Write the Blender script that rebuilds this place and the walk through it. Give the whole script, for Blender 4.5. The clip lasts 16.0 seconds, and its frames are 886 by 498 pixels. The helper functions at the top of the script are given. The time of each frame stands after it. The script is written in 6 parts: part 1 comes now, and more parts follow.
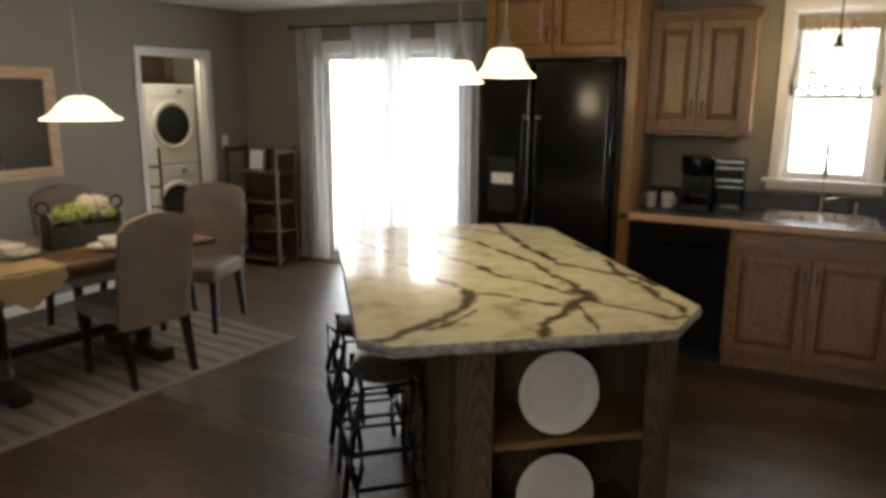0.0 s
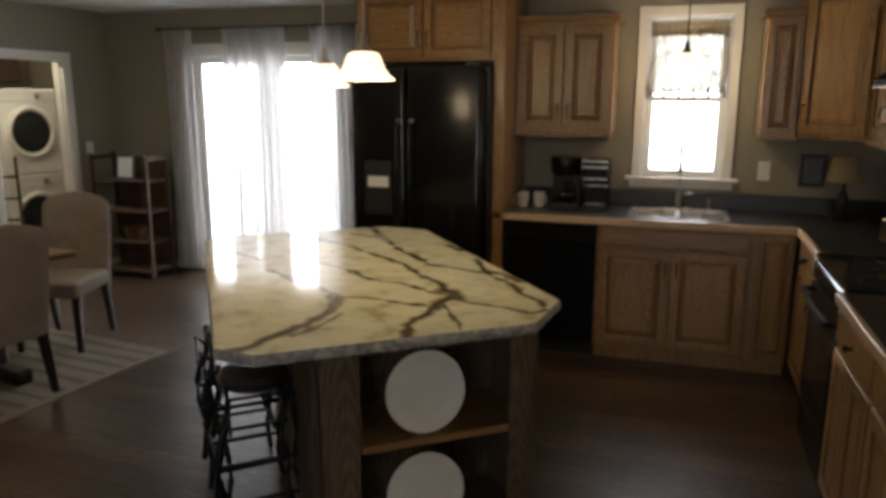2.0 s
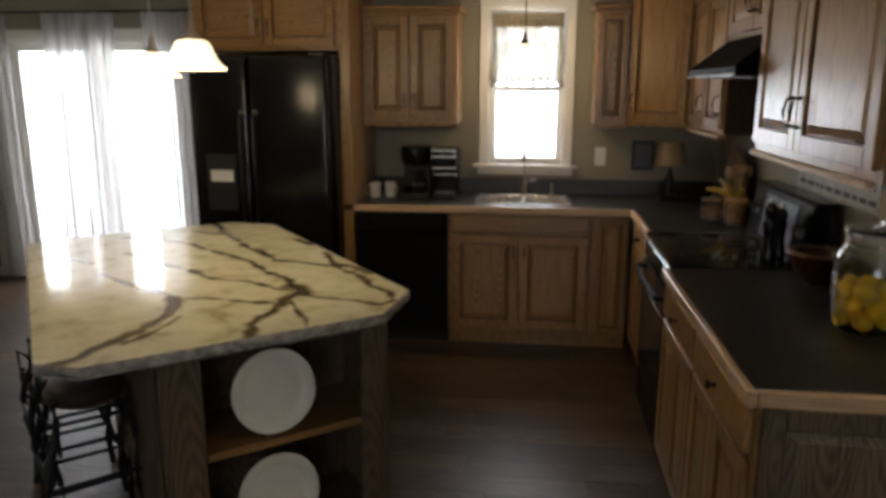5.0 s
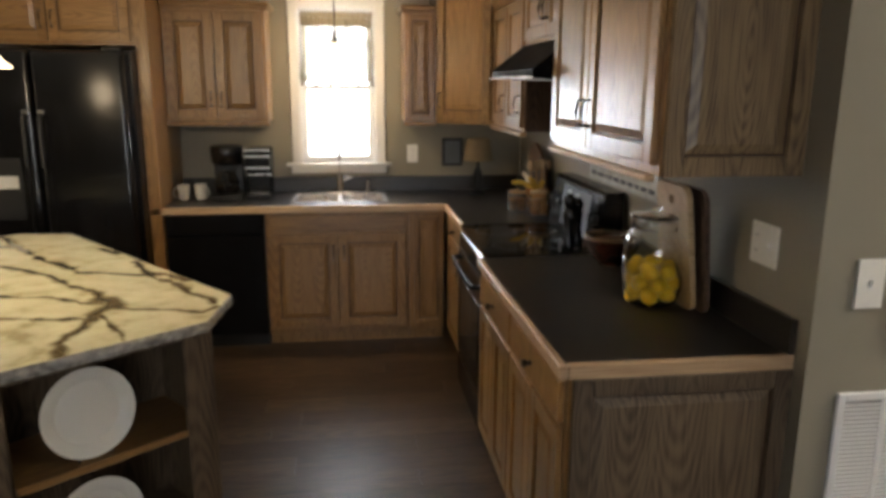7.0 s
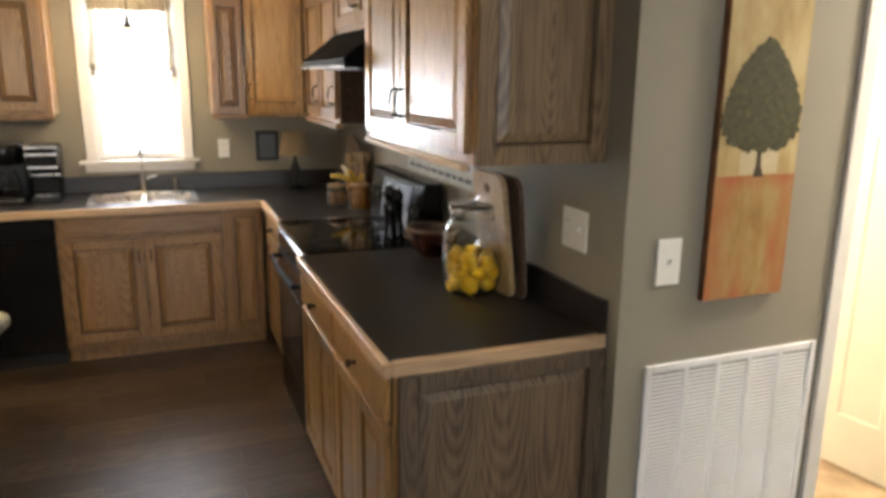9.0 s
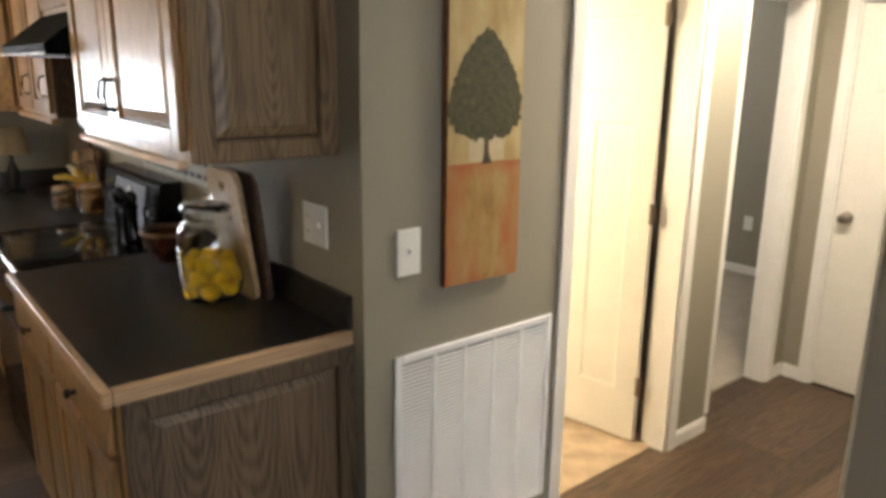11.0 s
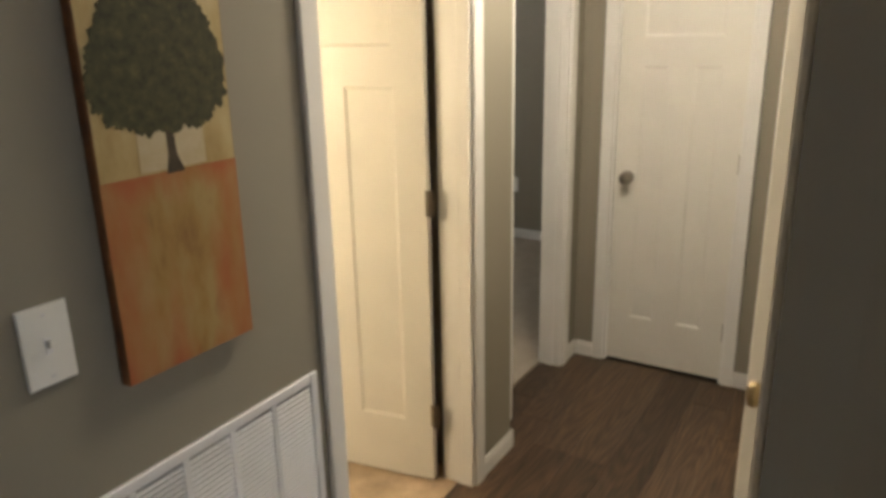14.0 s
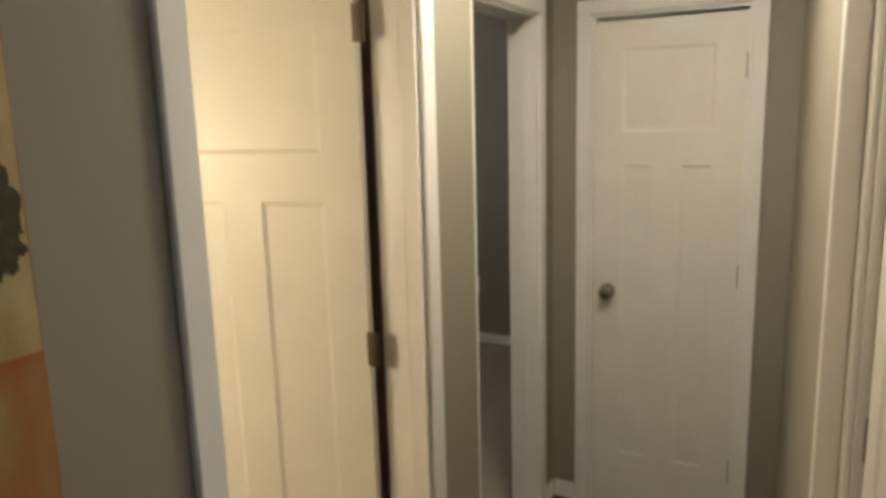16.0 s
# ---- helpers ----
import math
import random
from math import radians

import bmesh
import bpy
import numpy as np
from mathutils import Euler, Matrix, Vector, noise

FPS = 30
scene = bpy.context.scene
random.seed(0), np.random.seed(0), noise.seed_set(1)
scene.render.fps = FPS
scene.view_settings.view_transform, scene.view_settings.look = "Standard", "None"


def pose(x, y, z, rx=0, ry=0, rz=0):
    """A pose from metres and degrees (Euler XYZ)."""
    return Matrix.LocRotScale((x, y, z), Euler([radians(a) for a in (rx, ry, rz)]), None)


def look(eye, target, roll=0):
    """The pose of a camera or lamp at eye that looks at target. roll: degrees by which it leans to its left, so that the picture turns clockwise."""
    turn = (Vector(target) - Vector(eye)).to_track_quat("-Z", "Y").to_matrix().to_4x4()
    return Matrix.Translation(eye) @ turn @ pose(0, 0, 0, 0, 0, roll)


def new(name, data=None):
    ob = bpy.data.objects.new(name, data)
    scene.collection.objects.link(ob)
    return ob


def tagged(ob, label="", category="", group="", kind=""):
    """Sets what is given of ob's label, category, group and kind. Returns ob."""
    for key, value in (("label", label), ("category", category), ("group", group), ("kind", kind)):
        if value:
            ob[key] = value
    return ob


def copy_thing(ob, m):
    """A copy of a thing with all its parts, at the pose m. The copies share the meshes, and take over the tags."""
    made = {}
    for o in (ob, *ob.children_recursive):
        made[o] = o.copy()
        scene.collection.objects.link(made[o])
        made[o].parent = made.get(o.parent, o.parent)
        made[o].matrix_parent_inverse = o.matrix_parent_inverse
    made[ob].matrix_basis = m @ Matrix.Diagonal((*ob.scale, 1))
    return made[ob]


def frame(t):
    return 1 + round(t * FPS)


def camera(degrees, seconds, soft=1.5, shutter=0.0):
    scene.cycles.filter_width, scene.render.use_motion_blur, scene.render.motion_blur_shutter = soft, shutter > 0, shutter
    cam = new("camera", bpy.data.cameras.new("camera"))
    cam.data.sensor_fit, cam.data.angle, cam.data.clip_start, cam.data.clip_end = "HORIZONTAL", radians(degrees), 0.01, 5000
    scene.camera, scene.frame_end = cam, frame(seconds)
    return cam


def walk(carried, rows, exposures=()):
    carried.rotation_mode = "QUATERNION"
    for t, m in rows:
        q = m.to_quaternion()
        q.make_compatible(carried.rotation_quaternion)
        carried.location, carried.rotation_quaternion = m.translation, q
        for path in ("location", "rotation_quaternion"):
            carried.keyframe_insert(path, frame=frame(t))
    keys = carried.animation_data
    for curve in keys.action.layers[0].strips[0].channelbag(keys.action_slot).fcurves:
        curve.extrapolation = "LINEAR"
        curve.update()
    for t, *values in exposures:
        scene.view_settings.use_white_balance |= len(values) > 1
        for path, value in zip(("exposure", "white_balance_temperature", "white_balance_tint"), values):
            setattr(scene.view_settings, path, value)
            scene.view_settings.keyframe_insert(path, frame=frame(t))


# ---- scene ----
cam = camera(63.0, 16.0, soft=3.8)
PATH = [
    (0, (0.111, -0.671, 1.658), (-0.77, 1.074, 1.234), 0.4),
    (0.5, (0.145, -0.639, 1.649), (-0.665, 1.143, 1.239), 0.7),
    (1, (0.182, -0.629, 1.651), (-0.566, 1.18, 1.242), 0.9),
    (1.5, (0.208, -0.634, 1.653), (-0.478, 1.199, 1.242), 0.7),
    (2, (0.217, -0.637, 1.655), (-0.399, 1.221, 1.243), 0.2),
    (2.5, (0.229, -0.648, 1.658), (-0.306, 1.234, 1.244), -0.1),
    (3, (0.254, -0.672, 1.666), (-0.198, 1.23, 1.247), -0.4),
    (3.5, (0.262, -0.67, 1.664), (-0.106, 1.251, 1.247), -0.2),
    (4, (0.262, -0.628, 1.655), (-0.04, 1.304, 1.237), -0.0),
    (6.5, (0.285, -0.603, 1.663), (0.302, 1.343, 1.2), -0.3),
    (7, (0.24, -0.659, 1.673), (0.502, 1.273, 1.228), 0.4),
    (7.5, (0.26, -0.62, 1.667), (0.655, 1.289, 1.221), 0.2),
    (8, (0.264, -0.609, 1.664), (0.768, 1.274, 1.216), 0.4),
    (8.5, (0.276, -0.594, 1.661), (0.886, 1.256, 1.207), 0.7),
    (9, (0.29, -0.581, 1.659), (1.009, 1.229, 1.201), 0.7),
    (9.5, (0.305, -0.541, 1.651), (1.238, 1.166, 1.185), 0.7),
    (10, (0.305, -0.581, 1.656), (1.443, 0.996, 1.189), 1.9),
    (12.5, (0.798, -0.397, 1.674), (2.135, 1.004, 1.174), -1.3),
    (13, (0.865, -0.273, 1.669), (2.348, 0.968, 1.158), -1.1),
    (13.5, (0.943, -0.149, 1.651), (2.523, 0.939, 1.086), -1.1),
    (14, (1.064, -0.053, 1.631), (2.695, 0.947, 1.05), -1.2),
    (14.5, (1.224, 0.011, 1.651), (2.862, 1.032, 1.124), -1.7),
    (15, (1.365, 0.055, 1.677), (3.001, 1.107, 1.213), -0.6),
    (15.5, (1.411, 0.1, 1.641), (3.062, 1.157, 1.241), -0.8),
    (16, (1.545, 0.196, 1.672), (3.28, 1.121, 1.304), -1.6),
]
walk(cam, [(t, look(eye, target, roll)) for t, eye, target, roll in PATH],
     exposures=[(0.0, -0.1, 6500, 10), (2.0, -0.4, 6500, 10), (3.0, -0.6, 6500, 10), (4.0, -0.5, 6500, 10), (6.5, 0.2, 6400, 10), (7.0, 0.5, 6400, 10), (7.5, 0.62, 6400, 10), (8.5, 1.02, 6400, 10), (9.0, 1.14, 6400, 10), (10.0, 1.11, 6400, 10), (12.5, 0.25, 6400, 10), (13.5, 0.0, 6400, 10), (14.5, -0.15, 6400, 10), (16.0, -0.6, 6400, 8)])

# ---- world, sun, large lights ----
world = bpy.data.worlds.new("sky")
scene.world = world
world.use_nodes = True
wn = world.node_tree
bg = wn.nodes["Background"]
sky = wn.nodes.new("ShaderNodeTexSky")
sky.sky_type, sky.sun_disc, sky.sun_elevation, sky.sun_rotation = "NISHITA", False, radians(50), radians(180)
wn.links.new(sky.outputs[0], bg.inputs[0])
bg.inputs[1].default_value = 0.12

sun = new("sun", bpy.data.lights.new("sun", "SUN"))
sun.data.energy, sun.data.angle, sun.data.color = 3.0, radians(0.5), (1.0, 0.95, 0.88)
sun.matrix_basis = look((0, -6, 8), (0, 0, 0))


def area_light(name, x, y, z, w, h, target, watts, color):
    lamp = new(name, bpy.data.lights.new(name, "AREA"))
    lamp.data.shape, lamp.data.size, lamp.data.size_y = "RECTANGLE", w, h
    lamp.data.energy, lamp.data.color = watts, color
    lamp.matrix_basis = look((x, y, z), target)
    return lamp


def bulb(name, x, y, z, watts, color=(1.0, 0.78, 0.5), size=0.04):
    lamp = new(name, bpy.data.lights.new(name, "POINT"))
    lamp.data.energy, lamp.data.color, lamp.data.shadow_soft_size = watts, color, size
    lamp.location = (x, y, z)
    return lamp


CEIL_LAMP = 2.38
DAY = (0.82, 0.9, 1.0)
area_light("patio_daylight", -3.39, 5.30, 1.1, 1.7, 1.95, (-3.3, 0, 0.8), 68, DAY)
area_light("sink_window_daylight", 0.2, 4.66, 1.65, 0.5, 0.95, (0.2, 0, 1.2), 19, DAY)
WARM = (1.0, 0.77, 0.48)
bulb("island_bulb_a", -0.91, 1.84, 1.76, 9.5, WARM)
bulb("island_bulb_b", -1.365, 2.41, 1.75, 8.5, WARM)
bulb("dining_bulb", -3.48, 2.03, 1.55, 9, WARM)
bulb("sink_bulb", 0.19, 4.10, 1.86, 8, WARM)
bulb("bath_bulb", 1.75, 2.3, 1.5, 98, (1.0, 0.80, 0.52), 0.2)
# Unseen source assumed overhead, added to light the hall evenly.
area_light("hall_unseen_lamp", 3.25, 0.62, CEIL_LAMP, 0.3, 0.3, (3.25, 0.62, 0), 30, (1.0, 0.88, 0.70))
bulb("laundry_bulb", -5.6, 4.3, 2.2, 34, (1.0, 0.88, 0.66), 0.12)
# Unseen source added to brighten the bedroom behind its doorway.
bulb("bedroom_fill_light", 4.8, 3.2, 2.2, 30, (0.95, 0.93, 0.9), 0.15)
# Added light from behind, through an assumed south window never in view.
area_light("living_fill_light", 0.5, -4.85, 1.5, 2.4, 1.3, (0.5, 0, 1.0), 4, DAY)

# ---- materials ----


def node_mat(name):
    m = bpy.data.materials.new(name)
    m.use_nodes = True
    nt = m.node_tree
    return m, nt, nt.nodes["Principled BSDF"]


def add(nt, kind, **values):
    n = nt.nodes.new(kind)
    for k, v in values.items():
        if k in n.inputs:
            n.inputs[k].default_value = v
    return n


def ramp(nt, source, stops):
    r = nt.nodes.new("ShaderNodeValToRGB")
    while len(r.color_ramp.elements) < len(stops):
        r.color_ramp.elements.new(0.5)
    for e, (p, c) in zip(r.color_ramp.elements, stops):
        e.position = p
        e.color = (*c, 1) if len(c) == 3 else c
    nt.links.new(source, r.inputs[0])
    return r


def coords(nt, scale=(1, 1, 1), spread=0.0):
    tc = nt.nodes.new("ShaderNodeTexCoord")
    mp = nt.nodes.new("ShaderNodeMapping")
    mp.inputs["Scale"].default_value = scale
    nt.links.new(tc.outputs["Object"], mp.inputs[0])
    if spread:
        info = nt.nodes.new("ShaderNodeObjectInfo")
        mul = nt.nodes.new("ShaderNodeMath")
        mul.operation = "MULTIPLY"
        mul.inputs[1].default_value = spread
        nt.links.new(info.outputs["Random"], mul.inputs[0])
        nt.links.new(mul.outputs[0], mp.inputs["Location"])
    return mp.outputs[0]


def plain(name, color, rough=0.5, metal=0.0, vary=0.12, scale=6.0, bump=0.05, fine=120.0, coat=0.0, spec=0.5):
    m, nt, b = node_mat(name)
    v = coords(nt)
    big = add(nt, "ShaderNodeTexNoise", Scale=scale, Detail=5.0)
    small = add(nt, "ShaderNodeTexNoise", Scale=fine, Detail=2.0)
    nt.links.new(v, big.inputs["Vector"])
    nt.links.new(v, small.inputs["Vector"])
    lo = tuple(c * (1 - vary) for c in color)
    hi = tuple(min(1.0, c * (1 + vary)) for c in color)
    r = ramp(nt, big.outputs[0], [(0.3, lo), (0.7, hi)])
    nt.links.new(r.outputs[0], b.inputs["Base Color"])
    rr = ramp(nt, big.outputs[0], [(0.2, (rough * 0.9,) * 3), (0.8, (min(1, rough * 1.12),) * 3)])
    nt.links.new(rr.outputs[0], b.inputs["Roughness"])
    b.inputs["Metallic"].default_value = metal
    b.inputs["Coat Weight"].default_value = coat
    b.inputs["Specular IOR Level"].default_value = spec
    if bump:
        bp = add(nt, "ShaderNodeBump", Strength=bump, Distance=0.002)
        nt.links.new(small.outputs[0], bp.inputs["Height"])
        nt.links.new(bp.outputs[0], b.inputs["Normal"])
    return m


def math_node(nt, op, a, b=None, c=None):
    n = nt.nodes.new("ShaderNodeMath")
    n.operation = op
    for k, v in enumerate((a, b, c)):
        if v is None:
            continue
        if isinstance(v, (int, float)):
            n.inputs[k].default_value = v
        else:
            nt.links.new(v, n.inputs[k])
    return n.outputs[0]


def wood(name, light, mid, dark, axis="z", rough=0.35, rings=9.0, coat=0.25, size=1.0, spread=40.0, bump=0.12, board=0.075, ring_depth=0.17, tone=0.17):
    """Flat-sawn boards: growth rings cut at a slant, so that they run in long arches along the axis, with fine pores."""
    m, nt, b = node_mat(name)
    sep = nt.nodes.new("ShaderNodeSeparateXYZ")
    nt.links.new(coords(nt, (1, 1, 1), spread), sep.inputs[0])
    along = "xyz".index(axis)
    p, q = [k for k in range(3) if k != along]
    across = math_node(nt, "ADD", sep.outputs[p], sep.outputs[q])
    board_x = math_node(nt, "PINGPONG", across, board)
    low = [2.2, 2.2, 2.2]
    low[along] = 1.1
    n1 = add(nt, "ShaderNodeTexNoise", Scale=1.0, Detail=1.0)
    nt.links.new(coords(nt, tuple(c * size for c in low), spread), n1.inputs["Vector"])
    slant = math_node(nt, "PINGPONG", sep.outputs[along], 0.9)
    depth = math_node(nt, "MULTIPLY_ADD", slant, 0.10, math_node(nt, "MULTIPLY_ADD", n1.outputs[0], 0.12, -0.04))
    mid_f = [30.0, 30.0, 30.0]
    mid_f[along] = 4.0
    n3 = add(nt, "ShaderNodeTexNoise", Scale=1.0, Detail=2.0)
    nt.links.new(coords(nt, mid_f, spread), n3.inputs["Vector"])
    r2 = math_node(nt, "ADD", math_node(nt, "MULTIPLY", board_x, board_x), math_node(nt, "MULTIPLY", depth, depth))
    radius = math_node(nt, "MULTIPLY_ADD", n3.outputs[0], 0.006, math_node(nt, "SQRT", r2))
    wave = math_node(nt, "SINE", math_node(nt, "MULTIPLY", radius, rings * 14.0 * 6.283))
    ring = math_node(nt, "MULTIPLY_ADD", wave, 0.5, 0.5)
    fine = [170.0, 170.0, 170.0]
    fine[along] = 5.0
    n2 = add(nt, "ShaderNodeTexNoise", Scale=1.0, Detail=3.0)
    nt.links.new(coords(nt, fine, spread), n2.inputs["Vector"])
    value = math_node(nt, "MULTIPLY_ADD", n2.outputs[0], 0.75, math_node(nt, "MULTIPLY_ADD", ring, ring_depth, math_node(nt, "MULTIPLY", n3.outputs[0], 0.22)))
    r = ramp(nt, value, [(0.40, dark), (0.60, mid), (0.88, light)])
    info = nt.nodes.new("ShaderNodeObjectInfo")
    hsv = add(nt, "ShaderNodeHueSaturation")
    vr = nt.nodes.new("ShaderNodeMapRange")
    vr.inputs[3].default_value, vr.inputs[4].default_value = 1 - tone, 1 + tone
    nt.links.new(info.outputs["Random"], vr.inputs[0])
    nt.links.new(vr.outputs[0], hsv.inputs["Value"])
    nt.links.new(r.outputs[0], hsv.inputs["Color"])
    nt.links.new(hsv.outputs[0], b.inputs["Base Color"])
    b.inputs["Roughness"].default_value = rough
    b.inputs["Coat Weight"].default_value = coat
    b.inputs["Coat Roughness"].default_value = 0.25
    bp = add(nt, "ShaderNodeBump", Strength=bump, Distance=0.002)
    nt.links.new(value, bp.inputs["Height"])
    nt.links.new(bp.outputs[0], b.inputs["Normal"])
    return m


def fabric(name, color, color2, scale=260.0, rough=0.9):
    m, nt, b = node_mat(name)
    v = coords(nt)
    wv = add(nt, "ShaderNodeTexNoise", Scale=scale, Detail=2.0)
    bigger = add(nt, "ShaderNodeTexNoise", Scale=7.0, Detail=4.0)
    nt.links.new(v, wv.inputs["Vector"])
    nt.links.new(v, bigger.inputs["Vector"])
    mx = nt.nodes.new("ShaderNodeMath")
    mx.operation = "ADD"
    nt.links.new(wv.outputs[0], mx.inputs[0])
    nt.links.new(bigger.outputs[0], mx.inputs[1])
    hf = nt.nodes.new("ShaderNodeMath")
    hf.operation = "MULTIPLY"
    hf.inputs[1].default_value = 0.5
    nt.links.new(mx.outputs[0], hf.inputs[0])
    r = ramp(nt, hf.outputs[0], [(0.35, color2), (0.65, color)])
    nt.links.new(r.outputs[0], b.inputs["Base Color"])
    b.inputs["Roughness"].default_value = rough
    bp = add(nt, "ShaderNodeBump", Strength=0.3, Distance=0.002)
    nt.links.new(wv.outputs[0], bp.inputs["Height"])
    nt.links.new(bp.outputs[0], b.inputs["Normal"])
    return m


def sheer(name, color, clear, motif=0.0):
    m, nt, b = node_mat(name)
    out = nt.nodes["Material Output"]
    tr = nt.nodes.new("ShaderNodeBsdfTransparent")
    tl = nt.nodes.new("ShaderNodeBsdfTranslucent")
    df = nt.nodes.new("ShaderNodeBsdfDiffuse")
    n = add(nt, "ShaderNodeTexNoise", Scale=1.0, Detail=4.0)
    nt.links.new(coords(nt, (60, 60, 8)), n.inputs["Vector"])
    r = ramp(nt, n.outputs[0], [(0.3, tuple(c * 0.85 for c in color)), (0.7, color)])
    nt.links.new(r.outputs[0], tl.inputs[0])
    nt.links.new(r.outputs[0], df.inputs[0])
    m1 = nt.nodes.new("ShaderNodeMixShader")
    m1.inputs[0].default_value = 0.45
    nt.links.new(tl.outputs[0], m1.inputs[1])
    nt.links.new(df.outputs[0], m1.inputs[2])
    m2 = nt.nodes.new("ShaderNodeMixShader")
    m2.inputs[0].default_value = clear
    if motif:
        lace = add(nt, "ShaderNodeTexNoise", Scale=motif, Detail=2.0)
        nt.links.new(coords(nt, (1, 0.3, 1)), lace.inputs["Vector"])
        holes = ramp(nt, lace.outputs[0], [(0.40, (clear * 0.4,) * 3), (0.65, (min(1, clear * 2.2),) * 3)])
        nt.links.new(holes.outputs[0], m2.inputs[0])
    nt.links.new(m1.outputs[0], m2.inputs[1])
    nt.links.new(tr.outputs[0], m2.inputs[2])
    nt.links.new(m2.outputs[0], out.inputs[0])
    return m


def glow(name, color, strength, base=(0.85, 0.8, 0.7)):
    m, nt, b = node_mat(name)
    n = add(nt, "ShaderNodeTexNoise", Scale=9.0, Detail=3.0)
    nt.links.new(coords(nt), n.inputs["Vector"])
    r = ramp(nt, n.outputs[0], [(0.3, tuple(c * 0.8 for c in color)), (0.7, color)])
    b.inputs["Base Color"].default_value = (*base, 1)
    nt.links.new(r.outputs[0], b.inputs["Emission Color"])
    b.inputs["Emission Strength"].default_value = strength
    b.inputs["Roughness"].default_value = 0.35
    return m


def glass(name, tint=(1, 1, 1), rough=0.0):
    m, nt, b = node_mat(name)
    b.inputs["Base Color"].default_value = (*tint, 1)
    b.inputs["Roughness"].default_value = rough
    b.inputs["Transmission Weight"].default_value = 1.0
    b.inputs["IOR"].default_value = 1.45
    return m


def floor_wood(name):
    m = wood(name, (0.150, 0.088, 0.046), (0.082, 0.050, 0.028), (0.032, 0.021, 0.014), "x", 0.40, 5.0, 0.05, 0.6, 60.0, 0.10, 0.08, 0.10, 0.34)
    m.node_tree.nodes["Principled BSDF"].inputs["Specular IOR Level"].default_value = 0.36
    return m


def granite(name):
    m, nt, b = node_mat(name)
    v = coords(nt)
    att = nt.nodes.new("ShaderNodeAttribute")
    att.attribute_name = "vein"
    n1 = add(nt, "ShaderNodeTexNoise", Scale=10.0, Detail=6.0, Roughness=0.6)
    n2 = add(nt, "ShaderNodeTexNoise", Scale=90.0, Detail=4.0)
    for n in (n1, n2):
        nt.links.new(v, n.inputs["Vector"])
    cloud = ramp(nt, n1.outputs[0], [(0.30, (0.42, 0.37, 0.22)), (0.42, (0.61, 0.57, 0.38)), (0.60, (0.71, 0.68, 0.48))])
    brown = ramp(nt, n2.outputs[0], [(0.35, (0.058, 0.038, 0.016)), (0.65, (0.145, 0.100, 0.046))])
    mixc = nt.nodes.new("ShaderNodeMix")
    mixc.data_type = "RGBA"
    nt.links.new(att.outputs["Fac"], mixc.inputs[0])
    nt.links.new(cloud.outputs[0], mixc.inputs[6])
    nt.links.new(brown.outputs[0], mixc.inputs[7])
    nt.links.new(mixc.outputs[2], b.inputs["Base Color"])
    b.inputs["Roughness"].default_value = 0.09
    return m


M = {}
M["wall"] = plain("greige_paint", (0.27, 0.243, 0.19), 0.75, vary=0.04, scale=1.5, bump=0.12, fine=220)
M["ceiling"] = plain("ceiling_paint", (0.72, 0.70, 0.66), 0.9, vary=0.03, bump=0.25, fine=160)
M["trim"] = plain("white_trim", (0.74, 0.72, 0.68), 0.4, vary=0.03, bump=0.02)
M["doorpaint"] = plain("white_door_paint", (0.72, 0.69, 0.62), 0.42, vary=0.03, bump=0.05, fine=90)
M["floor"] = floor_wood("dark_laminate")
M["glaze"] = plain("dark_glaze", (0.055, 0.026, 0.012), 0.4)
M["gap"] = plain("floor_gap", (0.02, 0.016, 0.013), 0.8)
M["oak"] = wood("honey_oak", (0.375, 0.212, 0.078), (0.295, 0.162, 0.058), (0.175, 0.092, 0.033), "z", 0.33, 9.0)
M["oakx"] = wood("honey_oak_rail", (0.375, 0.212, 0.078), (0.295, 0.162, 0.058), (0.175, 0.092, 0.033), "x", 0.33, 9.0)
# The two end panels are one oak; their tones carry light and shade.
M["darkoak"] = wood("darkened_oak_panel", (0.170, 0.118, 0.070), (0.120, 0.083, 0.049), (0.048, 0.032, 0.019), "z", 0.46, 8.0, coat=0.08, ring_depth=0.19, bump=0.2)
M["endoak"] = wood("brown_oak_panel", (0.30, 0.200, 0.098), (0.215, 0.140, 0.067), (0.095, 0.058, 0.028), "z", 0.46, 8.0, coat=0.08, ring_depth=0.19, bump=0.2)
M["hoodblack"] = plain("black_hood_enamel", (0.004, 0.004, 0.004), 0.6, spec=0.03)
M["edge"] = wood("counter_edge_oak", (0.66, 0.47, 0.29), (0.58, 0.40, 0.235), (0.44, 0.285, 0.16), "x", 0.42, 3.0, coat=0.1, ring_depth=0.08)
M["laminate"] = plain("charcoal_laminate", (0.022, 0.019, 0.017), 0.30, vary=0.25, scale=130, bump=0.08, fine=300)
M["granite"] = granite("cream_granite")
M["graniteedge"] = plain("granite_edge", (0.34, 0.32, 0.29), 0.35, vary=0.5, scale=35, bump=0.5, fine=60)
M["black"] = plain("black_appliance", (0.006, 0.006, 0.007), 0.22, vary=0.2, bump=0.02, spec=0.32)
M["blackmatte"] = plain("black_plastic", (0.012, 0.012, 0.012), 0.45)
M["glassblack"] = plain("black_ceramic_glass", (0.006, 0.006, 0.006), 0.05, bump=0)
M["steel"] = plain("brushed_steel", (0.55, 0.54, 0.52), 0.28, 1.0, vary=0.08, scale=30)
M["fridgeblack"] = plain("glossy_black_enamel", (0.006, 0.006, 0.007), 0.18, vary=0.2, bump=0.02)
M["redwood"] = plain("lacquered_red_brown_wood", (0.055, 0.018, 0.011), 0.2, vary=0.3, scale=12, coat=0.5)
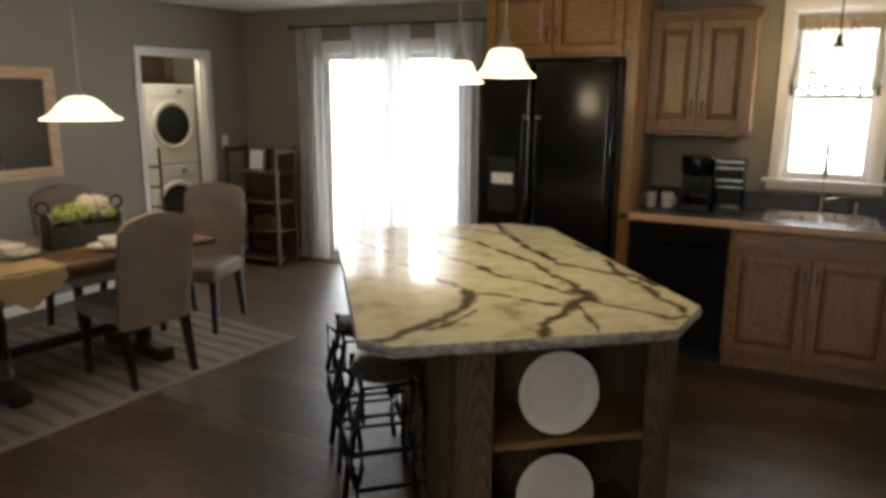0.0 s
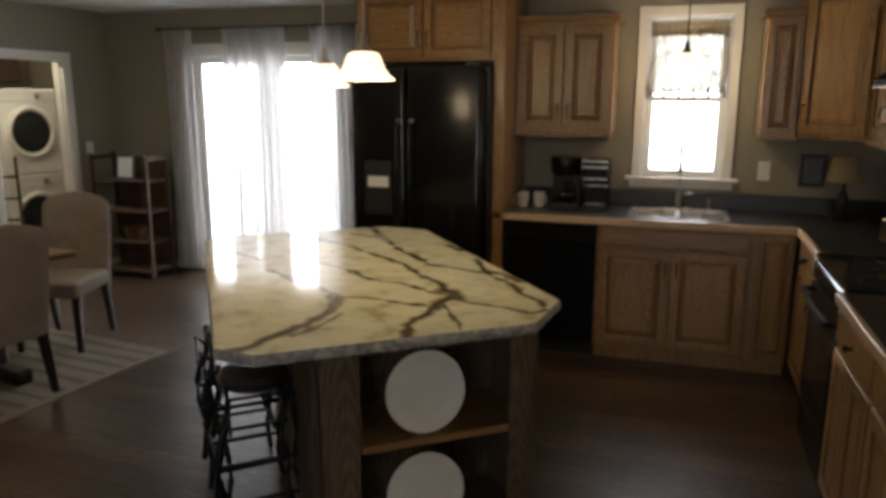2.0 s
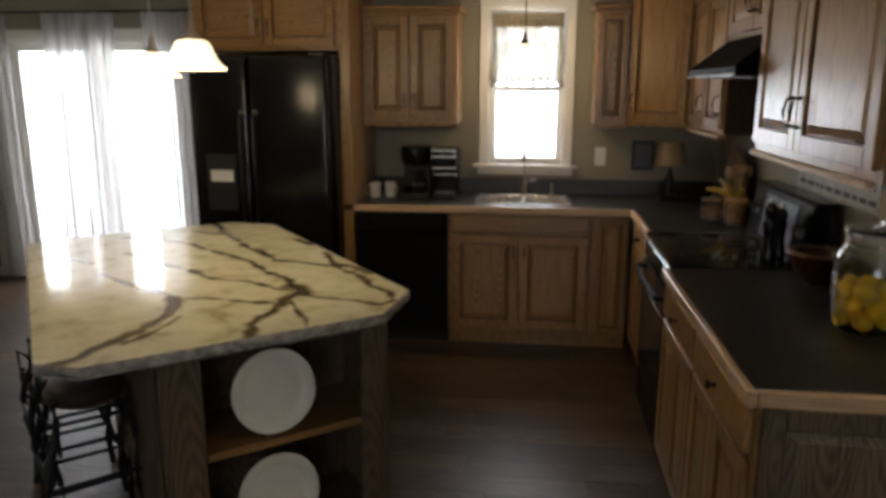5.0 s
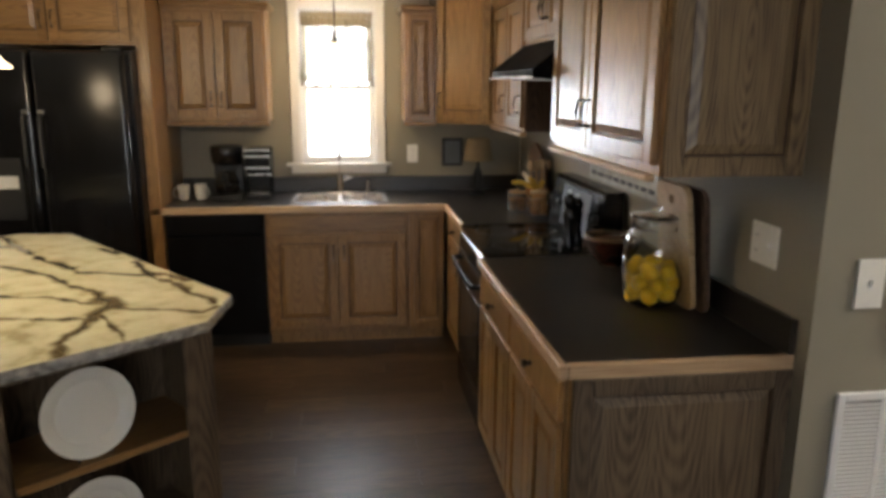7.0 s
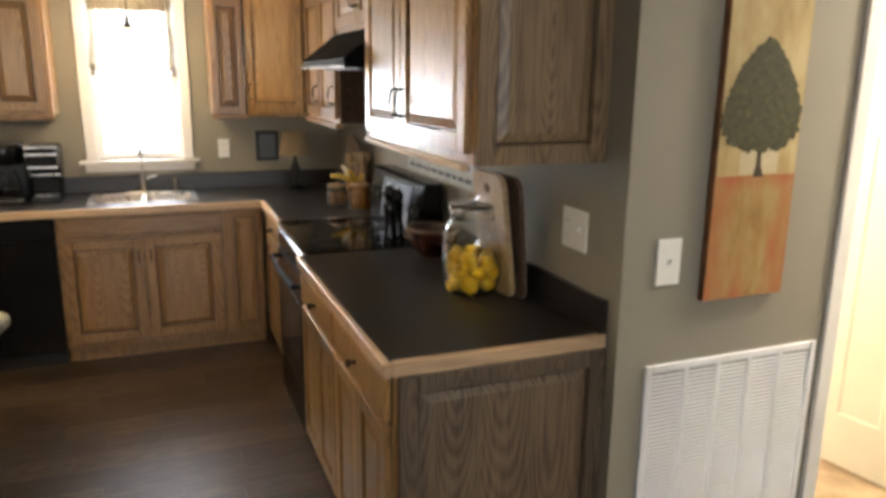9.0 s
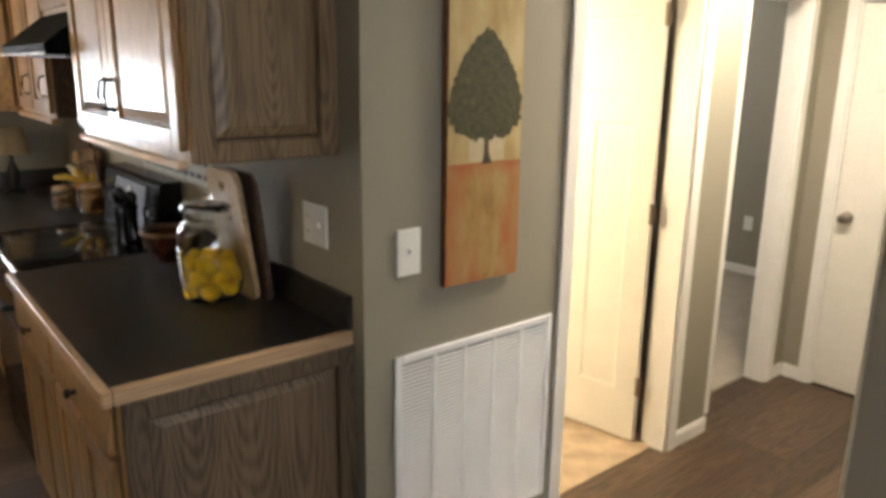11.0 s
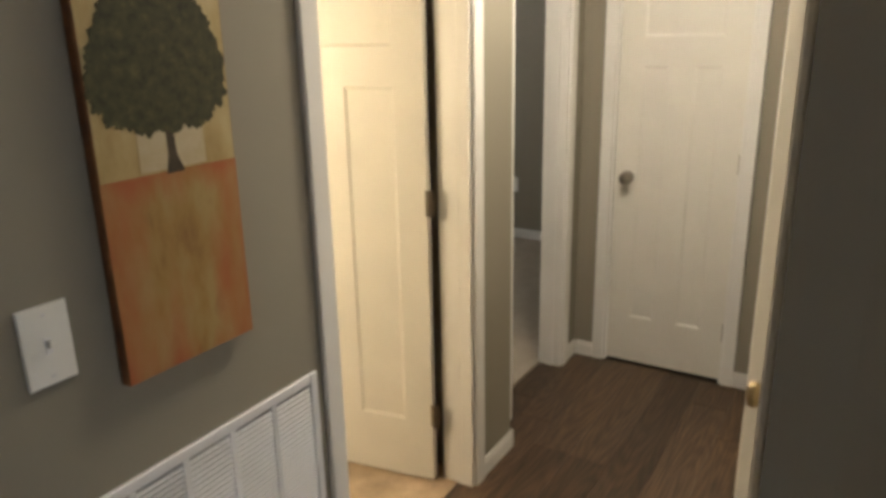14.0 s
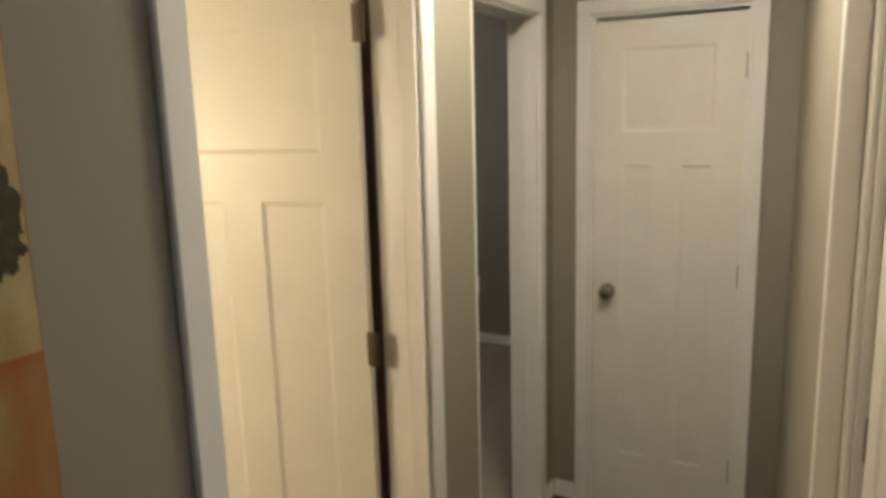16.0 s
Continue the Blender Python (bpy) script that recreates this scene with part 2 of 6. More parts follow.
M["steelpanel"] = plain("dark_steel_panel", (0.11, 0.11, 0.12), 0.3, 1.0, vary=0.1, scale=20)
M["blacksatin"] = plain("black_satin_handle", (0.006, 0.006, 0.006), 0.6, spec=0.12)
M["nickel"] = plain("satin_nickel", (0.42, 0.38, 0.33), 0.3, 1.0, vary=0.08)
M["hinge"] = plain("dull_bronze_hinge", (0.25, 0.215, 0.175), 0.32, 0.9)
M["bronze"] = plain("dark_bronze", (0.05, 0.042, 0.035), 0.35, 0.9)
M["brass"] = plain("aged_brass", (0.42, 0.32, 0.17), 0.28, 1.0, vary=0.15)
M["iron"] = plain("wrought_iron", (0.008, 0.007, 0.008), 0.55, 0.2, bump=0.2)
M["leather"] = plain("dark_leather", (0.035, 0.025, 0.02), 0.5, bump=0.25, fine=140)
M["china"] = plain("white_china", (0.72, 0.69, 0.62), 0.12, vary=0.03, bump=0)
M["plastic"] = plain("white_plastic", (0.78, 0.77, 0.73), 0.35, vary=0.02, bump=0)
M["linen"] = fabric("taupe_linen", (0.235, 0.195, 0.165), (0.165, 0.135, 0.115))
M["linenseat"] = fabric("pale_linen", (0.32, 0.28, 0.24), (0.25, 0.215, 0.185))
M["legs"] = wood("espresso_wood", (0.03, 0.018, 0.012), (0.018, 0.011, 0.008), (0.008, 0.005, 0.004), "z", 0.35)
M["tablewood"] = wood("walnut_table", (0.20, 0.11, 0.055), (0.12, 0.064, 0.032), (0.05, 0.028, 0.015), "y", 0.3)
M["shelfwood"] = wood("dark_shelf_wood", (0.120, 0.066, 0.038), (0.075, 0.041, 0.025), (0.034, 0.019, 0.012), "z", 0.75, coat=0.0)
M["rug"] = fabric("rug_field", (0.29, 0.25, 0.195), (0.22, 0.19, 0.145), 180)
M["rugband"] = fabric("rug_band", (0.185, 0.15, 0.11), (0.14, 0.112, 0.082), 180)
M["runner"] = fabric("burlap_runner", (0.40, 0.29, 0.16), (0.28, 0.20, 0.11), 300)
M["sheer"] = sheer("sheer_curtain", (0.66, 0.635, 0.61), 0.12)
M["lace"] = sheer("lace_valance", (0.26, 0.22, 0.155), 0.05, 30.0)
M["laceband"] = fabric("gathered_lace_band", (0.42, 0.36, 0.27), (0.30, 0.25, 0.18), 90)
M["shade"] = glow("lit_frosted_shade", (1.0, 0.80, 0.50), 2.6)
M["outside"] = glow("bright_outdoors", (0.95, 0.97, 1.0), 5.5)
M["pane"] = glass("window_glass")
M["jarglass"] = glass("clear_glass", (0.96, 0.98, 0.97))
M["lemon"] = plain("lemon_skin", (0.95, 0.58, 0.02), 0.35, vary=0.06, scale=20, bump=0.3, fine=90)
M["boardwood"] = wood("cutting_board_wood", (0.50, 0.35, 0.19), (0.42, 0.285, 0.15), (0.30, 0.19, 0.095), "z", 0.45, 4.0)
M["linerwhite"] = plain("washer_enamel", (0.78, 0.78, 0.76), 0.25, vary=0.03, bump=0)
M["darkglass"] = plain("smoked_door_glass", (0.02, 0.022, 0.025), 0.08, bump=0)
M["tile"] = plain("beige_vinyl_tile", (0.34, 0.25, 0.16), 0.4, vary=0.3, scale=9, bump=0.1)
M["carpet"] = fabric("beige_carpet", (0.36, 0.31, 0.24), (0.27, 0.23, 0.18), 200)
M["leaf"] = plain("green_leaf", (0.09, 0.17, 0.035), 0.5, vary=0.5, scale=20)
M["petal"] = plain("cream_petal", (0.70, 0.66, 0.55), 0.6, vary=0.08)
M["petalgreen"] = plain("lime_petal", (0.42, 0.48, 0.14), 0.6, vary=0.2)
M["box"] = plain("black_painted_wood", (0.02, 0.02, 0.022), 0.5, vary=0.3)
M["mirror"] = plain("mirror_silver", (0.85, 0.85, 0.85), 0.02, 1.0, vary=0.0, bump=0)
M["vent"] = plain("white_vent_metal", (0.74, 0.74, 0.75), 0.45, vary=0.04)
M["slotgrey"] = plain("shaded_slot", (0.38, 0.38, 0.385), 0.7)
M["signgrey"] = plain("faded_sign_paint", (0.36, 0.35, 0.29), 0.6, vary=0.25, scale=14)
M["yellowcloth"] = fabric("mustard_cloth", (0.72, 0.50, 0.10), (0.50, 0.33, 0.06), 120)
M["amber"] = plain("amber_weave", (0.46, 0.20, 0.045), 0.5, vary=0.5, scale=40, bump=0.4, fine=80)
M["slotdark"] = plain("dark_slot", (0.03, 0.03, 0.03), 0.7)
M["cushion"] = fabric("grey_blue_cloth", (0.16, 0.17, 0.18), (0.10, 0.11, 0.12))

# ---- building helpers ----


def box(bm, x0, y0, z0, x1, y1, z1, bevel=0.0, seg=1):
    made = bmesh.ops.create_cube(bm, size=1.0)["verts"]
    for v in made:
        v.co = Vector((x0 + (v.co.x + 0.5) * (x1 - x0), y0 + (v.co.y + 0.5) * (y1 - y0), z0 + (v.co.z + 0.5) * (z1 - z0)))
    if bevel:
        edges = list({e for v in made for e in v.link_edges})
        bmesh.ops.bevel(bm, geom=edges, offset=bevel, segments=seg, affect="EDGES", profile=0.5)
    return made


def tube(bm, pts, radius, sides=8, closed=False):
    rings = []
    n = len(pts)
    pts = [Vector(p) for p in pts]
    for i, p in enumerate(pts):
        a, b = pts[max(i - 1, 0)], pts[min(i + 1, n - 1)]
        if closed:
            a, b = pts[(i - 1) % n], pts[(i + 1) % n]
        d = (b - a).normalized()
        q = d.to_track_quat("Z", "Y")
        r = radius[i] if isinstance(radius, (list, tuple)) else radius
        rings.append([bm.verts.new(p + q @ Vector((math.cos(2 * math.pi * k / sides) * r, math.sin(2 * math.pi * k / sides) * r, 0))) for k in range(sides)])
    for i in range(n if closed else n - 1):
        r0, r1 = rings[i], rings[(i + 1) % n]
        for k in range(sides):
            bm.faces.new((r0[k], r0[(k + 1) % sides], r1[(k + 1) % sides], r1[k]))
    if not closed:
        bm.faces.new(rings[0][::-1])
        bm.faces.new(rings[-1])


def lathe(bm, profile, sides=32, cx=0.0, cy=0.0, cap=True):
    rings = []
    for r, z in profile:
        rings.append([bm.verts.new((cx + math.cos(2 * math.pi * k / sides) * r, cy + math.sin(2 * math.pi * k / sides) * r, z)) for k in range(sides)])
    for a, b in zip(rings, rings[1:]):
        for k in range(sides):
            bm.faces.new((a[k], a[(k + 1) % sides], b[(k + 1) % sides], b[k]))
    if cap:
        bm.faces.new(rings[0][::-1])
        bm.faces.new(rings[-1])


def prism(bm, outline, z0, z1, bevel=0.0):
    lo = [bm.verts.new((x, y, z0)) for x, y in outline]
    hi = [bm.verts.new((x, y, z1)) for x, y in outline]
    n = len(outline)
    bm.faces.new(lo[::-1])
    top = bm.faces.new(hi)
    for i in range(n):
        bm.faces.new((lo[i], lo[(i + 1) % n], hi[(i + 1) % n], hi[i]))
    if bevel:
        bmesh.ops.bevel(bm, geom=[e for e in top.edges], offset=bevel, segments=2, affect="EDGES", profile=0.5)


def part(name, bm, material, parent=None, label="", loc=(0, 0, 0), rot=(0, 0, 0), smooth=False, kind=""):
    if isinstance(bm, bpy.types.Mesh):
        me = bm
    else:
        bmesh.ops.recalc_face_normals(bm, faces=bm.faces)
        me = bpy.data.meshes.new(name)
        bm.to_mesh(me)
        bm.free()
        me.materials.append(material)
        if smooth:
            me.shade_smooth()
            me.set_sharp_from_angle(angle=radians(38))
    ob = new(name, me)
    ob.location = loc
    ob.rotation_euler = [radians(a) for a in rot]
    if parent is not None:
        ob.parent = parent
    if label or kind:
        tagged(ob, label=label, kind=kind)
    return ob


def thing(name, x, y, z, rz, label, category, group=""):
    ob = new(name)
    ob.location, ob.rotation_euler = (x, y, z), (0, 0, radians(rz))
    ob.empty_display_size = 0.1
    return tagged(ob, label=label, category=category, group=group)


def bx(name, dims, material, parent=None, bevel=0.0, label="", smooth=False, kind="", loc=(0, 0, 0), rot=(0, 0, 0), seg=1):
    bm = bmesh.new()
    box(bm, *dims, bevel=bevel, seg=seg)
    return part(name, bm, material, parent, label, loc, rot, smooth, kind)


def structure(name, boxes, material, bevel=0.0):
    bm = bmesh.new()
    for b in boxes:
        box(bm, *b, bevel=bevel)
    return part(name, bm, material, kind="structure")


SKEW = Matrix.Translation((2.27, 0.05, 0)) @ Matrix.Rotation(radians(4.9), 4, "Z") @ Matrix.Translation((-2.27, -0.05, 0))


def skew(ob):
    """Turns a piece of the hall's south side by the few degrees by which that wall runs out of square."""
    ob.matrix_basis = SKEW @ ob.matrix_basis
    return ob


# ---- the setting ----
YN, YP, XR, XE, XL, YPAT, CEIL = 4.5, 1.08, 1.5, 4.37, -5.08, 5.15, 2.42
YS, YB = 0.05, -5.0
T = 0.12
structure("wall_north", [(-1.93, YN, 0, -0.062, YN + T, CEIL), (0.460, YN, 0, XR + T, YN + T, CEIL), (-0.062, YN, 0, 0.460, YN + T, 1.13), (-0.062, YN, 2.175, 0.460, YN + T, CEIL)], M["wall"])
structure("wall_patio", [(XL - T, YPAT, 0, -4.18, YPAT + T, CEIL), (-2.60, YPAT, 0, -1.93, YPAT + T, CEIL), (-4.18, YPAT, 2.06, -2.60, YPAT + T, CEIL)], M["wall"])
structure("wall_jog", [(-1.93, YN + T, 0, -1.81, YPAT + T, CEIL)], M["wall"])
structure("wall_range", [(XR, YP + T, 0, XR + T, YN, CEIL), (XR, YP, 0, XR + T, YP + T, CEIL)], M["wall"])
BL, BR, DH = 2.37, 3.10, 2.03
B2L, B2R, YQ = 3.60, 4.19, 1.185
structure("wall_hall_north", [(XR + T, YP, 0, BL, YP + T, CEIL), (BL, YP, DH, BR, YP + T, CEIL), (BR, YP, 0, 3.40, YP + T, CEIL)], M["wall"])
structure("wall_hall_recess", [(3.40, YQ, 0, B2L, YQ + 0.11, CEIL), (B2L, YQ, DH, B2R, YQ + 0.11, CEIL), (B2R, YQ, 0, XE, YQ + 0.11, CEIL)], M["wall"])
structure("wall_hall_east", [(XE, YS - T, 0, XE + T, 0.447, CEIL), (XE, 0.447, DH, XE + T, 1.032, CEIL), (XE, 1.032, 0, XE + T, YQ + 0.11, CEIL)], M["wall"])
skew(structure("wall_hall_south", [(2.282, YS - T, 0, 2.36, YS, CEIL), (2.36, YS - T, DH, 3.06, YS, CEIL), (3.06, YS - T, 0, XE + 0.02, YS, CEIL)], M["wall"]))
structure("wall_living_east", [(2.292, YB, 0, 2.375, YS - T + 0.02, CEIL)], M["wall"])
structure("wall_south", [(XL - T, YB - T, 0, -0.7, YB, CEIL), (1.7, YB - T, 0, 2.38, YB, CEIL), (-0.7, YB - T, 0, 1.7, YB, 0.85), (-0.7, YB - T, 2.15, 1.7, YB, CEIL)], M["wall"])
LL, LR, LH = 3.83, 4.60, 1.97
structure("wall_west", [(XL - T, YB, 0, XL, LL, CEIL), (XL - T, LL, LH, XL, LR, CEIL), (XL - T, LR, 0, XL, YPAT, CEIL)], M["wall"])
# rooms beyond the doors
structure("wall_laundry", [(-7.0, 3.0, 0, -6.9, 6.0, CEIL), (-6.9, 5.9, 0, XL - T, 6.0, CEIL), (-6.9, 3.0, 0, XL - T, 3.1, CEIL), (XL - T, YPAT + T, 0, XL, 6.0, CEIL)], M["wall"])
# Unseen east wall set close behind the open door, darkening its hinge gap.
structure("wall_bath", [(XR + T, 3.9, 0, 3.5, 4.0, CEIL), (3.15, YP + T, 0, 3.19, 3.9, CEIL)], M["wall"])
structure("wall_bedroom", [(3.40, YQ + 0.11, 0, 3.44, 4.4, CEIL), (3.40, 4.4, 0, 6.3, 4.5, CEIL), (6.20, YQ, 0, 6.3, 4.4, CEIL), (XE + T, YQ, 0, 6.2, YQ + 0.11, CEIL)], M["wall"])
structure("wall_closet", [(XE + T, 0.0, 0, 5.1, 0.08, CEIL), (5.1, 0.0, 0, 5.2, YP, CEIL), (2.38, -0.9, 0, XE, -0.8, CEIL), (XE, -0.9, 0, XE + T, YS - T, CEIL)], M["wall"])
structure("ceiling", [(-7.2, -5.3, CEIL, 7.4, 6.2, CEIL + 0.1)], M["ceiling"])
structure("floor_base", [(-7.2, -5.3, -0.12, 7.4, 6.2, -0.012)], M["gap"])
structure("floor_bath", [(XR + T, YP + 0.06, -0.008, 3.15, 3.9, 0.003)], M["tile"])
structure("floor_bedroom", [(3.44, YQ + 0.105, -0.008, 6.2, 4.4, 0.008)], M["carpet"])
structure("floor_laundry", [(-6.9, 3.1, -0.012, XL - 0.06, 5.9, 0.0)], M["tile"])
structure("backdrop_north", [(-9.0, 8.0, -1.0, 6.0, 8.05, 5.0)], M["outside"])
# Glowing backdrop for the added south window.
structure("backdrop_south", [(-5.0, -8.05, -1.0, 6.0, -8.0, 5.0)], M["outside"])
structure("ground", [(-60, -60, -0.7, 60, 60, -0.5)], plain("yard_grass", (0.08, 0.11, 0.04), 0.9, vary=0.4, scale=2))

# ---- trim and baseboards ----


def casing(name, axis, p, a, b, h, face, w=0.058, d=0.017, floor=0.0):
    """Casing round a doorway on the plane axis = p between a and b; face is the side that it stands on."""
    bm = bmesh.new()
    q = p + face * d
    lo, hi = min(p, q), max(p, q)
    for s0, s1, z0, z1 in ((a - w, a + 0.004, floor, h - 0.004), (b - 0.004, b + w, floor, h - 0.004), (a - w, b + w, h - 0.004, h + w)):
        if axis == "y":
            box(bm, s0, lo, z0, s1, hi, z1, bevel=0.004)
        else:
            box(bm, lo, s0, z0, hi, s1, z1, bevel=0.004)
    return part(name, bm, M["trim"], kind="structure")


def jamb(name, axis, p0, p1, a, b, h, stop=0.006):
    bm = bmesh.new()
    t = 0.016
    for s0, s1, z0, z1 in ((a, a + t, 0, h), (b - t, b, 0, h), (a + t, b - t, h - t, h)):
        if axis == "y":
            box(bm, s0, p0, z0, s1, p1, z1)
        else:
            box(bm, p0, s0, z0, p1, s1, z1)
    mid = (p0 + p1) / 2
    for s0, s1, z0, z1 in ((a + t, a + t + stop, 0, h - t), (b - t - stop, b - t, 0, h - t)):
        if axis == "y":
            box(bm, s0, mid - 0.018, z0, s1, mid + 0.018, z1)
        else:
            box(bm, mid - 0.018, s0, z0, mid + 0.018, s1, z1)
    return part(name, bm, M["trim"], kind="structure")


casing("trim_bath_door", "y", YP, BL, BR, DH, -1)
jamb("trim_bath_jamb", "y", YP - 0.001, YP + T + 0.001, BL, BR, DH, 0.001)
casing("trim_bedroom_door", "y", YQ, B2L, B2R, DH, -1)
jamb("trim_bedroom_jamb", "y", YQ - 0.001, YQ + 0.111, B2L, B2R, DH)
casing("trim_closet_door", "x", XE, 0.447, 1.032, DH, -1, w=0.05)
jamb("trim_closet_jamb", "x", XE - 0.001, XE + T + 0.001, 0.447, 1.032, DH)
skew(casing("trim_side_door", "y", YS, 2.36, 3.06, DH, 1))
# Return and pier are added; their depth only widens the white strip.
skew(structure("trim_side_added_return", [(3.084, YS + 0.0175, 0, 3.120, YS + 0.064, DH + 0.06)], M["trim"], 0.003))
skew(structure("wall_hall_added_pier", [(3.1205, YS + 0.001, 0, XE + 0.02, YS + 0.06, CEIL)], M["wall"]))
skew(jamb("trim_side_jamb", "y", YS - T - 0.001, YS + 0.001, 2.36, 3.06, DH))
casing("trim_laundry_door", "x", XL, LL, LR, LH, 1)
jamb("trim_laundry_jamb", "x", XL - T - 0.001, XL + 0.001, LL, LR, LH)


def baseboard(name, pieces):
    bm = bmesh.new()
    for x0, y0, x1, y1 in pieces:
        box(bm, x0, y0, 0, x1, y1, 0.062, bevel=0.003)
        cx0, cx1, cy0, cy1 = x0, x1, y0, y1
        box(bm, cx0 + 0.002 * (x1 - x0 < 0.05), cy0 + 0.002 * (y1 - y0 < 0.05), 0.062, cx1 - 0.002 * (x1 - x0 < 0.05), cy1 - 0.002 * (y1 - y0 < 0.05), 0.078, bevel=0.002)
    return part(name, bm, M["trim"], kind="structure")


baseboard("baseboard_hall", [(XR, YP - 0.012, BL - 0.058, YP), (BR + 0.058, YP - 0.012, 3.40, YP), (3.40, YP - 0.012, 3.412, YQ), (B2R + 0.058, YQ - 0.012, XE - 0.012, YQ),
                             (XE - 0.012, 1.082, XE, YQ - 0.012), (XE - 0.012, 0.25, XE, 0.397)])
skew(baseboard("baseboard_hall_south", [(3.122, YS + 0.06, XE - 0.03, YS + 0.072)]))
baseboard("baseboard_dining", [(XL, -4.9, XL + 0.012, LL - 0.058), (XL, LR + 0.058, XL + 0.012, YPAT - 0.014), (XL, YPAT - 0.012, -4.2, YPAT), (-2.42, YPAT - 0.012, -1.94, YPAT)])
baseboard("baseboard_bedroom", [(3.46, 4.388, 6.188, 4.4), (6.188, 1.22, 6.2, 4.38)])
baseboard("baseboard_living", [(2.280, -4.9, 2.292, -0.1)])

# ---- doors ----


def three_panel_door(name, w, h, label, x, y, rz, side=-1, metal="nickel", heights=(0.24, 1.03, 1.80)):
    """A door hung at its hinge edge: local x runs along the door from the hinge, the front looks along -y."""
    d = thing(name, x, y, 0.012, rz, label, "door")
    t = 0.034
    s = 0.105
    xs = (0.0, s, w / 2 - 0.055, w / 2 + 0.055, w - s, w)
    zs = (0.0, 0.235, 1.445, 1.57, h - 0.105, h)
    bm = bmesh.new()

    def quad(*pts):
        bm.faces.new([bm.verts.new(p) for p in pts])

    for y, inward in ((0.0, 1), (t, -1)):
        for i in range(5):
            for k in range(5):
                if not (k == 3 and i in (1, 2, 3) or k == 1 and i in (1, 3)):
                    quad((xs[i], y, zs[k]), (xs[i + 1], y, zs[k]), (xs[i + 1], y, zs[k + 1]), (xs[i], y, zs[k + 1]))
        for a, b, c, e in ((xs[1], xs[2], zs[1], zs[2]), (xs[3], xs[4], zs[1], zs[2]), (xs[1], xs[4], zs[3], zs[4])):
            yi, g = y + inward * 0.0055, 0.012
            o = [(a, y, c), (b, y, c), (b, y, e), (a, y, e)]
            n = [(a + g, yi, c + g), (b - g, yi, c + g), (b - g, yi, e - g), (a + g, yi, e - g)]
            for k in range(4):
                quad(o[k], o[(k + 1) % 4], n[(k + 1) % 4], n[k])
    quad((0, 0, 0), (0, t, 0), (0, t, h), (0, 0, h))
    quad((w, 0, 0), (w, t, 0), (w, t, h), (w, 0, h))
    quad((0, 0, 0), (w, 0, 0), (w, t, 0), (0, t, 0))
    quad((0, 0, h), (w, 0, h), (w, t, h), (0, t, h))
    bmesh.ops.remove_doubles(bm, verts=bm.verts, dist=0.0002)
    part("leaf", bm, M["doorpaint"], d)
    for px0, px1, pz0, pz1 in ((xs[1], xs[2], zs[1], zs[2]), (xs[3], xs[4], zs[1], zs[2]), (xs[1], xs[4], zs[3], zs[4])):
        bx("door_panel", (px0 + 0.012, 0.0055, pz0 + 0.012, px1 - 0.012, t - 0.0055, pz1 - 0.012), M["doorpaint"], d)
    f0 = 0.0 if side < 0 else t
    for z in heights:
        bm = bmesh.new()
        box(bm, -0.028, min(f0, f0 + side * 0.003), z - 0.045, 0.004, max(f0, f0 + side * 0.003), z + 0.045, bevel=0.001)
        tube(bm, [(-0.012, f0 + side * 0.006, z - 0.046), (-0.012, f0 + side * 0.006, z + 0.046)], 0.006, 8)
        part("hinge", bm, M["hinge"], d)
    for way in (-1, 1):
            bm = bmesh.new()
            y0 = 0 if way < 0 else t
            prof = [(0.0005, 0), (0.031, 0), (0.031, 0.004), (0.012, 0.010), (0.010, 0.028), (0.022, 0.036), (0.027, 0.046), (0.024, 0.056), (0.012, 0.062), (0.0005, 0.063)]
            lathe(bm, prof, 20, cap=False)
            part("knob", bm, M[metal], d, "", (w - 0.06, y0, 0.935), (90 if way < 0 else -90, 0, 0), True)
    return d


three_panel_door("closet_door", 0.549, 1.99, "closed white three-panel closet door at the end of the hall, satin nickel knob", XE + 0.05, 0.465, 90, 1)
three_panel_door("bath_door", 0.69, 1.99, "white three-panel bathroom door standing open, warmly lit", BR - 0.026, YP + T + 0.025, 100, 1, heights=(0.27, 1.065, 1.88))
skew(three_panel_door("side_door", 0.66, 1.99, "closed white three-panel door in the hall with a brass knob", 3.04, YS - 0.018, 180, -1, "brass"))

# ---- kitchen cabinets ----


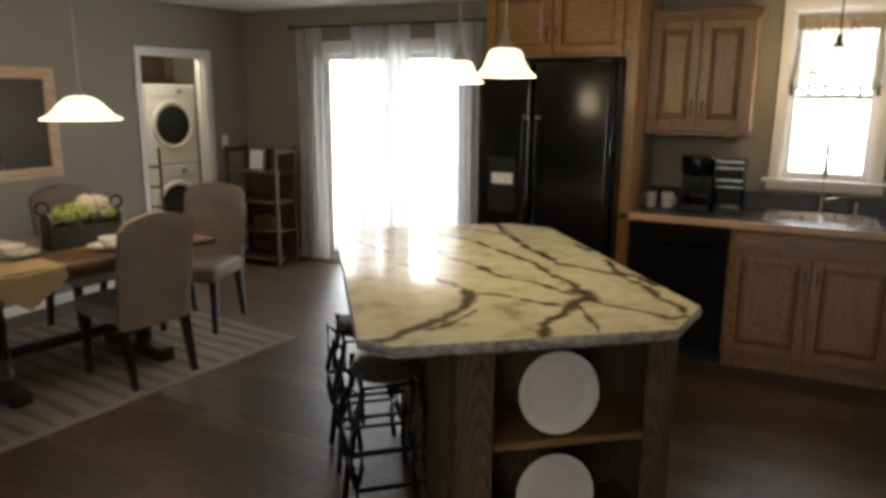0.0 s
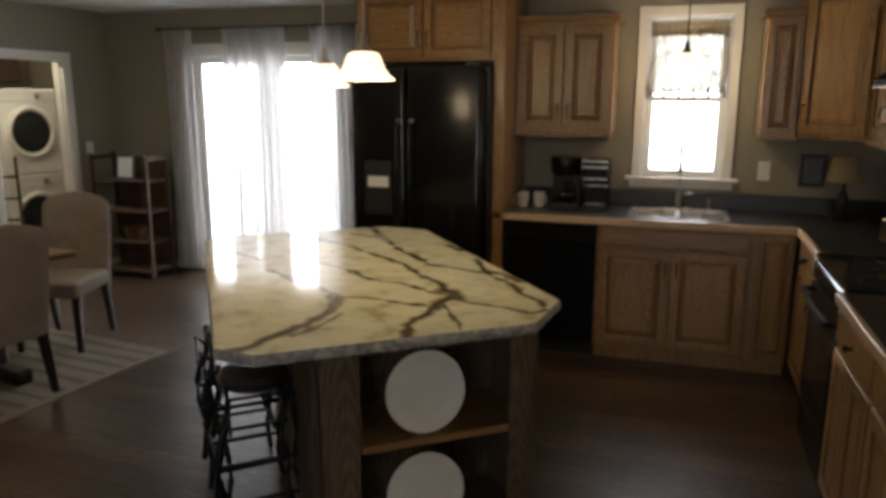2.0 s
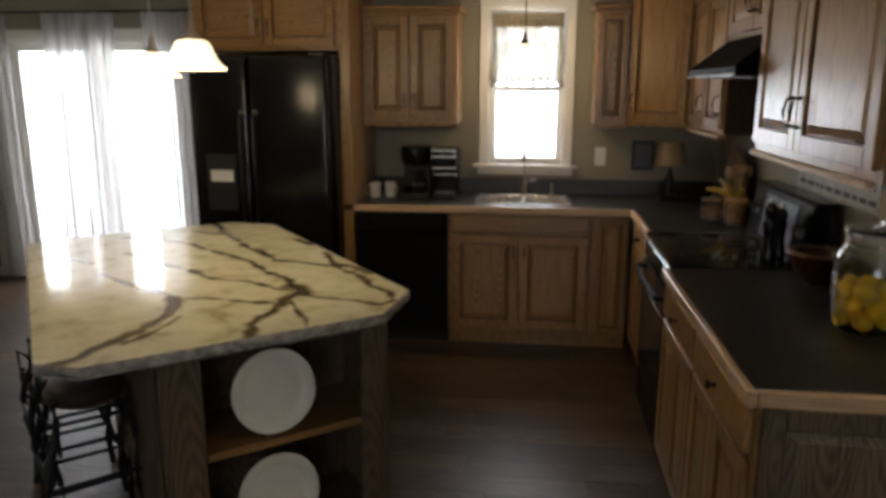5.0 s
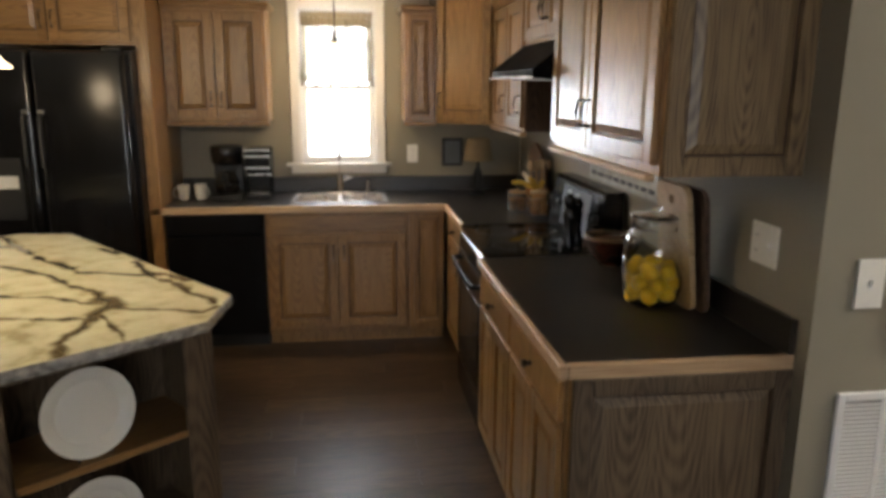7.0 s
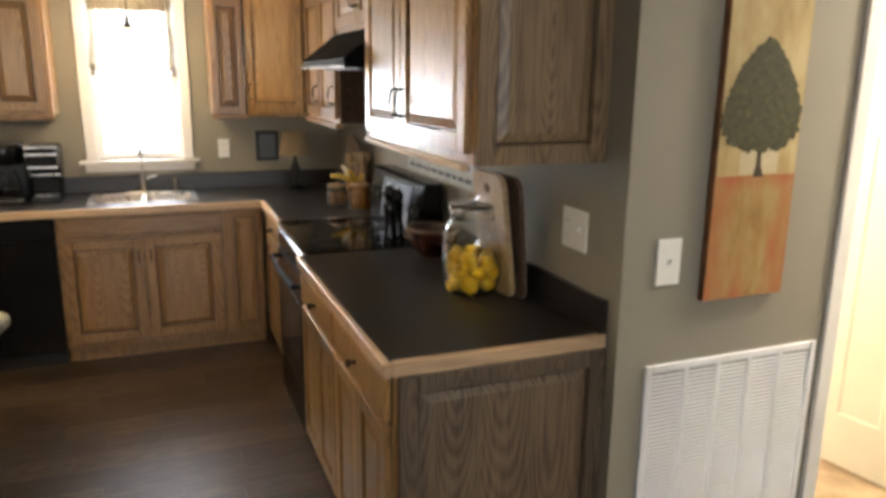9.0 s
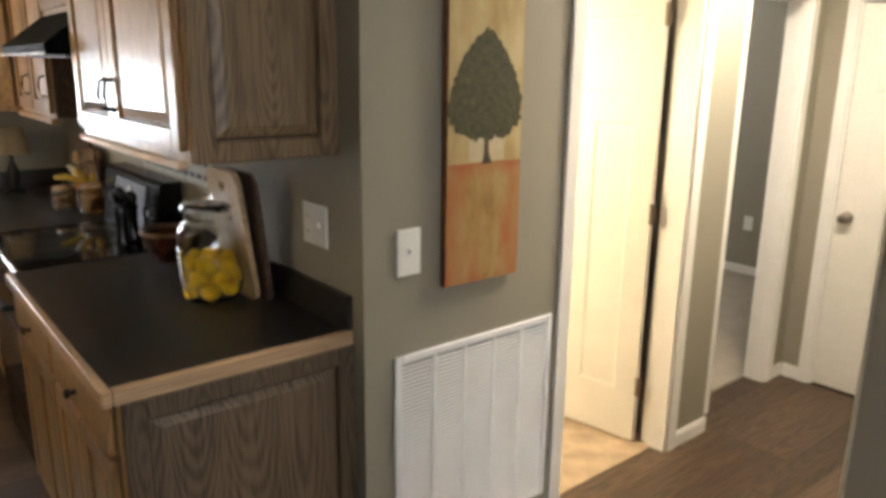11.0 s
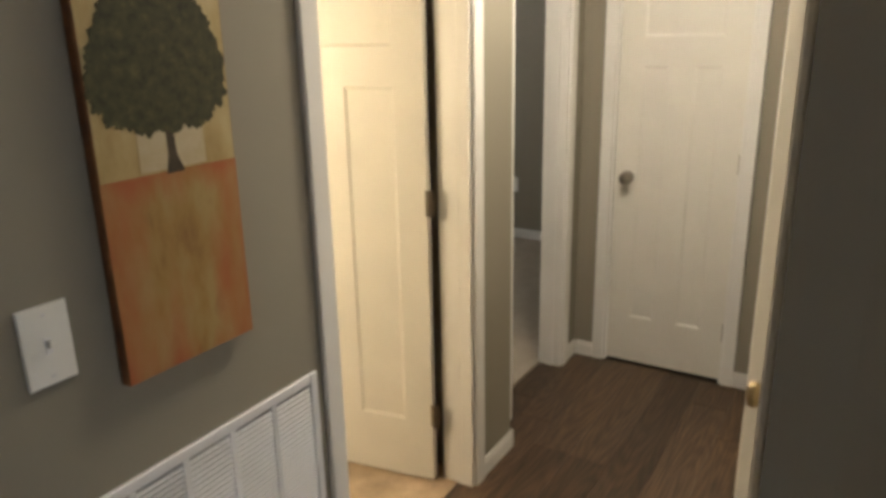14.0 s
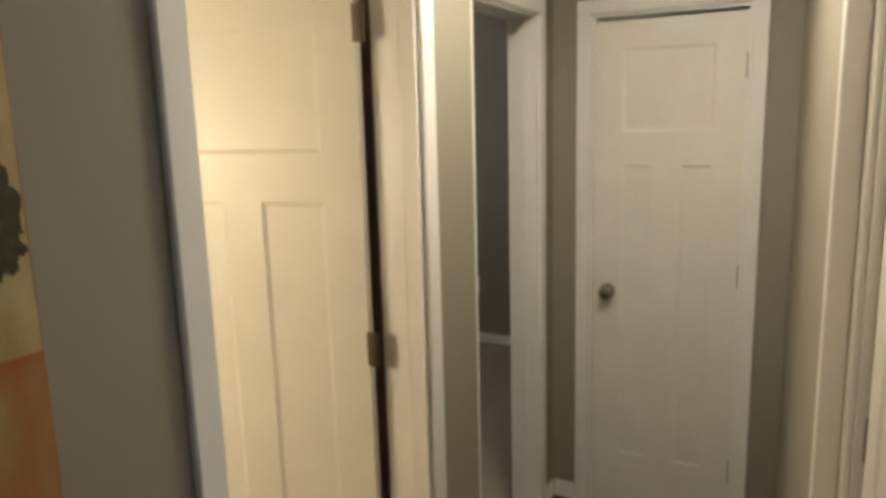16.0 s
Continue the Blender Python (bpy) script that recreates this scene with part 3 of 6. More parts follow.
def panel_door(cab, x0, z0, w, h, y, name="door", handle="", grain="oak", label="", drawer=False):
    """A raised-panel door or drawer front whose back lies on y, with its panel and handle as parts."""
    s = 0.055 if min(w, h) > 0.2 else 0.03
    t = 0.02
    bm = bmesh.new()
    if drawer:
        box(bm, x0, y - t, z0, x0 + w, y, z0 + h, bevel=0.005, seg=2)
        d = part(name, bm, M[grain], cab, label)
    else:
        for a, b, c, e in ((x0, x0 + s, z0, z0 + h), (x0 + w - s, x0 + w, z0, z0 + h), (x0 + s, x0 + w - s, z0, z0 + s), (x0 + s, x0 + w - s, z0 + h - s, z0 + h)):
            box(bm, a, y - t, c, b, y, e, bevel=0.003)
        d = part(name, bm, M[grain], cab, label)
        bx("glaze_groove", (x0 + s - 0.001, y - 0.0065, z0 + s - 0.001, x0 + w - s + 0.001, y - 0.001, z0 + h - s + 0.001), M["glaze"], d)
        bm = bmesh.new()
        i, r = s + 0.007, s + 0.034
        yb, yf = y - 0.008, y - 0.017
        lo = [bm.verts.new(p) for p in ((x0 + i, yb, z0 + i), (x0 + w - i, yb, z0 + i), (x0 + w - i, yb, z0 + h - i), (x0 + i, yb, z0 + h - i))]
        hi = [bm.verts.new(p) for p in ((x0 + r, yf, z0 + r), (x0 + w - r, yf, z0 + r), (x0 + w - r, yf, z0 + h - r), (x0 + r, yf, z0 + h - r))]
        bm.faces.new(hi)
        for k in range(4):
            bm.faces.new((lo[k], lo[(k + 1) % 4], hi[(k + 1) % 4], hi[k]))
        part("panel", bm, M[grain], d)
    if handle:
        bm = bmesh.new()
        if handle == "pull":
            cx, cz = x0 + w / 2, z0 + h / 2
            tube(bm, [(cx - 0.045, y - t, cz), (cx - 0.04, y - t - 0.022, cz), (cx, y - t - 0.03, cz - 0.004), (cx + 0.04, y - t - 0.022, cz), (cx + 0.045, y - t, cz)], [0.006, 0.004, 0.006, 0.004, 0.006], 8)
        elif handle == "knob":
            cx, cz = x0 + w / 2, z0 + h / 2
            lathe(bm, [(0.001, 0), (0.009, 0.001), (0.006, 0.012), (0.014, 0.02), (0.015, 0.026), (0.009, 0.031), (0.001, 0.032)], 14, cap=False)
            part("handle", bm, M["bronze"], d, "dark bronze knob", (cx, y - t, cz), (90, 0, 0), True)
            return d
        else:
            cx = x0 + 0.028 if "l" in handle else x0 + w - 0.028
            cz = z0 + 0.12 if "b" in handle else z0 + h - 0.12
            tube(bm, [(cx, y - t, cz - 0.045), (cx, y - t - 0.022, cz - 0.04), (cx, y - t - 0.03, cz), (cx, y - t - 0.022, cz + 0.04), (cx, y - t, cz + 0.045)], [0.006, 0.0035, 0.0055, 0.0035, 0.006], 8)
        part("handle", bm, M["bronze"], d, "dark bronze bail handle", smooth=True)
    return d


def cabinet(name, x, y, rz, w, h, d, z0, label, category="cabinet", toe=False, group=""):
    c = thing(name, x, y, z0, rz, label, category, group)
    bm = bmesh.new()
    if toe:
        box(bm, 0, -d, 0.09, w, 0, h)
        box(bm, 0, -d + 0.06, 0, w, 0, 0.09)
    else:
        box(bm, 0, -d, 0, w, 0, h)
    part("body", bm, M["oak"], c)
    # face frame
    bm = bmesh.new()
    zb = 0.09 if toe else 0
    for a, b, e, f in ((0, 0.03, zb, h), (w - 0.03, w, zb, h), (0.03, w - 0.03, zb, zb + 0.03), (0.03, w - 0.03, h - 0.03, h)):
        box(bm, a, -d - 0.006, e, b, -d - 0.0005, f, bevel=0.001)
    part("face_frame", bm, M["oak"], c)
    return c


FW = -0.0065  # doors stand on the face frame
# north wall, base
c = cabinet("sink_base_cabinet", -0.268, YN - 0.002, 0, 0.905, 0.885, 0.598, 0, "honey oak sink cabinet with false drawer front and two doors", toe=True)
panel_door(c, 0.025, 0.762, 0.855, 0.105, -0.598 + FW, "false_drawer_front", "", "oakx", drawer=True)
panel_door(c, 0.025, 0.13, 0.422, 0.61, -0.598 + FW, handle="rt")
panel_door(c, 0.458, 0.13, 0.422, 0.61, -0.598 + FW, handle="lt")
c = cabinet("corner_base_cabinet", 0.639, YN - 0.002, 0, 0.228, 0.885, 0.598, 0, "honey oak corner base cabinet with one narrow tall door", toe=True)
panel_door(c, 0.03, 0.13, 0.185, 0.73, -0.598 + FW)
# range wall, base
c = cabinet("corner_filler_cabinet", XR - 0.002, 3.895, -90, 0.722, 0.885, 0.598, 0, "honey oak base cabinet between the corner and the stove", toe=True)
panel_door(c, 0.10, 0.13, 0.59, 0.61, -0.598 + FW, handle="rt")
panel_door(c, 0.10, 0.762, 0.59, 0.105, -0.598 + FW, "drawer_front", "knob", "oakx", drawer=True)
c = cabinet("drawer_base_cabinet", XR - 0.002, 2.398, -90, 1.252, 0.885, 0.652, 0, "honey oak base cabinet beside the stove with drawers and doors", toe=True)
for a, w, hd in ((0.025, 0.57, "rt"), (0.615, 0.61, "lt")):
    panel_door(c, a, 0.735, w, 0.125, -0.652 + FW, "drawer_front", "knob", "oak", drawer=True)
    panel_door(c, a, 0.13, w / 2 - 0.004, 0.585, -0.652 + FW, handle="")
    panel_door(c, a + w / 2 + 0.004, 0.13, w / 2 - 0.004, 0.585, -0.652 + FW, handle="")
# Darker oak tone stands in for the dimmer light on this end.
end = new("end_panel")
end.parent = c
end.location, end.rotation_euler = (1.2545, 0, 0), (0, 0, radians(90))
panel_door(end, -0.651, 0.09, 0.649, 0.795, 0.0, "raised_end_panel", "", "darkoak", "oak end panel, its shade put into a grey-brown tone")
# tall side panel by the refrigerator
bx("refrigerator_side_panel", (-0.945, 3.86, 0, -0.872, YN - 0.002, 2.33), M["oak"], bevel=0.002)
tagged(bpy.data.objects["refrigerator_side_panel"], "tall honey oak side panel between refrigerator and counter", "cabinet")
c = cabinet("refrigerator_top_cabinet", -1.88, YN - 0.002, 0, 0.932, 0.46, 0.61, 1.878, "honey oak two-door cabinet over the refrigerator")
panel_door(c, 0.02, 0.02, 0.442, 0.40, -0.61 + FW, handle="rb", grain="oakx")
panel_door(c, 0.468, 0.02, 0.442, 0.40, -0.61 + FW, handle="lb", grain="oakx")


def crown(cab, w, h, d, label="", left=True, right=True):
    bm = bmesh.new()
    l, r = (-0.03 if left else 0), (w + 0.03 if right else w)
    box(bm, l, -d - 0.045, h, r, 0, h + 0.035, bevel=0.012, seg=2)
    box(bm, l + 0.012, -d - 0.03, h - 0.02, r - 0.012, -d - 0.0275 + 0.018, h, bevel=0.004)
    part("crown_moulding", bm, M["oakx"], cab)


def light_rail(cab, w, d):
    bx("light_rail", (-0.008, -d - 0.03, -0.028, w + 0.008, -d + 0.01, -0.0005), M["oakx"], cab, bevel=0.006)


c = cabinet("wall_cabinet_by_refrigerator", -0.868, YN - 0.002, 0, 0.625, 0.70, 0.318, 1.43, "honey oak two-door wall cabinet between refrigerator and sink window")
panel_door(c, 0.02, 0.02, 0.288, 0.65, -0.318 + FW, handle="rb")
panel_door(c, 0.316, 0.02, 0.288, 0.65, -0.318 + FW, handle="lb")
crown(c, 0.625, 0.70, 0.318, left=False)
light_rail(c, 0.625, 0.318)
c = cabinet("narrow_wall_cabinet", 0.637, YN - 0.002, 0, 0.20, 0.70, 0.318, 1.43, "narrow honey oak wall cabinet beside the sink window")
panel_door(c, 0.015, 0.02, 0.17, 0.65, -0.318 + FW)
crown(c, 0.20, 0.70, 0.318, right=False)
light_rail(c, 0.20, 0.318)
# diagonal corner cabinet
c = thing("corner_wall_cabinet", 0.84, YN - 0.002, 1.43, 0, "tall honey oak diagonal corner wall cabinet with one door", "cabinet")
bm = bmesh.new()
prism(bm, [(0, 0), (0, -0.33), (0.328, -0.628), (0.658, -0.628), (0.658, 0)], -0.01, 0.86)
part("body", bm, M["oak"], c)
face = new("corner_face")
face.parent = c
face.location, face.rotation_euler = (0, -0.3305, 0), (0, 0, math.atan2(-0.298, 0.328))
fl = math.hypot(0.298, 0.328)
panel_door(face, 0.02, 0.02, fl - 0.04, 0.80, -0.001, handle="lb")
bx("corner_crown", (-0.02, -0.05, 0.845, fl + 0.02, -0.001, 0.895), M["oakx"], face, bevel=0.012)
# range wall, uppers
c = cabinet("wall_cabinet_by_corner", XR - 0.002, 3.868, -90, 0.775, 0.70, 0.318, 1.43, "honey oak wall cabinet between corner and range hood")
panel_door(c, 0.03, 0.02, 0.345, 0.65, -0.318 + FW, handle="rb")
panel_door(c, 0.40, 0.02, 0.355, 0.65, -0.318 + FW, handle="rb")
# Thin sheet added over the oak side to darken it.
bx("side_skin", (0.7755, -0.318, 0.0, 0.7785, -0.002, 0.70), M["shelfwood"], c, label="thin dark sheet added over the oak side")
crown(c, 0.775, 0.70, 0.318, left=False, right=False)
light_rail(c, 0.775, 0.318)
c = cabinet("hood_cabinet", XR - 0.002, 3.090, -90, 0.848, 0.30, 0.318, 1.87, "short honey oak cabinet above the range hood")
panel_door(c, 0.02, 0.02, 0.40, 0.24, -0.318 + FW, handle="rb")
panel_door(c, 0.43, 0.02, 0.40, 0.24, -0.318 + FW, handle="lb")
crown(c, 0.848, 0.30, 0.318, left=False, right=False)
c = cabinet("wall_cabinet_by_stove", XR - 0.002, 2.240, -90, 1.03, 0.80, 0.405, 1.43, "honey oak two-door wall cabinet over the worktop, brown end panel")
panel_door(c, 0.025, 0.03, 0.43, 0.75, -0.405 + FW, handle="rb")
panel_door(c, 0.463, 0.03, 0.545, 0.75, -0.405 + FW, handle="lb")
# Pale edge oak on this rail stands in for the glare along it.
bx("light_rail", (-0.008, -0.43, -0.020, 0.98, -0.40, -0.0005), M["edge"], c, bevel=0.005)
crown(c, 1.03, 0.80, 0.405, left=False)
# Paler tone of the same oak stands in for the brighter upper end.
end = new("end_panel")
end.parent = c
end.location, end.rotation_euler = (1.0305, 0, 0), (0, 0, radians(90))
panel_door(end, -0.409, 0.0, 0.409, 0.80, 0.0, "raised_end_panel", "", "endoak", "oak end panel, its light put into a paler brown")

# ---- worktops ----
wt = thing("worktop", 0, 0, 0, 0, "charcoal laminate L-shaped worktop with an oak edge and low backsplash", "countertop")
bm = bmesh.new()
z0, z1 = 0.887, 0.925
for b in ((-0.925, 3.885, -0.10, YN - 0.002), (-0.10, 3.885, 0.50, 4.01), (-0.10, 4.42, 0.50, YN - 0.002), (0.50, 3.885, XR - 0.002, YN - 0.002), (0.885, 3.172, XR - 0.002, 3.885)):
    box(bm, b[0], b[1], z0, b[2], b[3], z1)
part("top", bm, M["laminate"], wt)
bm = bmesh.new()
box(bm, -0.935, 3.86, z0 - 0.006, 0.862, 3.885, z1 + 0.001, bevel=0.004)
box(bm, 0.86, 3.172, z0 - 0.006, 0.885, 3.884, z1 + 0.001, bevel=0.004)
part("wooden_edge", bm, M["edge"], wt)
bm = bmesh.new()
box(bm, -0.868, YN - 0.022, z1, XR - 0.022, YN - 0.002, z1 + 0.105, bevel=0.003)
box(bm, XR - 0.022, 3.172, z1, XR - 0.002, YN - 0.002, z1 + 0.105, bevel=0.003)
part("backsplash", bm, M["laminate"], wt)
wt = thing("worktop", 0, 0, 0, 0, "charcoal laminate worktop end with a pale oak edge on two sides", "countertop")
bx("top", (0.83, 1.155, z0, XR - 0.002, 2.398, z1), M["laminate"], wt)
bm = bmesh.new()
box(bm, 0.805, 1.13, z0 - 0.006, 0.83, 2.398, z1 + 0.001, bevel=0.004)
box(bm, 0.831, 1.13, z0 - 0.006, XR - 0.002, 1.155, z1 + 0.001, bevel=0.004)
part("wooden_edge", bm, M["edge"], wt)
bx("backsplash", (XR - 0.022, 1.132, z1, XR - 0.002, 2.398, z1 + 0.105), M["laminate"], wt, bevel=0.003)

# ---- appliances ----
f = thing("refrigerator", -1.40, 3.72, 0, 0, "black side-by-side refrigerator with bar handles and an ice dispenser", "refrigerator")
bx("cabinet_shell", (-0.45, 0.05, 0.02, 0.45, 0.75, 1.85), M["black"], f, bevel=0.006)
bx("freezer_door", (-0.452, -0.03, 0.06, -0.075, 0.045, 1.84), M["fridgeblack"], f, bevel=0.03, seg=5, smooth=True)
bx("fridge_door", (-0.07, -0.03, 0.06, 0.425, 0.045, 1.84), M["fridgeblack"], f, bevel=0.03, seg=5, smooth=True)
bx("kick_grille", (-0.44, 0.0, 0.0, 0.44, 0.045, 0.055), M["blackmatte"], f)
for x in (-0.115, -0.03):
    bm = bmesh.new()
    tube(bm, [(x, -0.03, 1.50), (x, -0.075, 1.47), (x, -0.08, 1.2), (x, -0.08, 0.75), (x, -0.075, 0.48), (x, -0.03, 0.45)], 0.012, 10)
    part("handle", bm, M["blackmatte"], f, smooth=True)
    for z in (1.505, 0.445):
        bx("handle_cap", (x - 0.014, -0.046, z - 0.012, x + 0.014, -0.03, z + 0.012), M["steel"], f, bevel=0.003)
bx("dispenser", (-0.36, -0.034, 0.90, -0.17, -0.029, 1.25), M["blackmatte"], f, bevel=0.002)
bx("dispenser_label", (-0.335, -0.037, 1.08, -0.19, -0.034, 1.15), M["plastic"], f)
bx("hinge_cover", (0.31, -0.01, 1.84, 0.41, 0.05, 1.858), M["blackmatte"], f, bevel=0.004)

f = thing("dishwasher", -0.869, 3.90, 0, 0, "black built-in dishwasher under the worktop", "dishwasher")
bx("tub", (0.003, 0.0, 0.09, 0.597, 0.55, 0.878), M["blackmatte"], f)
bx("door", (0.006, -0.028, 0.10, 0.594, -0.0005, 0.745), M["black"], f, bevel=0.006)
bx("control_strip", (0.006, -0.032, 0.75, 0.594, -0.0005, 0.876), M["black"], f, bevel=0.008)
bx("kick_plate", (0.01, 0.04, 0.0, 0.59, 0.06, 0.088), M["blackmatte"], f)

f = thing("range", XR - 0.012, 3.168, 0, -90, "black freestanding electric range with a glass cooktop and raised backguard", "stove")
bx("body", (0.003, -0.60, 0.03, 0.759, -0.01, 0.905), M["blackmatte"], f)
bx("cooktop", (0.0, -0.635, 0.906, 0.762, -0.10, 0.928), M["glassblack"], f, bevel=0.006, seg=2)
bx("oven_door", (0.01, -0.645, 0.22, 0.752, -0.601, 0.80), M["black"], f, bevel=0.01, seg=2)
bx("door_window", (0.13, -0.648, 0.35, 0.63, -0.6455, 0.66), M["darkglass"], f)
bx("control_rail", (0.01, -0.64, 0.81, 0.752, -0.601, 0.90), M["black"], f, bevel=0.008)
bx("storage_drawer", (0.01, -0.642, 0.03, 0.752, -0.601, 0.21), M["black"], f, bevel=0.01)
bm = bmesh.new()
tube(bm, [(0.07, -0.645, 0.765), (0.08, -0.685, 0.765), (0.38, -0.695, 0.765), (0.68, -0.685, 0.765), (0.69, -0.645, 0.765)], 0.013, 10)
part("door_handle", bm, M["blacksatin"], f, "black bar handle", smooth=True)
bm = bmesh.new()
prof = [(-0.14, 0.929), (-0.105, 1.19), (-0.09, 1.205), (-0.012, 1.205), (-0.012, 0.929)]
for x in (0.0, 0.762):
    for y, z in prof:
        bm.verts.new((x, y, z))
bm.verts.ensure_lookup_table()
n = len(prof)
bm.faces.new([bm.verts[i] for i in range(n)])
bm.faces.new([bm.verts[n + i] for i in range(n)][::-1])
for i in range(n):
    j = (i + 1) % n
    bm.faces.new((bm.verts[i], bm.verts[n + i], bm.verts[n + j], bm.verts[j]))
bg_ = part("backguard", bm, M["black"], f)
tilt = math.degrees(math.atan2(0.035, 0.26))
bx("control_display", (0.20, -0.006, -0.105, 0.62, 0, 0.095), M["steelpanel"], bg_, loc=(0, -0.1225, 1.075), rot=(-tilt, 0, 0))
bx("clock_window", (0.37, -0.009, -0.022, 0.49, -0.006, 0.028), M["glassblack"], bg_, loc=(0, -0.1225, 1.09), rot=(-tilt, 0, 0))
for x in (0.075, 0.17, 0.66, 0.72):
    bm = bmesh.new()
    lathe(bm, [(0.022, 0), (0.024, 0.004), (0.019, 0.022), (0.016, 0.026)], 20)
    part("knob", bm, M["blackmatte"], bg_, "", (x, -0.1225, 1.075), (90 - tilt, 0, 0), True)
for x, y, r in ((0.20, -0.48, 0.105), (0.56, -0.48, 0.085), (0.20, -0.24, 0.08), (0.56, -0.24, 0.10)):
    bm = bmesh.new()
    tube(bm, [(x + math.cos(a) * r, y + math.sin(a) * r, 0.9283) for a in np.linspace(0, 2 * math.pi, 36, endpoint=False)], 0.0012, 5, closed=True)
    part("burner_ring", bm, plain("burner_print", (0.12, 0.12, 0.12), 0.3) if "burner_print" not in bpy.data.materials else bpy.data.materials["burner_print"], f)

f = thing("range_hood", XR - 0.004, 3.087, 1.70, -90, "black under-cabinet range hood with a sloping front", "range hood")
bm = bmesh.new()
prof = [(-0.50, 0.0), (-0.505, 0.035), (-0.34, 0.165), (0, 0.165), (0, 0)]
for x in (0.003, 0.840):
    for y, z in prof:
        bm.verts.new((x, y, z))
bm.verts.ensure_lookup_table()
for i in range(n):
    j = (i + 1) % n
    bm.faces.new((bm.verts[i], bm.verts[n + i], bm.verts[n + j], bm.verts[j]))
bm.faces.new([bm.verts[i] for i in range(n)])
bm.faces.new([bm.verts[n + i] for i in range(n)][::-1])
part("canopy", bm, M["hoodblack"], f)
bx("front_lip", (0.0, -0.512, -0.003, 0.843, -0.5055, 0.007), M["steel"], f, bevel=0.003)
bx("filter", (0.10, -0.42, -0.008, 0.74, -0.08, -0.0005), M["blackmatte"], f)

# ---- island ----
isl = thing("kitchen_island", -1.0, 1.0, 0, 38.6, "dark oak kitchen island cabinet with open plate shelves at its end", "kitchen island")
bm = bmesh.new()
box(bm, 0.305, 0.40, 0.0, 1.06, 1.20, 0.888)
box(bm, 0.42, 1.20, 0.0, 1.06, 1.80, 0.888)
part("body", bm, M["darkoak"], isl)
bx("side_board", (0.305, 0.09, 0.0, 0.435, 0.399, 0.888), M["darkoak"], isl)
bx("side_board", (1.03, 0.09, 0.0, 1.06, 0.399, 0.888), M["darkoak"], isl)
bx("shelf_floor", (0.436, 0.09, 0.0, 1.029, 0.399, 0.168), M["darkoak"], isl)
bm = bmesh.new()
box(bm, 0.303, 0.07, 0.0, 0.425, 0.0895, 0.888, bevel=0.003)
box(bm, 0.955, 0.07, 0.0, 1.06, 0.0895, 0.888, bevel=0.003)
box(bm, 0.425, 0.07, 0.855, 0.955, 0.0895, 0.888, bevel=0.003)
box(bm, 0.425, 0.07, 0.0, 0.955, 0.0895, 0.15, bevel=0.003)
part("face_frame", bm, M["darkoak"], isl)
bx("shelf", (0.436, 0.075, 0.515, 1.029, 0.40, 0.54), M["oakx"], isl, bevel=0.002)
c = new("side_panels")
c.parent = isl
c.location, c.rotation_euler = (1.0605, 0.42, 0.0), (0, 0, radians(90))
panel_door(c, 0.0, 0.10, 0.44, 0.76, 0, "raised_side_panel", "", "darkoak")
panel_door(c, 0.46, 0.10, 0.44, 0.76, 0, "raised_side_panel", "", "darkoak")
panel_door(c, 0.92, 0.10, 0.44, 0.76, 0, "raised_side_panel", "", "darkoak")
c = new("stool_side_panels")
c.parent = isl
c.location, c.rotation_euler = (0.3045, 1.18, 0.0), (0, 0, radians(-90))
panel_door(c, 0.0, 0.10, 0.54, 0.76, 0, "raised_side_panel", "", "darkoak")
panel_door(c, 0.56, 0.10, 0.50, 0.76, 0, "raised_side_panel", "", "darkoak")

top = thing("island_top", -1.0, 1.0, 0, 38.6, "cream granite island top with brown branching veins and chiselled edges", "countertop")
U, V = 1.22, 1.92
OUT = [(0.10, 0.0), (1.01, 0.0), (1.22, 0.215), (1.22, 1.74), (1.04, 1.92), (0.14, 1.92), (0.045, 1.83), (0.0, 0.10)]
# each vein: its course as u, v and its half width
VEIN_LINES = [
    ([(0.02, 0.03), (0.08, 0.06), (0.18, 0.15), (0.30, 0.25), (0.39, 0.34), (0.45, 0.48), (0.46, 0.56)], 0.022),
    ([(0.24, 0.14), (0.30, 0.18), (0.43, 0.31)], 0.010),
    ([(0.33, 0.27), (0.41, 0.36), (0.45, 0.44)], 0.012),
    ([(0.46, 0.56), (0.42, 0.68), (0.36, 0.78), (0.28, 1.05)], 0.011),
    ([(0.46, 0.54), (0.54, 0.50), (0.61, 0.44), (0.67, 0.36), (0.75, 0.30)], 0.013),
    ([(0.86, 0.40), (0.77, 0.30), (0.68, 0.20), (0.62, 0.13), (0.58, 0.04), (0.57, 0.0)], 0.020),
    ([(0.86, 0.37), (0.91, 0.29), (0.97, 0.21), (1.01, 0.15), (1.05, 0.10), (1.11, 0.13)], 0.014),
    ([(0.80, 0.31), (0.78, 0.17), (0.76, 0.02)], 0.008)]
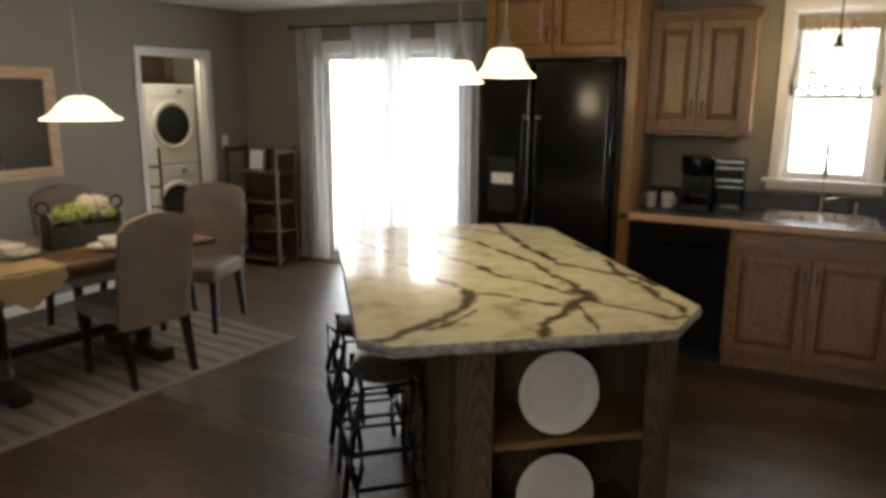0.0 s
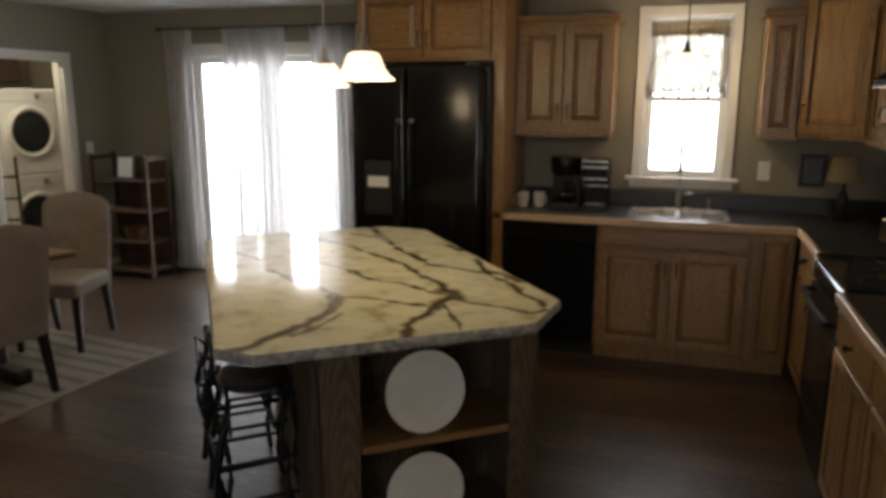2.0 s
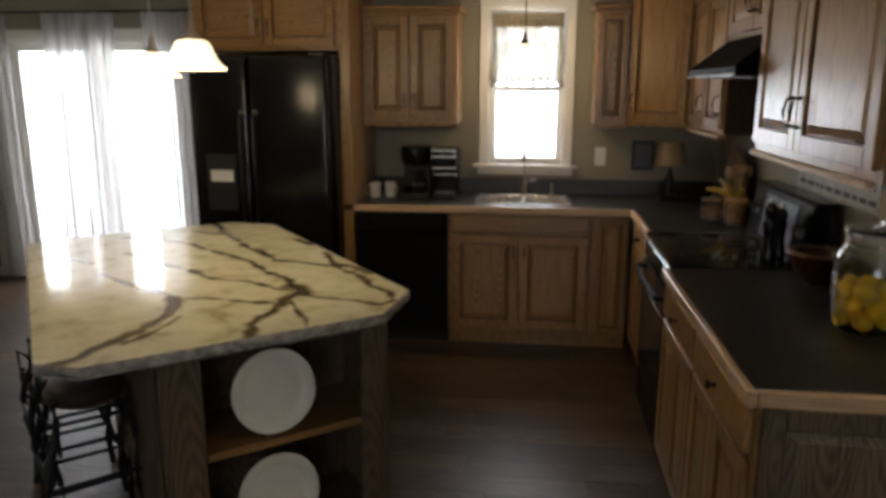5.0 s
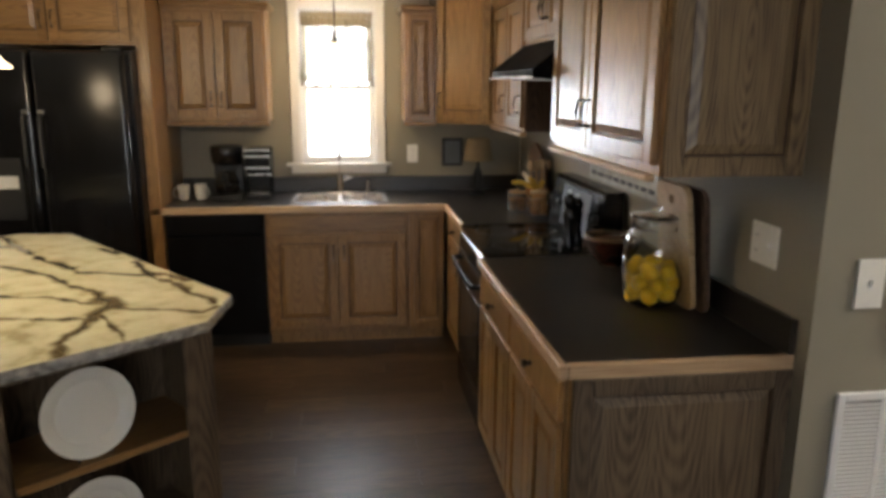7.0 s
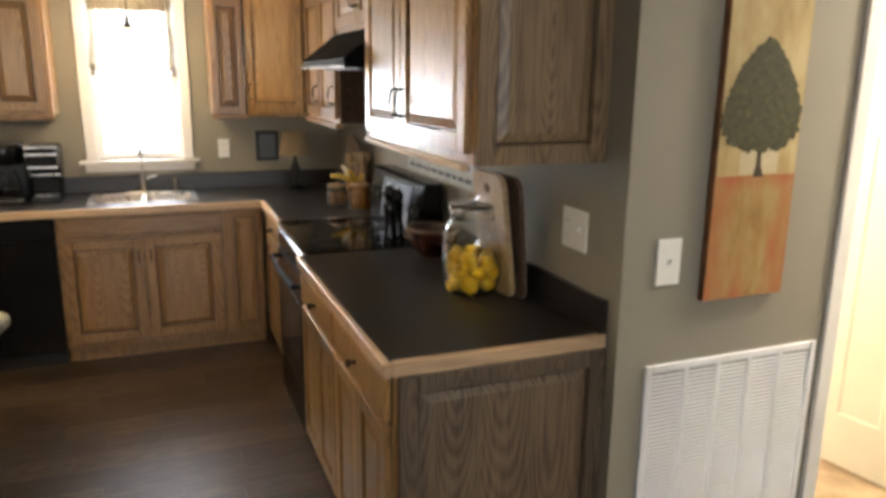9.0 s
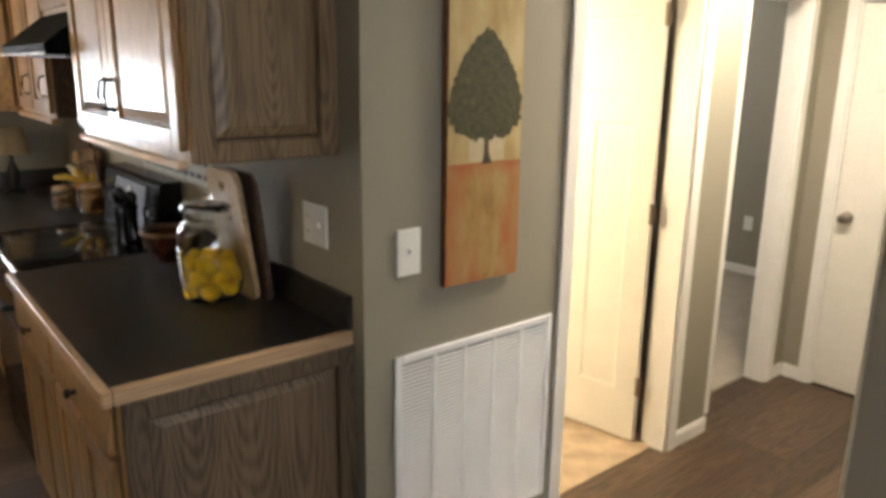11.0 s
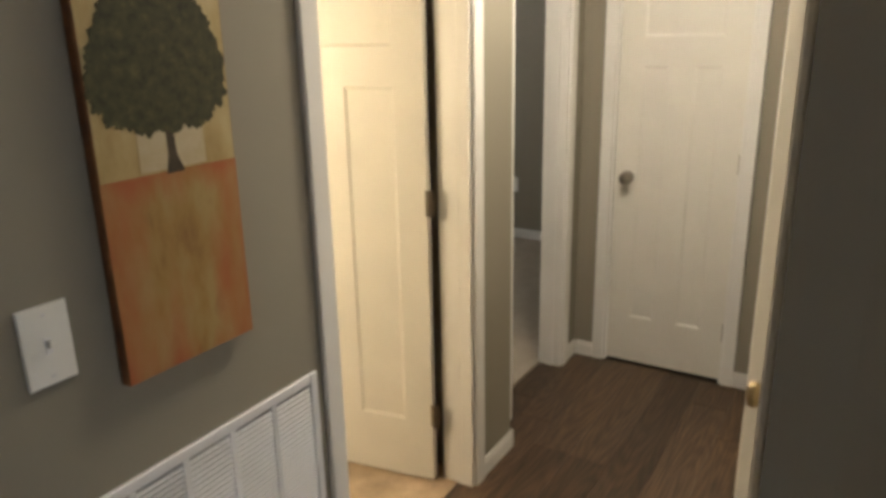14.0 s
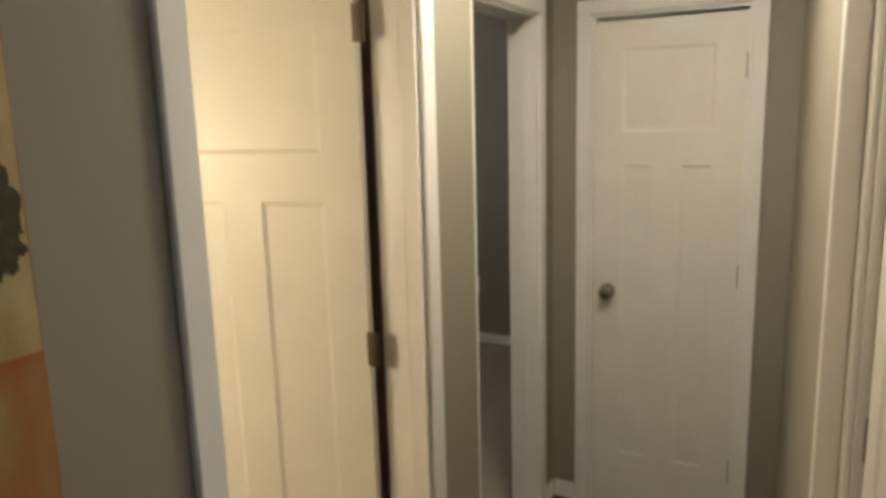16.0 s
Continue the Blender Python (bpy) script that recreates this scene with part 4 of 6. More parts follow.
VEIN_LINES += [
    ([(0.87, 0.41), (0.89, 0.59), (0.86, 0.72), (0.85, 0.97), (0.78, 1.22), (0.70, 1.51), (0.60, 1.66), (0.48, 1.78)], 0.015),
    ([(0.86, 0.42), (0.81, 0.50), (0.78, 0.58), (0.71, 0.67), (0.64, 0.76), (0.60, 0.90), (0.53, 1.10), (0.42, 1.40)], 0.013),
    ([(0.86, 0.39), (0.88, 0.44), (0.86, 0.50)], 0.030),
    ([(0.95, 1.90), (0.93, 1.60), (0.92, 1.37), (0.95, 1.10), (0.97, 0.91), (1.06, 0.78), (1.13, 0.70)], 0.017),
    ([(1.13, 0.70), (1.15, 0.51), (1.13, 0.35), (1.14, 0.23), (1.12, 0.17)], 0.014),
    ([(1.13, 0.70), (1.17, 0.86), (1.20, 0.94)], 0.014),
    ([(1.14, 0.72), (1.20, 0.64), (1.21, 0.52)], 0.020),
    ([(0.80, 1.76), (0.87, 1.66), (0.92, 1.55)], 0.012),
    ([(0.13, 1.51), (0.20, 1.40), (0.27, 1.26)], 0.012),
    ([(1.19, 1.30), (1.20, 1.14)], 0.016)]
VEINS = [(*a, *b, w) for line, w in VEIN_LINES for a, b in zip(line, line[1:])]


def inside(x, y, poly):
    n, hit = len(poly), False
    for i in range(n):
        (x0, y0), (x1, y1) = poly[i], poly[(i + 1) % n]
        if (y0 > y) != (y1 > y) and x < (x1 - x0) * (y - y0) / (y1 - y0) + x0:
            hit = not hit
    return hit


def granite_slab():
    bm = bmesh.new()
    step = 0.010
    nu, nv = round(U / step), round(V / step)
    grid = {}
    for i in range(nu + 1):
        for j in range(nv + 1):
            grid[i, j] = bm.verts.new((i * step, j * step, 0.925))
    for i in range(nu):
        for j in range(nv):
            bm.faces.new((grid[i, j], grid[i + 1, j], grid[i + 1, j + 1], grid[i, j + 1]))
    for k in range(len(OUT)):
        (x0, y0), (x1, y1) = OUT[k], OUT[(k + 1) % len(OUT)]
        nrm = Vector((y1 - y0, x0 - x1, 0)).normalized()
        bmesh.ops.bisect_plane(bm, geom=bm.verts[:] + bm.edges[:] + bm.faces[:], plane_co=(x0, y0, 0.925), plane_no=nrm, clear_outer=True)
    bmesh.ops.remove_doubles(bm, verts=bm.verts, dist=0.0008)
    me = bpy.data.meshes.new("slab")
    bm.to_mesh(me)
    bm.free()
    co = np.empty(len(me.vertices) * 3)
    me.vertices.foreach_get("co", co)
    co = co.reshape(-1, 3)
    warp = np.array([[noise.noise(Vector((x * 7, y * 7, 3.1))) * 0.018 + noise.noise(Vector((x * 24, y * 24, 1.0))) * 0.010,
                      noise.noise(Vector((x * 7, y * 7, 9.7))) * 0.018 + noise.noise(Vector((x * 24, y * 24, 5.0))) * 0.010] for x, y, _ in co])
    p = co[:, :2] + warp
    val = np.zeros(len(p))
    rag = np.array([noise.noise(Vector((x * 15, y * 15, 20.0))) for x, y, _ in co])
    for u0, v0, u1, v1, w in VEINS:
        a, d = np.array((u0, v0)), np.array((u1 - u0, v1 - v0))
        s = np.clip(((p - a) @ d) / (d @ d), 0, 1)
        dist = np.hypot(*(p - a - s[:, None] * d).T)
        val = np.maximum(val, np.clip(1.6 - dist / (w * 1.15 * (0.85 + 0.9 * rag)).clip(0.004), 0, 1))
    att = me.attributes.new("vein", "FLOAT", "POINT")
    att.data.foreach_set("value", val * 0.95)
    me.materials.append(M["granite"])
    return me


part("slab", granite_slab(), None, top)
bm = bmesh.new()
rng = random.Random(4)
pts = []
for k in range(len(OUT)):
    (x0, y0), (x1, y1) = OUT[k], OUT[(k + 1) % len(OUT)]
    m = max(2, int(math.hypot(x1 - x0, y1 - y0) / 0.03))
    pts += [(x0 + (x1 - x0) * i / m, y0 + (y1 - y0) * i / m) for i in range(m)]
cx, cy = 0.6, 0.96
rows = []
for z, off in ((0.9245, 0.0), (0.916, 0.004), (0.903, 0.006), (0.890, 0.001), (0.889, -0.04)):
    row = []
    for x, y in pts:
        l = math.hypot(x - cx, y - cy)
        o = off + (rng.uniform(-0.003, 0.003) if 0 < off else 0)
        row.append(bm.verts.new((x + (x - cx) / l * o, y + (y - cy) / l * o, z)))
    rows.append(row)
for a, b in zip(rows, rows[1:]):
    for i in range(len(a)):
        bm.faces.new((a[i], b[i], b[(i + 1) % len(a)], a[(i + 1) % len(a)]))
bm.faces.new(rows[-1])
part("chiselled_edge", bm, M["graniteedge"], top)

# ---- windows and curtains ----


def sash(bm, x0, x1, z0, z1, y, w=0.04, d=0.03):
    for a, b, c, e in ((x0, x0 + w, z0, z1), (x1 - w, x1, z0, z1), (x0 + w, x1 - w, z0, z0 + w), (x0 + w, x1 - w, z1 - w, z1)):
        box(bm, a, y, c, b, y + d, e, bevel=0.003)


win = tagged(new("window_1"), kind="structure")
bm = bmesh.new()
x0, x1, z0, z1 = -0.062, 0.460, 1.13, 2.175
for a, b, c, e in ((x0 - 0.062, x0 + 0.003, z0, z1), (x1 - 0.003, x1 + 0.062, z0, z1), (x0 - 0.062, x1 + 0.062, z1, z1 + 0.066)):
    box(bm, a, YN - 0.018, c, b, YN - 0.0005, e, bevel=0.004)
part("window_casing", bm, M["trim"], win)
bx("window_sill", (x0 - 0.10, YN - 0.06, z0 - 0.022, x1 + 0.10, YN + 0.03, z0), M["trim"], win, bevel=0.005)
bx("window_apron", (x0 - 0.07, YN - 0.02, z0 - 0.075, x1 + 0.07, YN - 0.0005, z0 - 0.023), M["trim"], win, bevel=0.004)
bm = bmesh.new()
for a, b, c, e in ((x0, x0 + 0.014, z0, z1), (x1 - 0.014, x1, z0, z1), (x0 + 0.014, x1 - 0.014, z1 - 0.014, z1)):
    box(bm, a, YN, c, b, YN + T, e)
part("window_frame", bm, M["trim"], win)
bm = bmesh.new()
sash(bm, x0 + 0.015, x1 - 0.015, z0 + 0.002, 1.665, YN + 0.045)
part("lower_sash", bm, M["plastic"], win)
bm = bmesh.new()
sash(bm, x0 + 0.015, x1 - 0.015, 1.625, z1 - 0.015, YN + 0.078)
part("upper_sash", bm, M["plastic"], win)
for c, e, y in ((z0 + 0.04, 1.627, YN + 0.058), (1.663, z1 - 0.053, YN + 0.091)):
    p = bx("pane", (x0 + 0.053, y, c, x1 - 0.053, y + 0.004, e), M["pane"], win)
    p.visible_shadow = False

win = tagged(new("window_2"), kind="structure")
bm = bmesh.new()
for a, b, c, e in ((-4.18, -4.13, 0.0, 2.06), (-2.65, -2.60, 0.0, 2.06), (-4.13, -2.65, 2.01, 2.06), (-4.13, -2.65, 0.0, 0.03)):
    box(bm, a, YPAT + 0.01, c, b, YPAT + T - 0.01, e, bevel=0.003)
part("patio_door_frame", bm, M["plastic"], win)
for a, b, y in ((-4.128, -3.36, YPAT + 0.03), (-3.33, -2.652, YPAT + 0.065)):
    bm = bmesh.new()
    sash(bm, a, b, 0.032, 2.008, y, 0.065, 0.03)
    s_ = part("sliding_panel", bm, M["plastic"], win)
    p = bx("pane", (a + 0.06, y + 0.012, 0.09, b - 0.06, y + 0.018, 1.95), M["pane"], s_)
    p.visible_shadow = False
casing("trim_patio_door", "y", YPAT, -4.18, -2.60, 2.06, -1, floor=0.0)
# Added window, never in view, that lets in light from the south.
bm = bmesh.new()
sash(bm, -0.7, 1.7, 0.85, 2.15, YB - 0.08, 0.05, 0.04)
part("window_added_frame", bm, M["plastic"], kind="structure")


def curtain(name, x0, x1, y, z0, z1, folds, depth, mat_, label, cat_="curtain", scallop=0.0, seed=0, gather=0.0, header=0.0):
    c = thing(name, 0, 0, 0, 0, label, cat_)
    rng = random.Random(seed)
    ph = [rng.uniform(0, 6.3) for _ in range(5)]
    nx, nz = folds * 10, 14
    bm = bmesh.new()
    grid = []
    for j in range(nz + 1):
        row = []
        f = j / nz
        for i in range(nx + 1):
            s = i / nx
            wob = 0.02 * math.sin(3 * f + ph[0] + 5 * s) * f
            x = x0 + (x1 - x0) * (s + gather * (0.5 - s) * math.sin(f * 3.14)) + wob
            amp = depth * (0.55 + 0.45 * math.sin(s * 17 + ph[1])) * (0.7 + 0.4 * f)
            yy = y + amp * math.sin(2 * math.pi * folds * s + 0.6 * math.sin(4 * f + ph[2]) + 1.3 * math.sin(s * 9 + ph[3]))
            z = z1 + (z0 - z1) * f
            if j == nz and scallop:
                z -= scallop * abs(math.sin(s * math.pi * 5))
            row.append(bm.verts.new((x, yy, z)))
        grid.append(row)
    for j in range(nz):
        for i in range(nx):
            bm.faces.new((grid[j][i], grid[j][i + 1], grid[j + 1][i + 1], grid[j + 1][i]))
    part("cloth", bm, mat_, c, smooth=True)
    return c


for k, (x0, x1, folds, gather) in enumerate(((-4.36, -4.05, 6, 0.0), (-3.74, -3.46, 6, 0.0), (-3.45, -3.12, 6, 0.0), (-2.88, -2.42, 8, 0.05))):
    curtain("sheer_curtain", x0, x1, YPAT - 0.10, 0.03, 2.24, folds, 0.042, M["sheer"], "white sheer floor-length curtain gathered in folds at the patio door", seed=k + 1, gather=gather)
rod = thing("curtain_rod", 0, 0, 0, 0, "thin dark curtain rod above the patio door", "curtain rod")
bm = bmesh.new()
tube(bm, [(-4.42, YPAT - 0.10, 2.245), (-2.38, YPAT - 0.10, 2.245)], 0.009, 8)
part("pole", bm, M["bronze"], rod, smooth=True)
for x in (-4.42, -2.38):
    bm = bmesh.new()
    bmesh.ops.create_uvsphere(bm, u_segments=12, v_segments=8, radius=0.02)
    part("finial", bm, M["bronze"], rod, loc=(x, YPAT - 0.10, 2.245), smooth=True)
    bx("bracket", (x + (0.08 if x < -3 else -0.09), YPAT - 0.10, 2.235, x + (0.09 if x < -3 else -0.08), YPAT - 0.001, 2.25), M["bronze"], rod)
c = curtain("lace_valance", -0.036, 0.434, YN - 0.035, 1.70, 2.10, 9, 0.014, M["lace"], "gathered lace valance with a scalloped tasselled hem over the sink window", "valance", scallop=0.02, seed=3)
curt = bmesh.new()
for i in range(46):
    s = i / 45
    x = -0.036 + 0.47 * s
    lathe(curt, [(0.004, 2.095), (0.009, 2.10), (0.006, 2.125), (0.002, 2.145 + 0.006 * math.sin(i * 2.1))], 6, x, YN - 0.035 + 0.006 * math.sin(i * 1.7))
part("ruffle", curt, M["laceband"], c, kind="stuff")
bm = bmesh.new()
top_, low_ = [], []
for i in range(161):
    x = -0.039 + 0.476 * i / 160
    y = YN - 0.045 + 0.007 * math.sin(i * 0.9) + 0.003 * math.sin(i * 0.31)
    top_.append(bm.verts.new((x, y, 2.10)))
    low_.append(bm.verts.new((x, y + 0.003 * math.sin(i * 0.5), 2.045 + 0.006 * math.sin(i * 0.43))))
for i in range(160):
    bm.faces.new((top_[i], top_[i + 1], low_[i + 1], low_[i]))
part("gathered_band", bm, M["laceband"], c, smooth=True)
for i in range(6):
    x = -0.036 + 0.47 * i / 5
    bm = bmesh.new()
    lathe(bm, [(0.002, 1.725), (0.010, 1.715), (0.008, 1.70), (0.012, 1.66), (0.008, 1.655)], 8, x, YN - 0.04)
    part("tassel", bm, M["lace"], c)
bm = bmesh.new()
tube(bm, [(-0.075, YN - 0.035, 2.10), (0.473, YN - 0.035, 2.10)], 0.005, 6)
part("rod", bm, M["plastic"], c)

# ---- lamps ----


def pendant(name, x, y, zb, d, h, label, bell=True, drop_top=CEIL, metal="nickel", group=""):
    p = thing(name, x, y, 0, 0, label, "pendant lamp", group)
    r = d / 2
    prof = [(r, zb), (r * 0.98, zb + 0.004), (r * 0.84, zb + h * 0.16), (r * 0.70, zb + h * 0.38), (r * 0.60, zb + h * 0.66), (r * 0.50, zb + h * 0.9), (r * 0.36, zb + h * 0.98), (r * 0.12, zb + h)]
    if not bell:
        prof = [(r, zb), (r * 0.96, zb + 0.006), (r * 0.78, zb + h * 0.20), (r * 0.55, zb + h * 0.62), (r * 0.38, zb + h * 0.88), (r * 0.18, zb + h), (r * 0.06, zb + h)]
    bm = bmesh.new()
    lathe(bm, prof, 40, cap=False)
    inner = [(a - 0.003, b - 0.002) for a, b in prof[::-1]]
    lathe(bm, inner, 40, cap=False)
    sh = part("shade", bm, M["shade"], p, "lit frosted glass shade", smooth=True)
    sh.visible_shadow = False
    bm = bmesh.new()
    lathe(bm, [(0.004, zb + h + 0.075), (0.012, zb + h + 0.06), (0.014, zb + h + 0.03), (0.026, zb + h + 0.012), (0.030, zb + h - 0.002), (0.01, zb + h - 0.004)], 20)
    part("socket_cap", bm, M[metal], p, smooth=True)
    bm = bmesh.new()
    tube(bm, [(0, 0, zb + h + 0.07), (0, 0, drop_top - 0.02)], 0.0045, 8)
    part("stem", bm, M[metal], p, smooth=True)
    bm = bmesh.new()
    lathe(bm, [(0.06, drop_top - 0.001), (0.058, drop_top - 0.014), (0.02, drop_top - 0.03), (0.006, drop_top - 0.032)], 24)
    part("ceiling_canopy", bm, M[metal], p, smooth=True)
    bm = bmesh.new()
    lathe(bm, [(0.002, zb + h * 0.05 - 0.012), (0.018, zb + h * 0.05 - 0.006), (0.026, zb + h * 0.25), (0.014, zb + h * 0.6), (0.012, zb + h * 0.8)], 16, cap=False)
    b = part("bulb", bm, M["shade"], p, smooth=True)
    b.visible_shadow = False
    return p


pendant("pendant_lamp", -0.91, 1.84, 1.715, 0.225, 0.10, "small bell pendant lamp, lit, over the island", group="pendants over the island")
pendant("pendant_lamp", -1.365, 2.41, 1.70, 0.225, 0.10, "small bell pendant lamp, lit, over the island", group="pendants over the island")
pendant("sink_pendant", 0.19, 4.10, 1.82, 0.175, 0.10, "small bell pendant lamp, lit, hanging before the sink window", metal="bronze")
pendant("dining_pendant", -3.48, 2.03, 1.50, 0.42, 0.125, "wide white glass pendant lamp, lit, over the dining table", bell=False)

# ---- dining corner ----
rug = thing("area_rug", -2.91, 3.10, 0, -6, "beige rug with tan wavy stripes under the dining table", "rug")
bx("field", (-1.75, -2.6, 0.0, 0.0, 0.0, 0.009), M["rug"], rug, bevel=0.003)
bm = bmesh.new()
for k in range(19):
    y = -0.10 - k * 0.13
    n = 44
    prev = None
    for i in range(n + 1):
        x = -1.70 + 1.65 * i / n
        yc = y + 0.008 * math.sin(x * 5 + k)
        w = 0.024 + 0.007 * math.sin(x * 7 + k * 2)
        cur = (bm.verts.new((x, yc - w, 0.0105)), bm.verts.new((x, yc + w, 0.0105)))
        if prev:
            bm.faces.new((prev[0], cur[0], cur[1], prev[1]))
        prev = cur
part("stripes", bm, M["rugband"], rug, kind="stuff")

TX, TY, TR = -3.72, 2.01, -10.0


def on_table(x, y):
    """A place on the tabletop, from the table's middle."""
    c, s = math.cos(radians(TR)), math.sin(radians(TR))
    return TX + c * x - s * y, TY + s * x + c * y


tb = thing("dining_table", TX, TY, 0.011, TR, "dark walnut dining table on two turned pedestals", "dining table")
bx("tabletop", (-0.46, -0.80, 0.715, 0.46, 0.72, 0.75), M["tablewood"], tb, bevel=0.008, seg=2)
bx("apron", (-0.36, -0.66, 0.64, 0.36, 0.60, 0.713), M["tablewood"], tb, bevel=0.003)
for y in (-0.45, 0.40):
    bm = bmesh.new()
    lathe(bm, [(0.10, 0.09), (0.085, 0.14), (0.055, 0.19), (0.085, 0.30), (0.095, 0.40), (0.06, 0.50), (0.08, 0.56), (0.09, 0.64)], 24, 0, y)
    part("pedestal", bm, M["legs"], tb, smooth=True)
    bx("foot", (-0.34, y - 0.055, 0.0, 0.34, y + 0.055, 0.09), M["legs"], tb, bevel=0.02, seg=2)
bx("stretcher", (-0.03, -0.36, 0.17, 0.03, 0.32, 0.23), M["legs"], tb, bevel=0.006)


def dining_chair():
    """Upholstered chair; its sitter looks along -y, the origin on the floor at its middle."""
    c = thing("dining_chair", 0, 0, 0, 0, "taupe linen dining chair with a tufted tall back and dark legs", "chair", "chairs round the table")
    bx("seat", (-0.23, -0.26, 0.36, 0.23, 0.19, 0.475), M["linenseat"], c, bevel=0.035, seg=3, smooth=True)
    bm = bmesh.new()
    nx, nz = 14, 20
    for side in (-1, 1):
        g = []
        for j in range(nz + 1):
            f = j / nz
            row = []
            for i in range(nx + 1):
                s = -1 + 2 * i / nx
                half = 0.225 + 0.008 * math.sin(f * 3)
                top = 0.972 - 0.045 * abs(s) ** 9 + 0.017 * math.cos(s * 3.1)
                z = 0.34 + (top - 0.34) * f
                edge = max(0.0, 1 - ((abs(s) ** 6) + (max(0, f - 0.9) / 0.1) ** 2 * 0.5))
                th = 0.018 + 0.030 * edge
                if side < 0:
                    for bxx in (-0.55, 0.0, 0.55):
                        for bz in (0.62, 0.80):
                            dd = (s - bxx) ** 2 * 0.05 + (z - bz) ** 2
                            th -= 0.016 * math.exp(-dd / 0.0007)
                y = 0.185 + 0.10 * max(0, f - 0.15) + side * th
                row.append(bm.verts.new((s * half, y, z)))
            g.append(row)
        for j in range(nz):
            for i in range(nx):
                bm.faces.new((g[j][i], g[j][i + 1], g[j + 1][i + 1], g[j + 1][i]))
        if side < 0:
            first = g
        else:
            for j in range(nz):
                for i in (0, nx):
                    bm.faces.new((first[j][i], first[j + 1][i], g[j + 1][i], g[j][i]))
            for i in range(nx):
                for j in (0, nz):
                    bm.faces.new((first[j][i], first[j][i + 1], g[j][i + 1], g[j][i]))
    part("backrest", bm, M["linen"], c, "tufted taupe backrest", smooth=True)
    for sx in (-1, 1):
        for y, dy in ((-0.21, -0.015), (0.17, 0.075)):
            bm = bmesh.new()
            a, b = 0.023, 0.015
            lo = [bm.verts.new((sx * 0.195 + p * b, y + dy + q * b, 0.0)) for p, q in ((-1, -1), (1, -1), (1, 1), (-1, 1))]
            hi = [bm.verts.new((sx * 0.195 + p * a, y + q * a, 0.38)) for p, q in ((-1, -1), (1, -1), (1, 1), (-1, 1))]
            bm.faces.new(lo[::-1]), bm.faces.new(hi)
            for k in range(4):
                bm.faces.new((lo[k], lo[(k + 1) % 4], hi[(k + 1) % 4], hi[k]))
            part("leg", bm, M["legs"], c)
    return c


ch = dining_chair()
ch.matrix_basis = pose(-3.35, 2.17, 0.011, 0, 0, -98)
copy_thing(ch, pose(-3.70, 3.04, 0.011, 0, 0, 18))
copy_thing(ch, pose(-4.34, 2.62, 0.011, 0, 0, 80))
copy_thing(ch, pose(-4.36, 1.66, 0.011, 0, 0, 82))


def dish(profile, name, x, y, z, label, mat_="china", sides=32):
    t = thing(name, x, y, z, 0, label, name.replace("_", " "))
    bm = bmesh.new()
    lathe(bm, profile, sides, cap=False)
    part("body", bm, M[mat_], t, smooth=True)
    return t


PLATE = [(0.001, 0.004), (0.07, 0.004), (0.10, 0.012), (0.132, 0.02), (0.135, 0.023), (0.131, 0.024), (0.098, 0.016), (0.069, 0.008), (0.001, 0.008)]
BOWL = [(0.001, 0.003), (0.035, 0.003), (0.055, 0.02), (0.07, 0.052), (0.072, 0.055), (0.067, 0.053), (0.05, 0.022), (0.03, 0.008), (0.001, 0.008)]
TZ = 0.7615
run = thing("burlap_runner", TX, TY, TZ, TR, "tan burlap table runner with a pointed drooping end", "table runner")
bm = bmesh.new()
grid = []
for i in range(41):
    x = -0.56 + i * 1.12 / 40
    row = []
    for j in range(13):
        s = j / 12
        w = 0.20
        y = -0.42 + w * (2 * s - 1)
        ax = abs(x)
        z = 0.002
        xx = x
        if ax > 0.466:
            over = ax - 0.466
            xx = math.copysign(0.470 + over * 0.25, x)
            z = -over * 2.1 * (1 - 0.7 * abs(2 * s - 1)) + 0.002
        row.append(bm.verts.new((xx, y, z)))
    grid.append(row)
for a, b in zip(grid, grid[1:]):
    for k in range(12):
        bm.faces.new((a[k], b[k], b[k + 1], a[k + 1]))
part("cloth", bm, M["runner"], run, smooth=True)
for px, py in ((0.06, -0.30), (0.24, 0.16), (-0.30, -0.30), (-0.32, 0.28), (0.02, 0.52)):
    x, y = on_table(px, py)
    up = 0.0035 if abs(py + 0.42) < 0.34 else 0.0
    dish(PLATE, "dinner_plate", x, y, TZ + up, "white china dinner plate laid on the dining table", "china")
    dish(BOWL, "soup_bowl", x, y, TZ + up + 0.0085, "white china bowl on a dinner plate on the table", "china")

pl = thing("flower_box", -3.69, 2.12, TZ, -14, "black wooden trough with round iron handles, filled with flowers", "planter")
bm = bmesh.new()
box(bm, -0.075, -0.19, 0.0, 0.075, 0.19, 0.012)
box(bm, -0.075, -0.19, 0.012, -0.062, 0.19, 0.13, bevel=0.002)
box(bm, 0.062, -0.19, 0.012, 0.075, 0.19, 0.13, bevel=0.002)
part("trough", bm, M["box"], pl)
for sy in (-1, 1):
    bm = bmesh.new()
    out = [(-0.075, 0.0), (-0.075, 0.15)] + [(0.075 * math.cos(a), 0.15 + 0.06 * math.sin(a)) for a in np.linspace(math.pi, 0, 9)[1:-1]] + [(0.075, 0.15), (0.075, 0.0)]
    prism(bm, out, -0.006, 0.006)
    part("end_board", bm, M["box"], pl, loc=(0, sy * 0.197, 0), rot=(90, 0, 0))
    bm = bmesh.new()
    tube(bm, [(0.0, 0.035 * math.cos(a), 0.035 * math.sin(a)) for a in np.linspace(0, 6.283, 20, endpoint=False)], 0.008, 8, closed=True)
    part("ring_handle", bm, M["iron"], pl, loc=(0, sy * 0.212, 0.235), smooth=True)
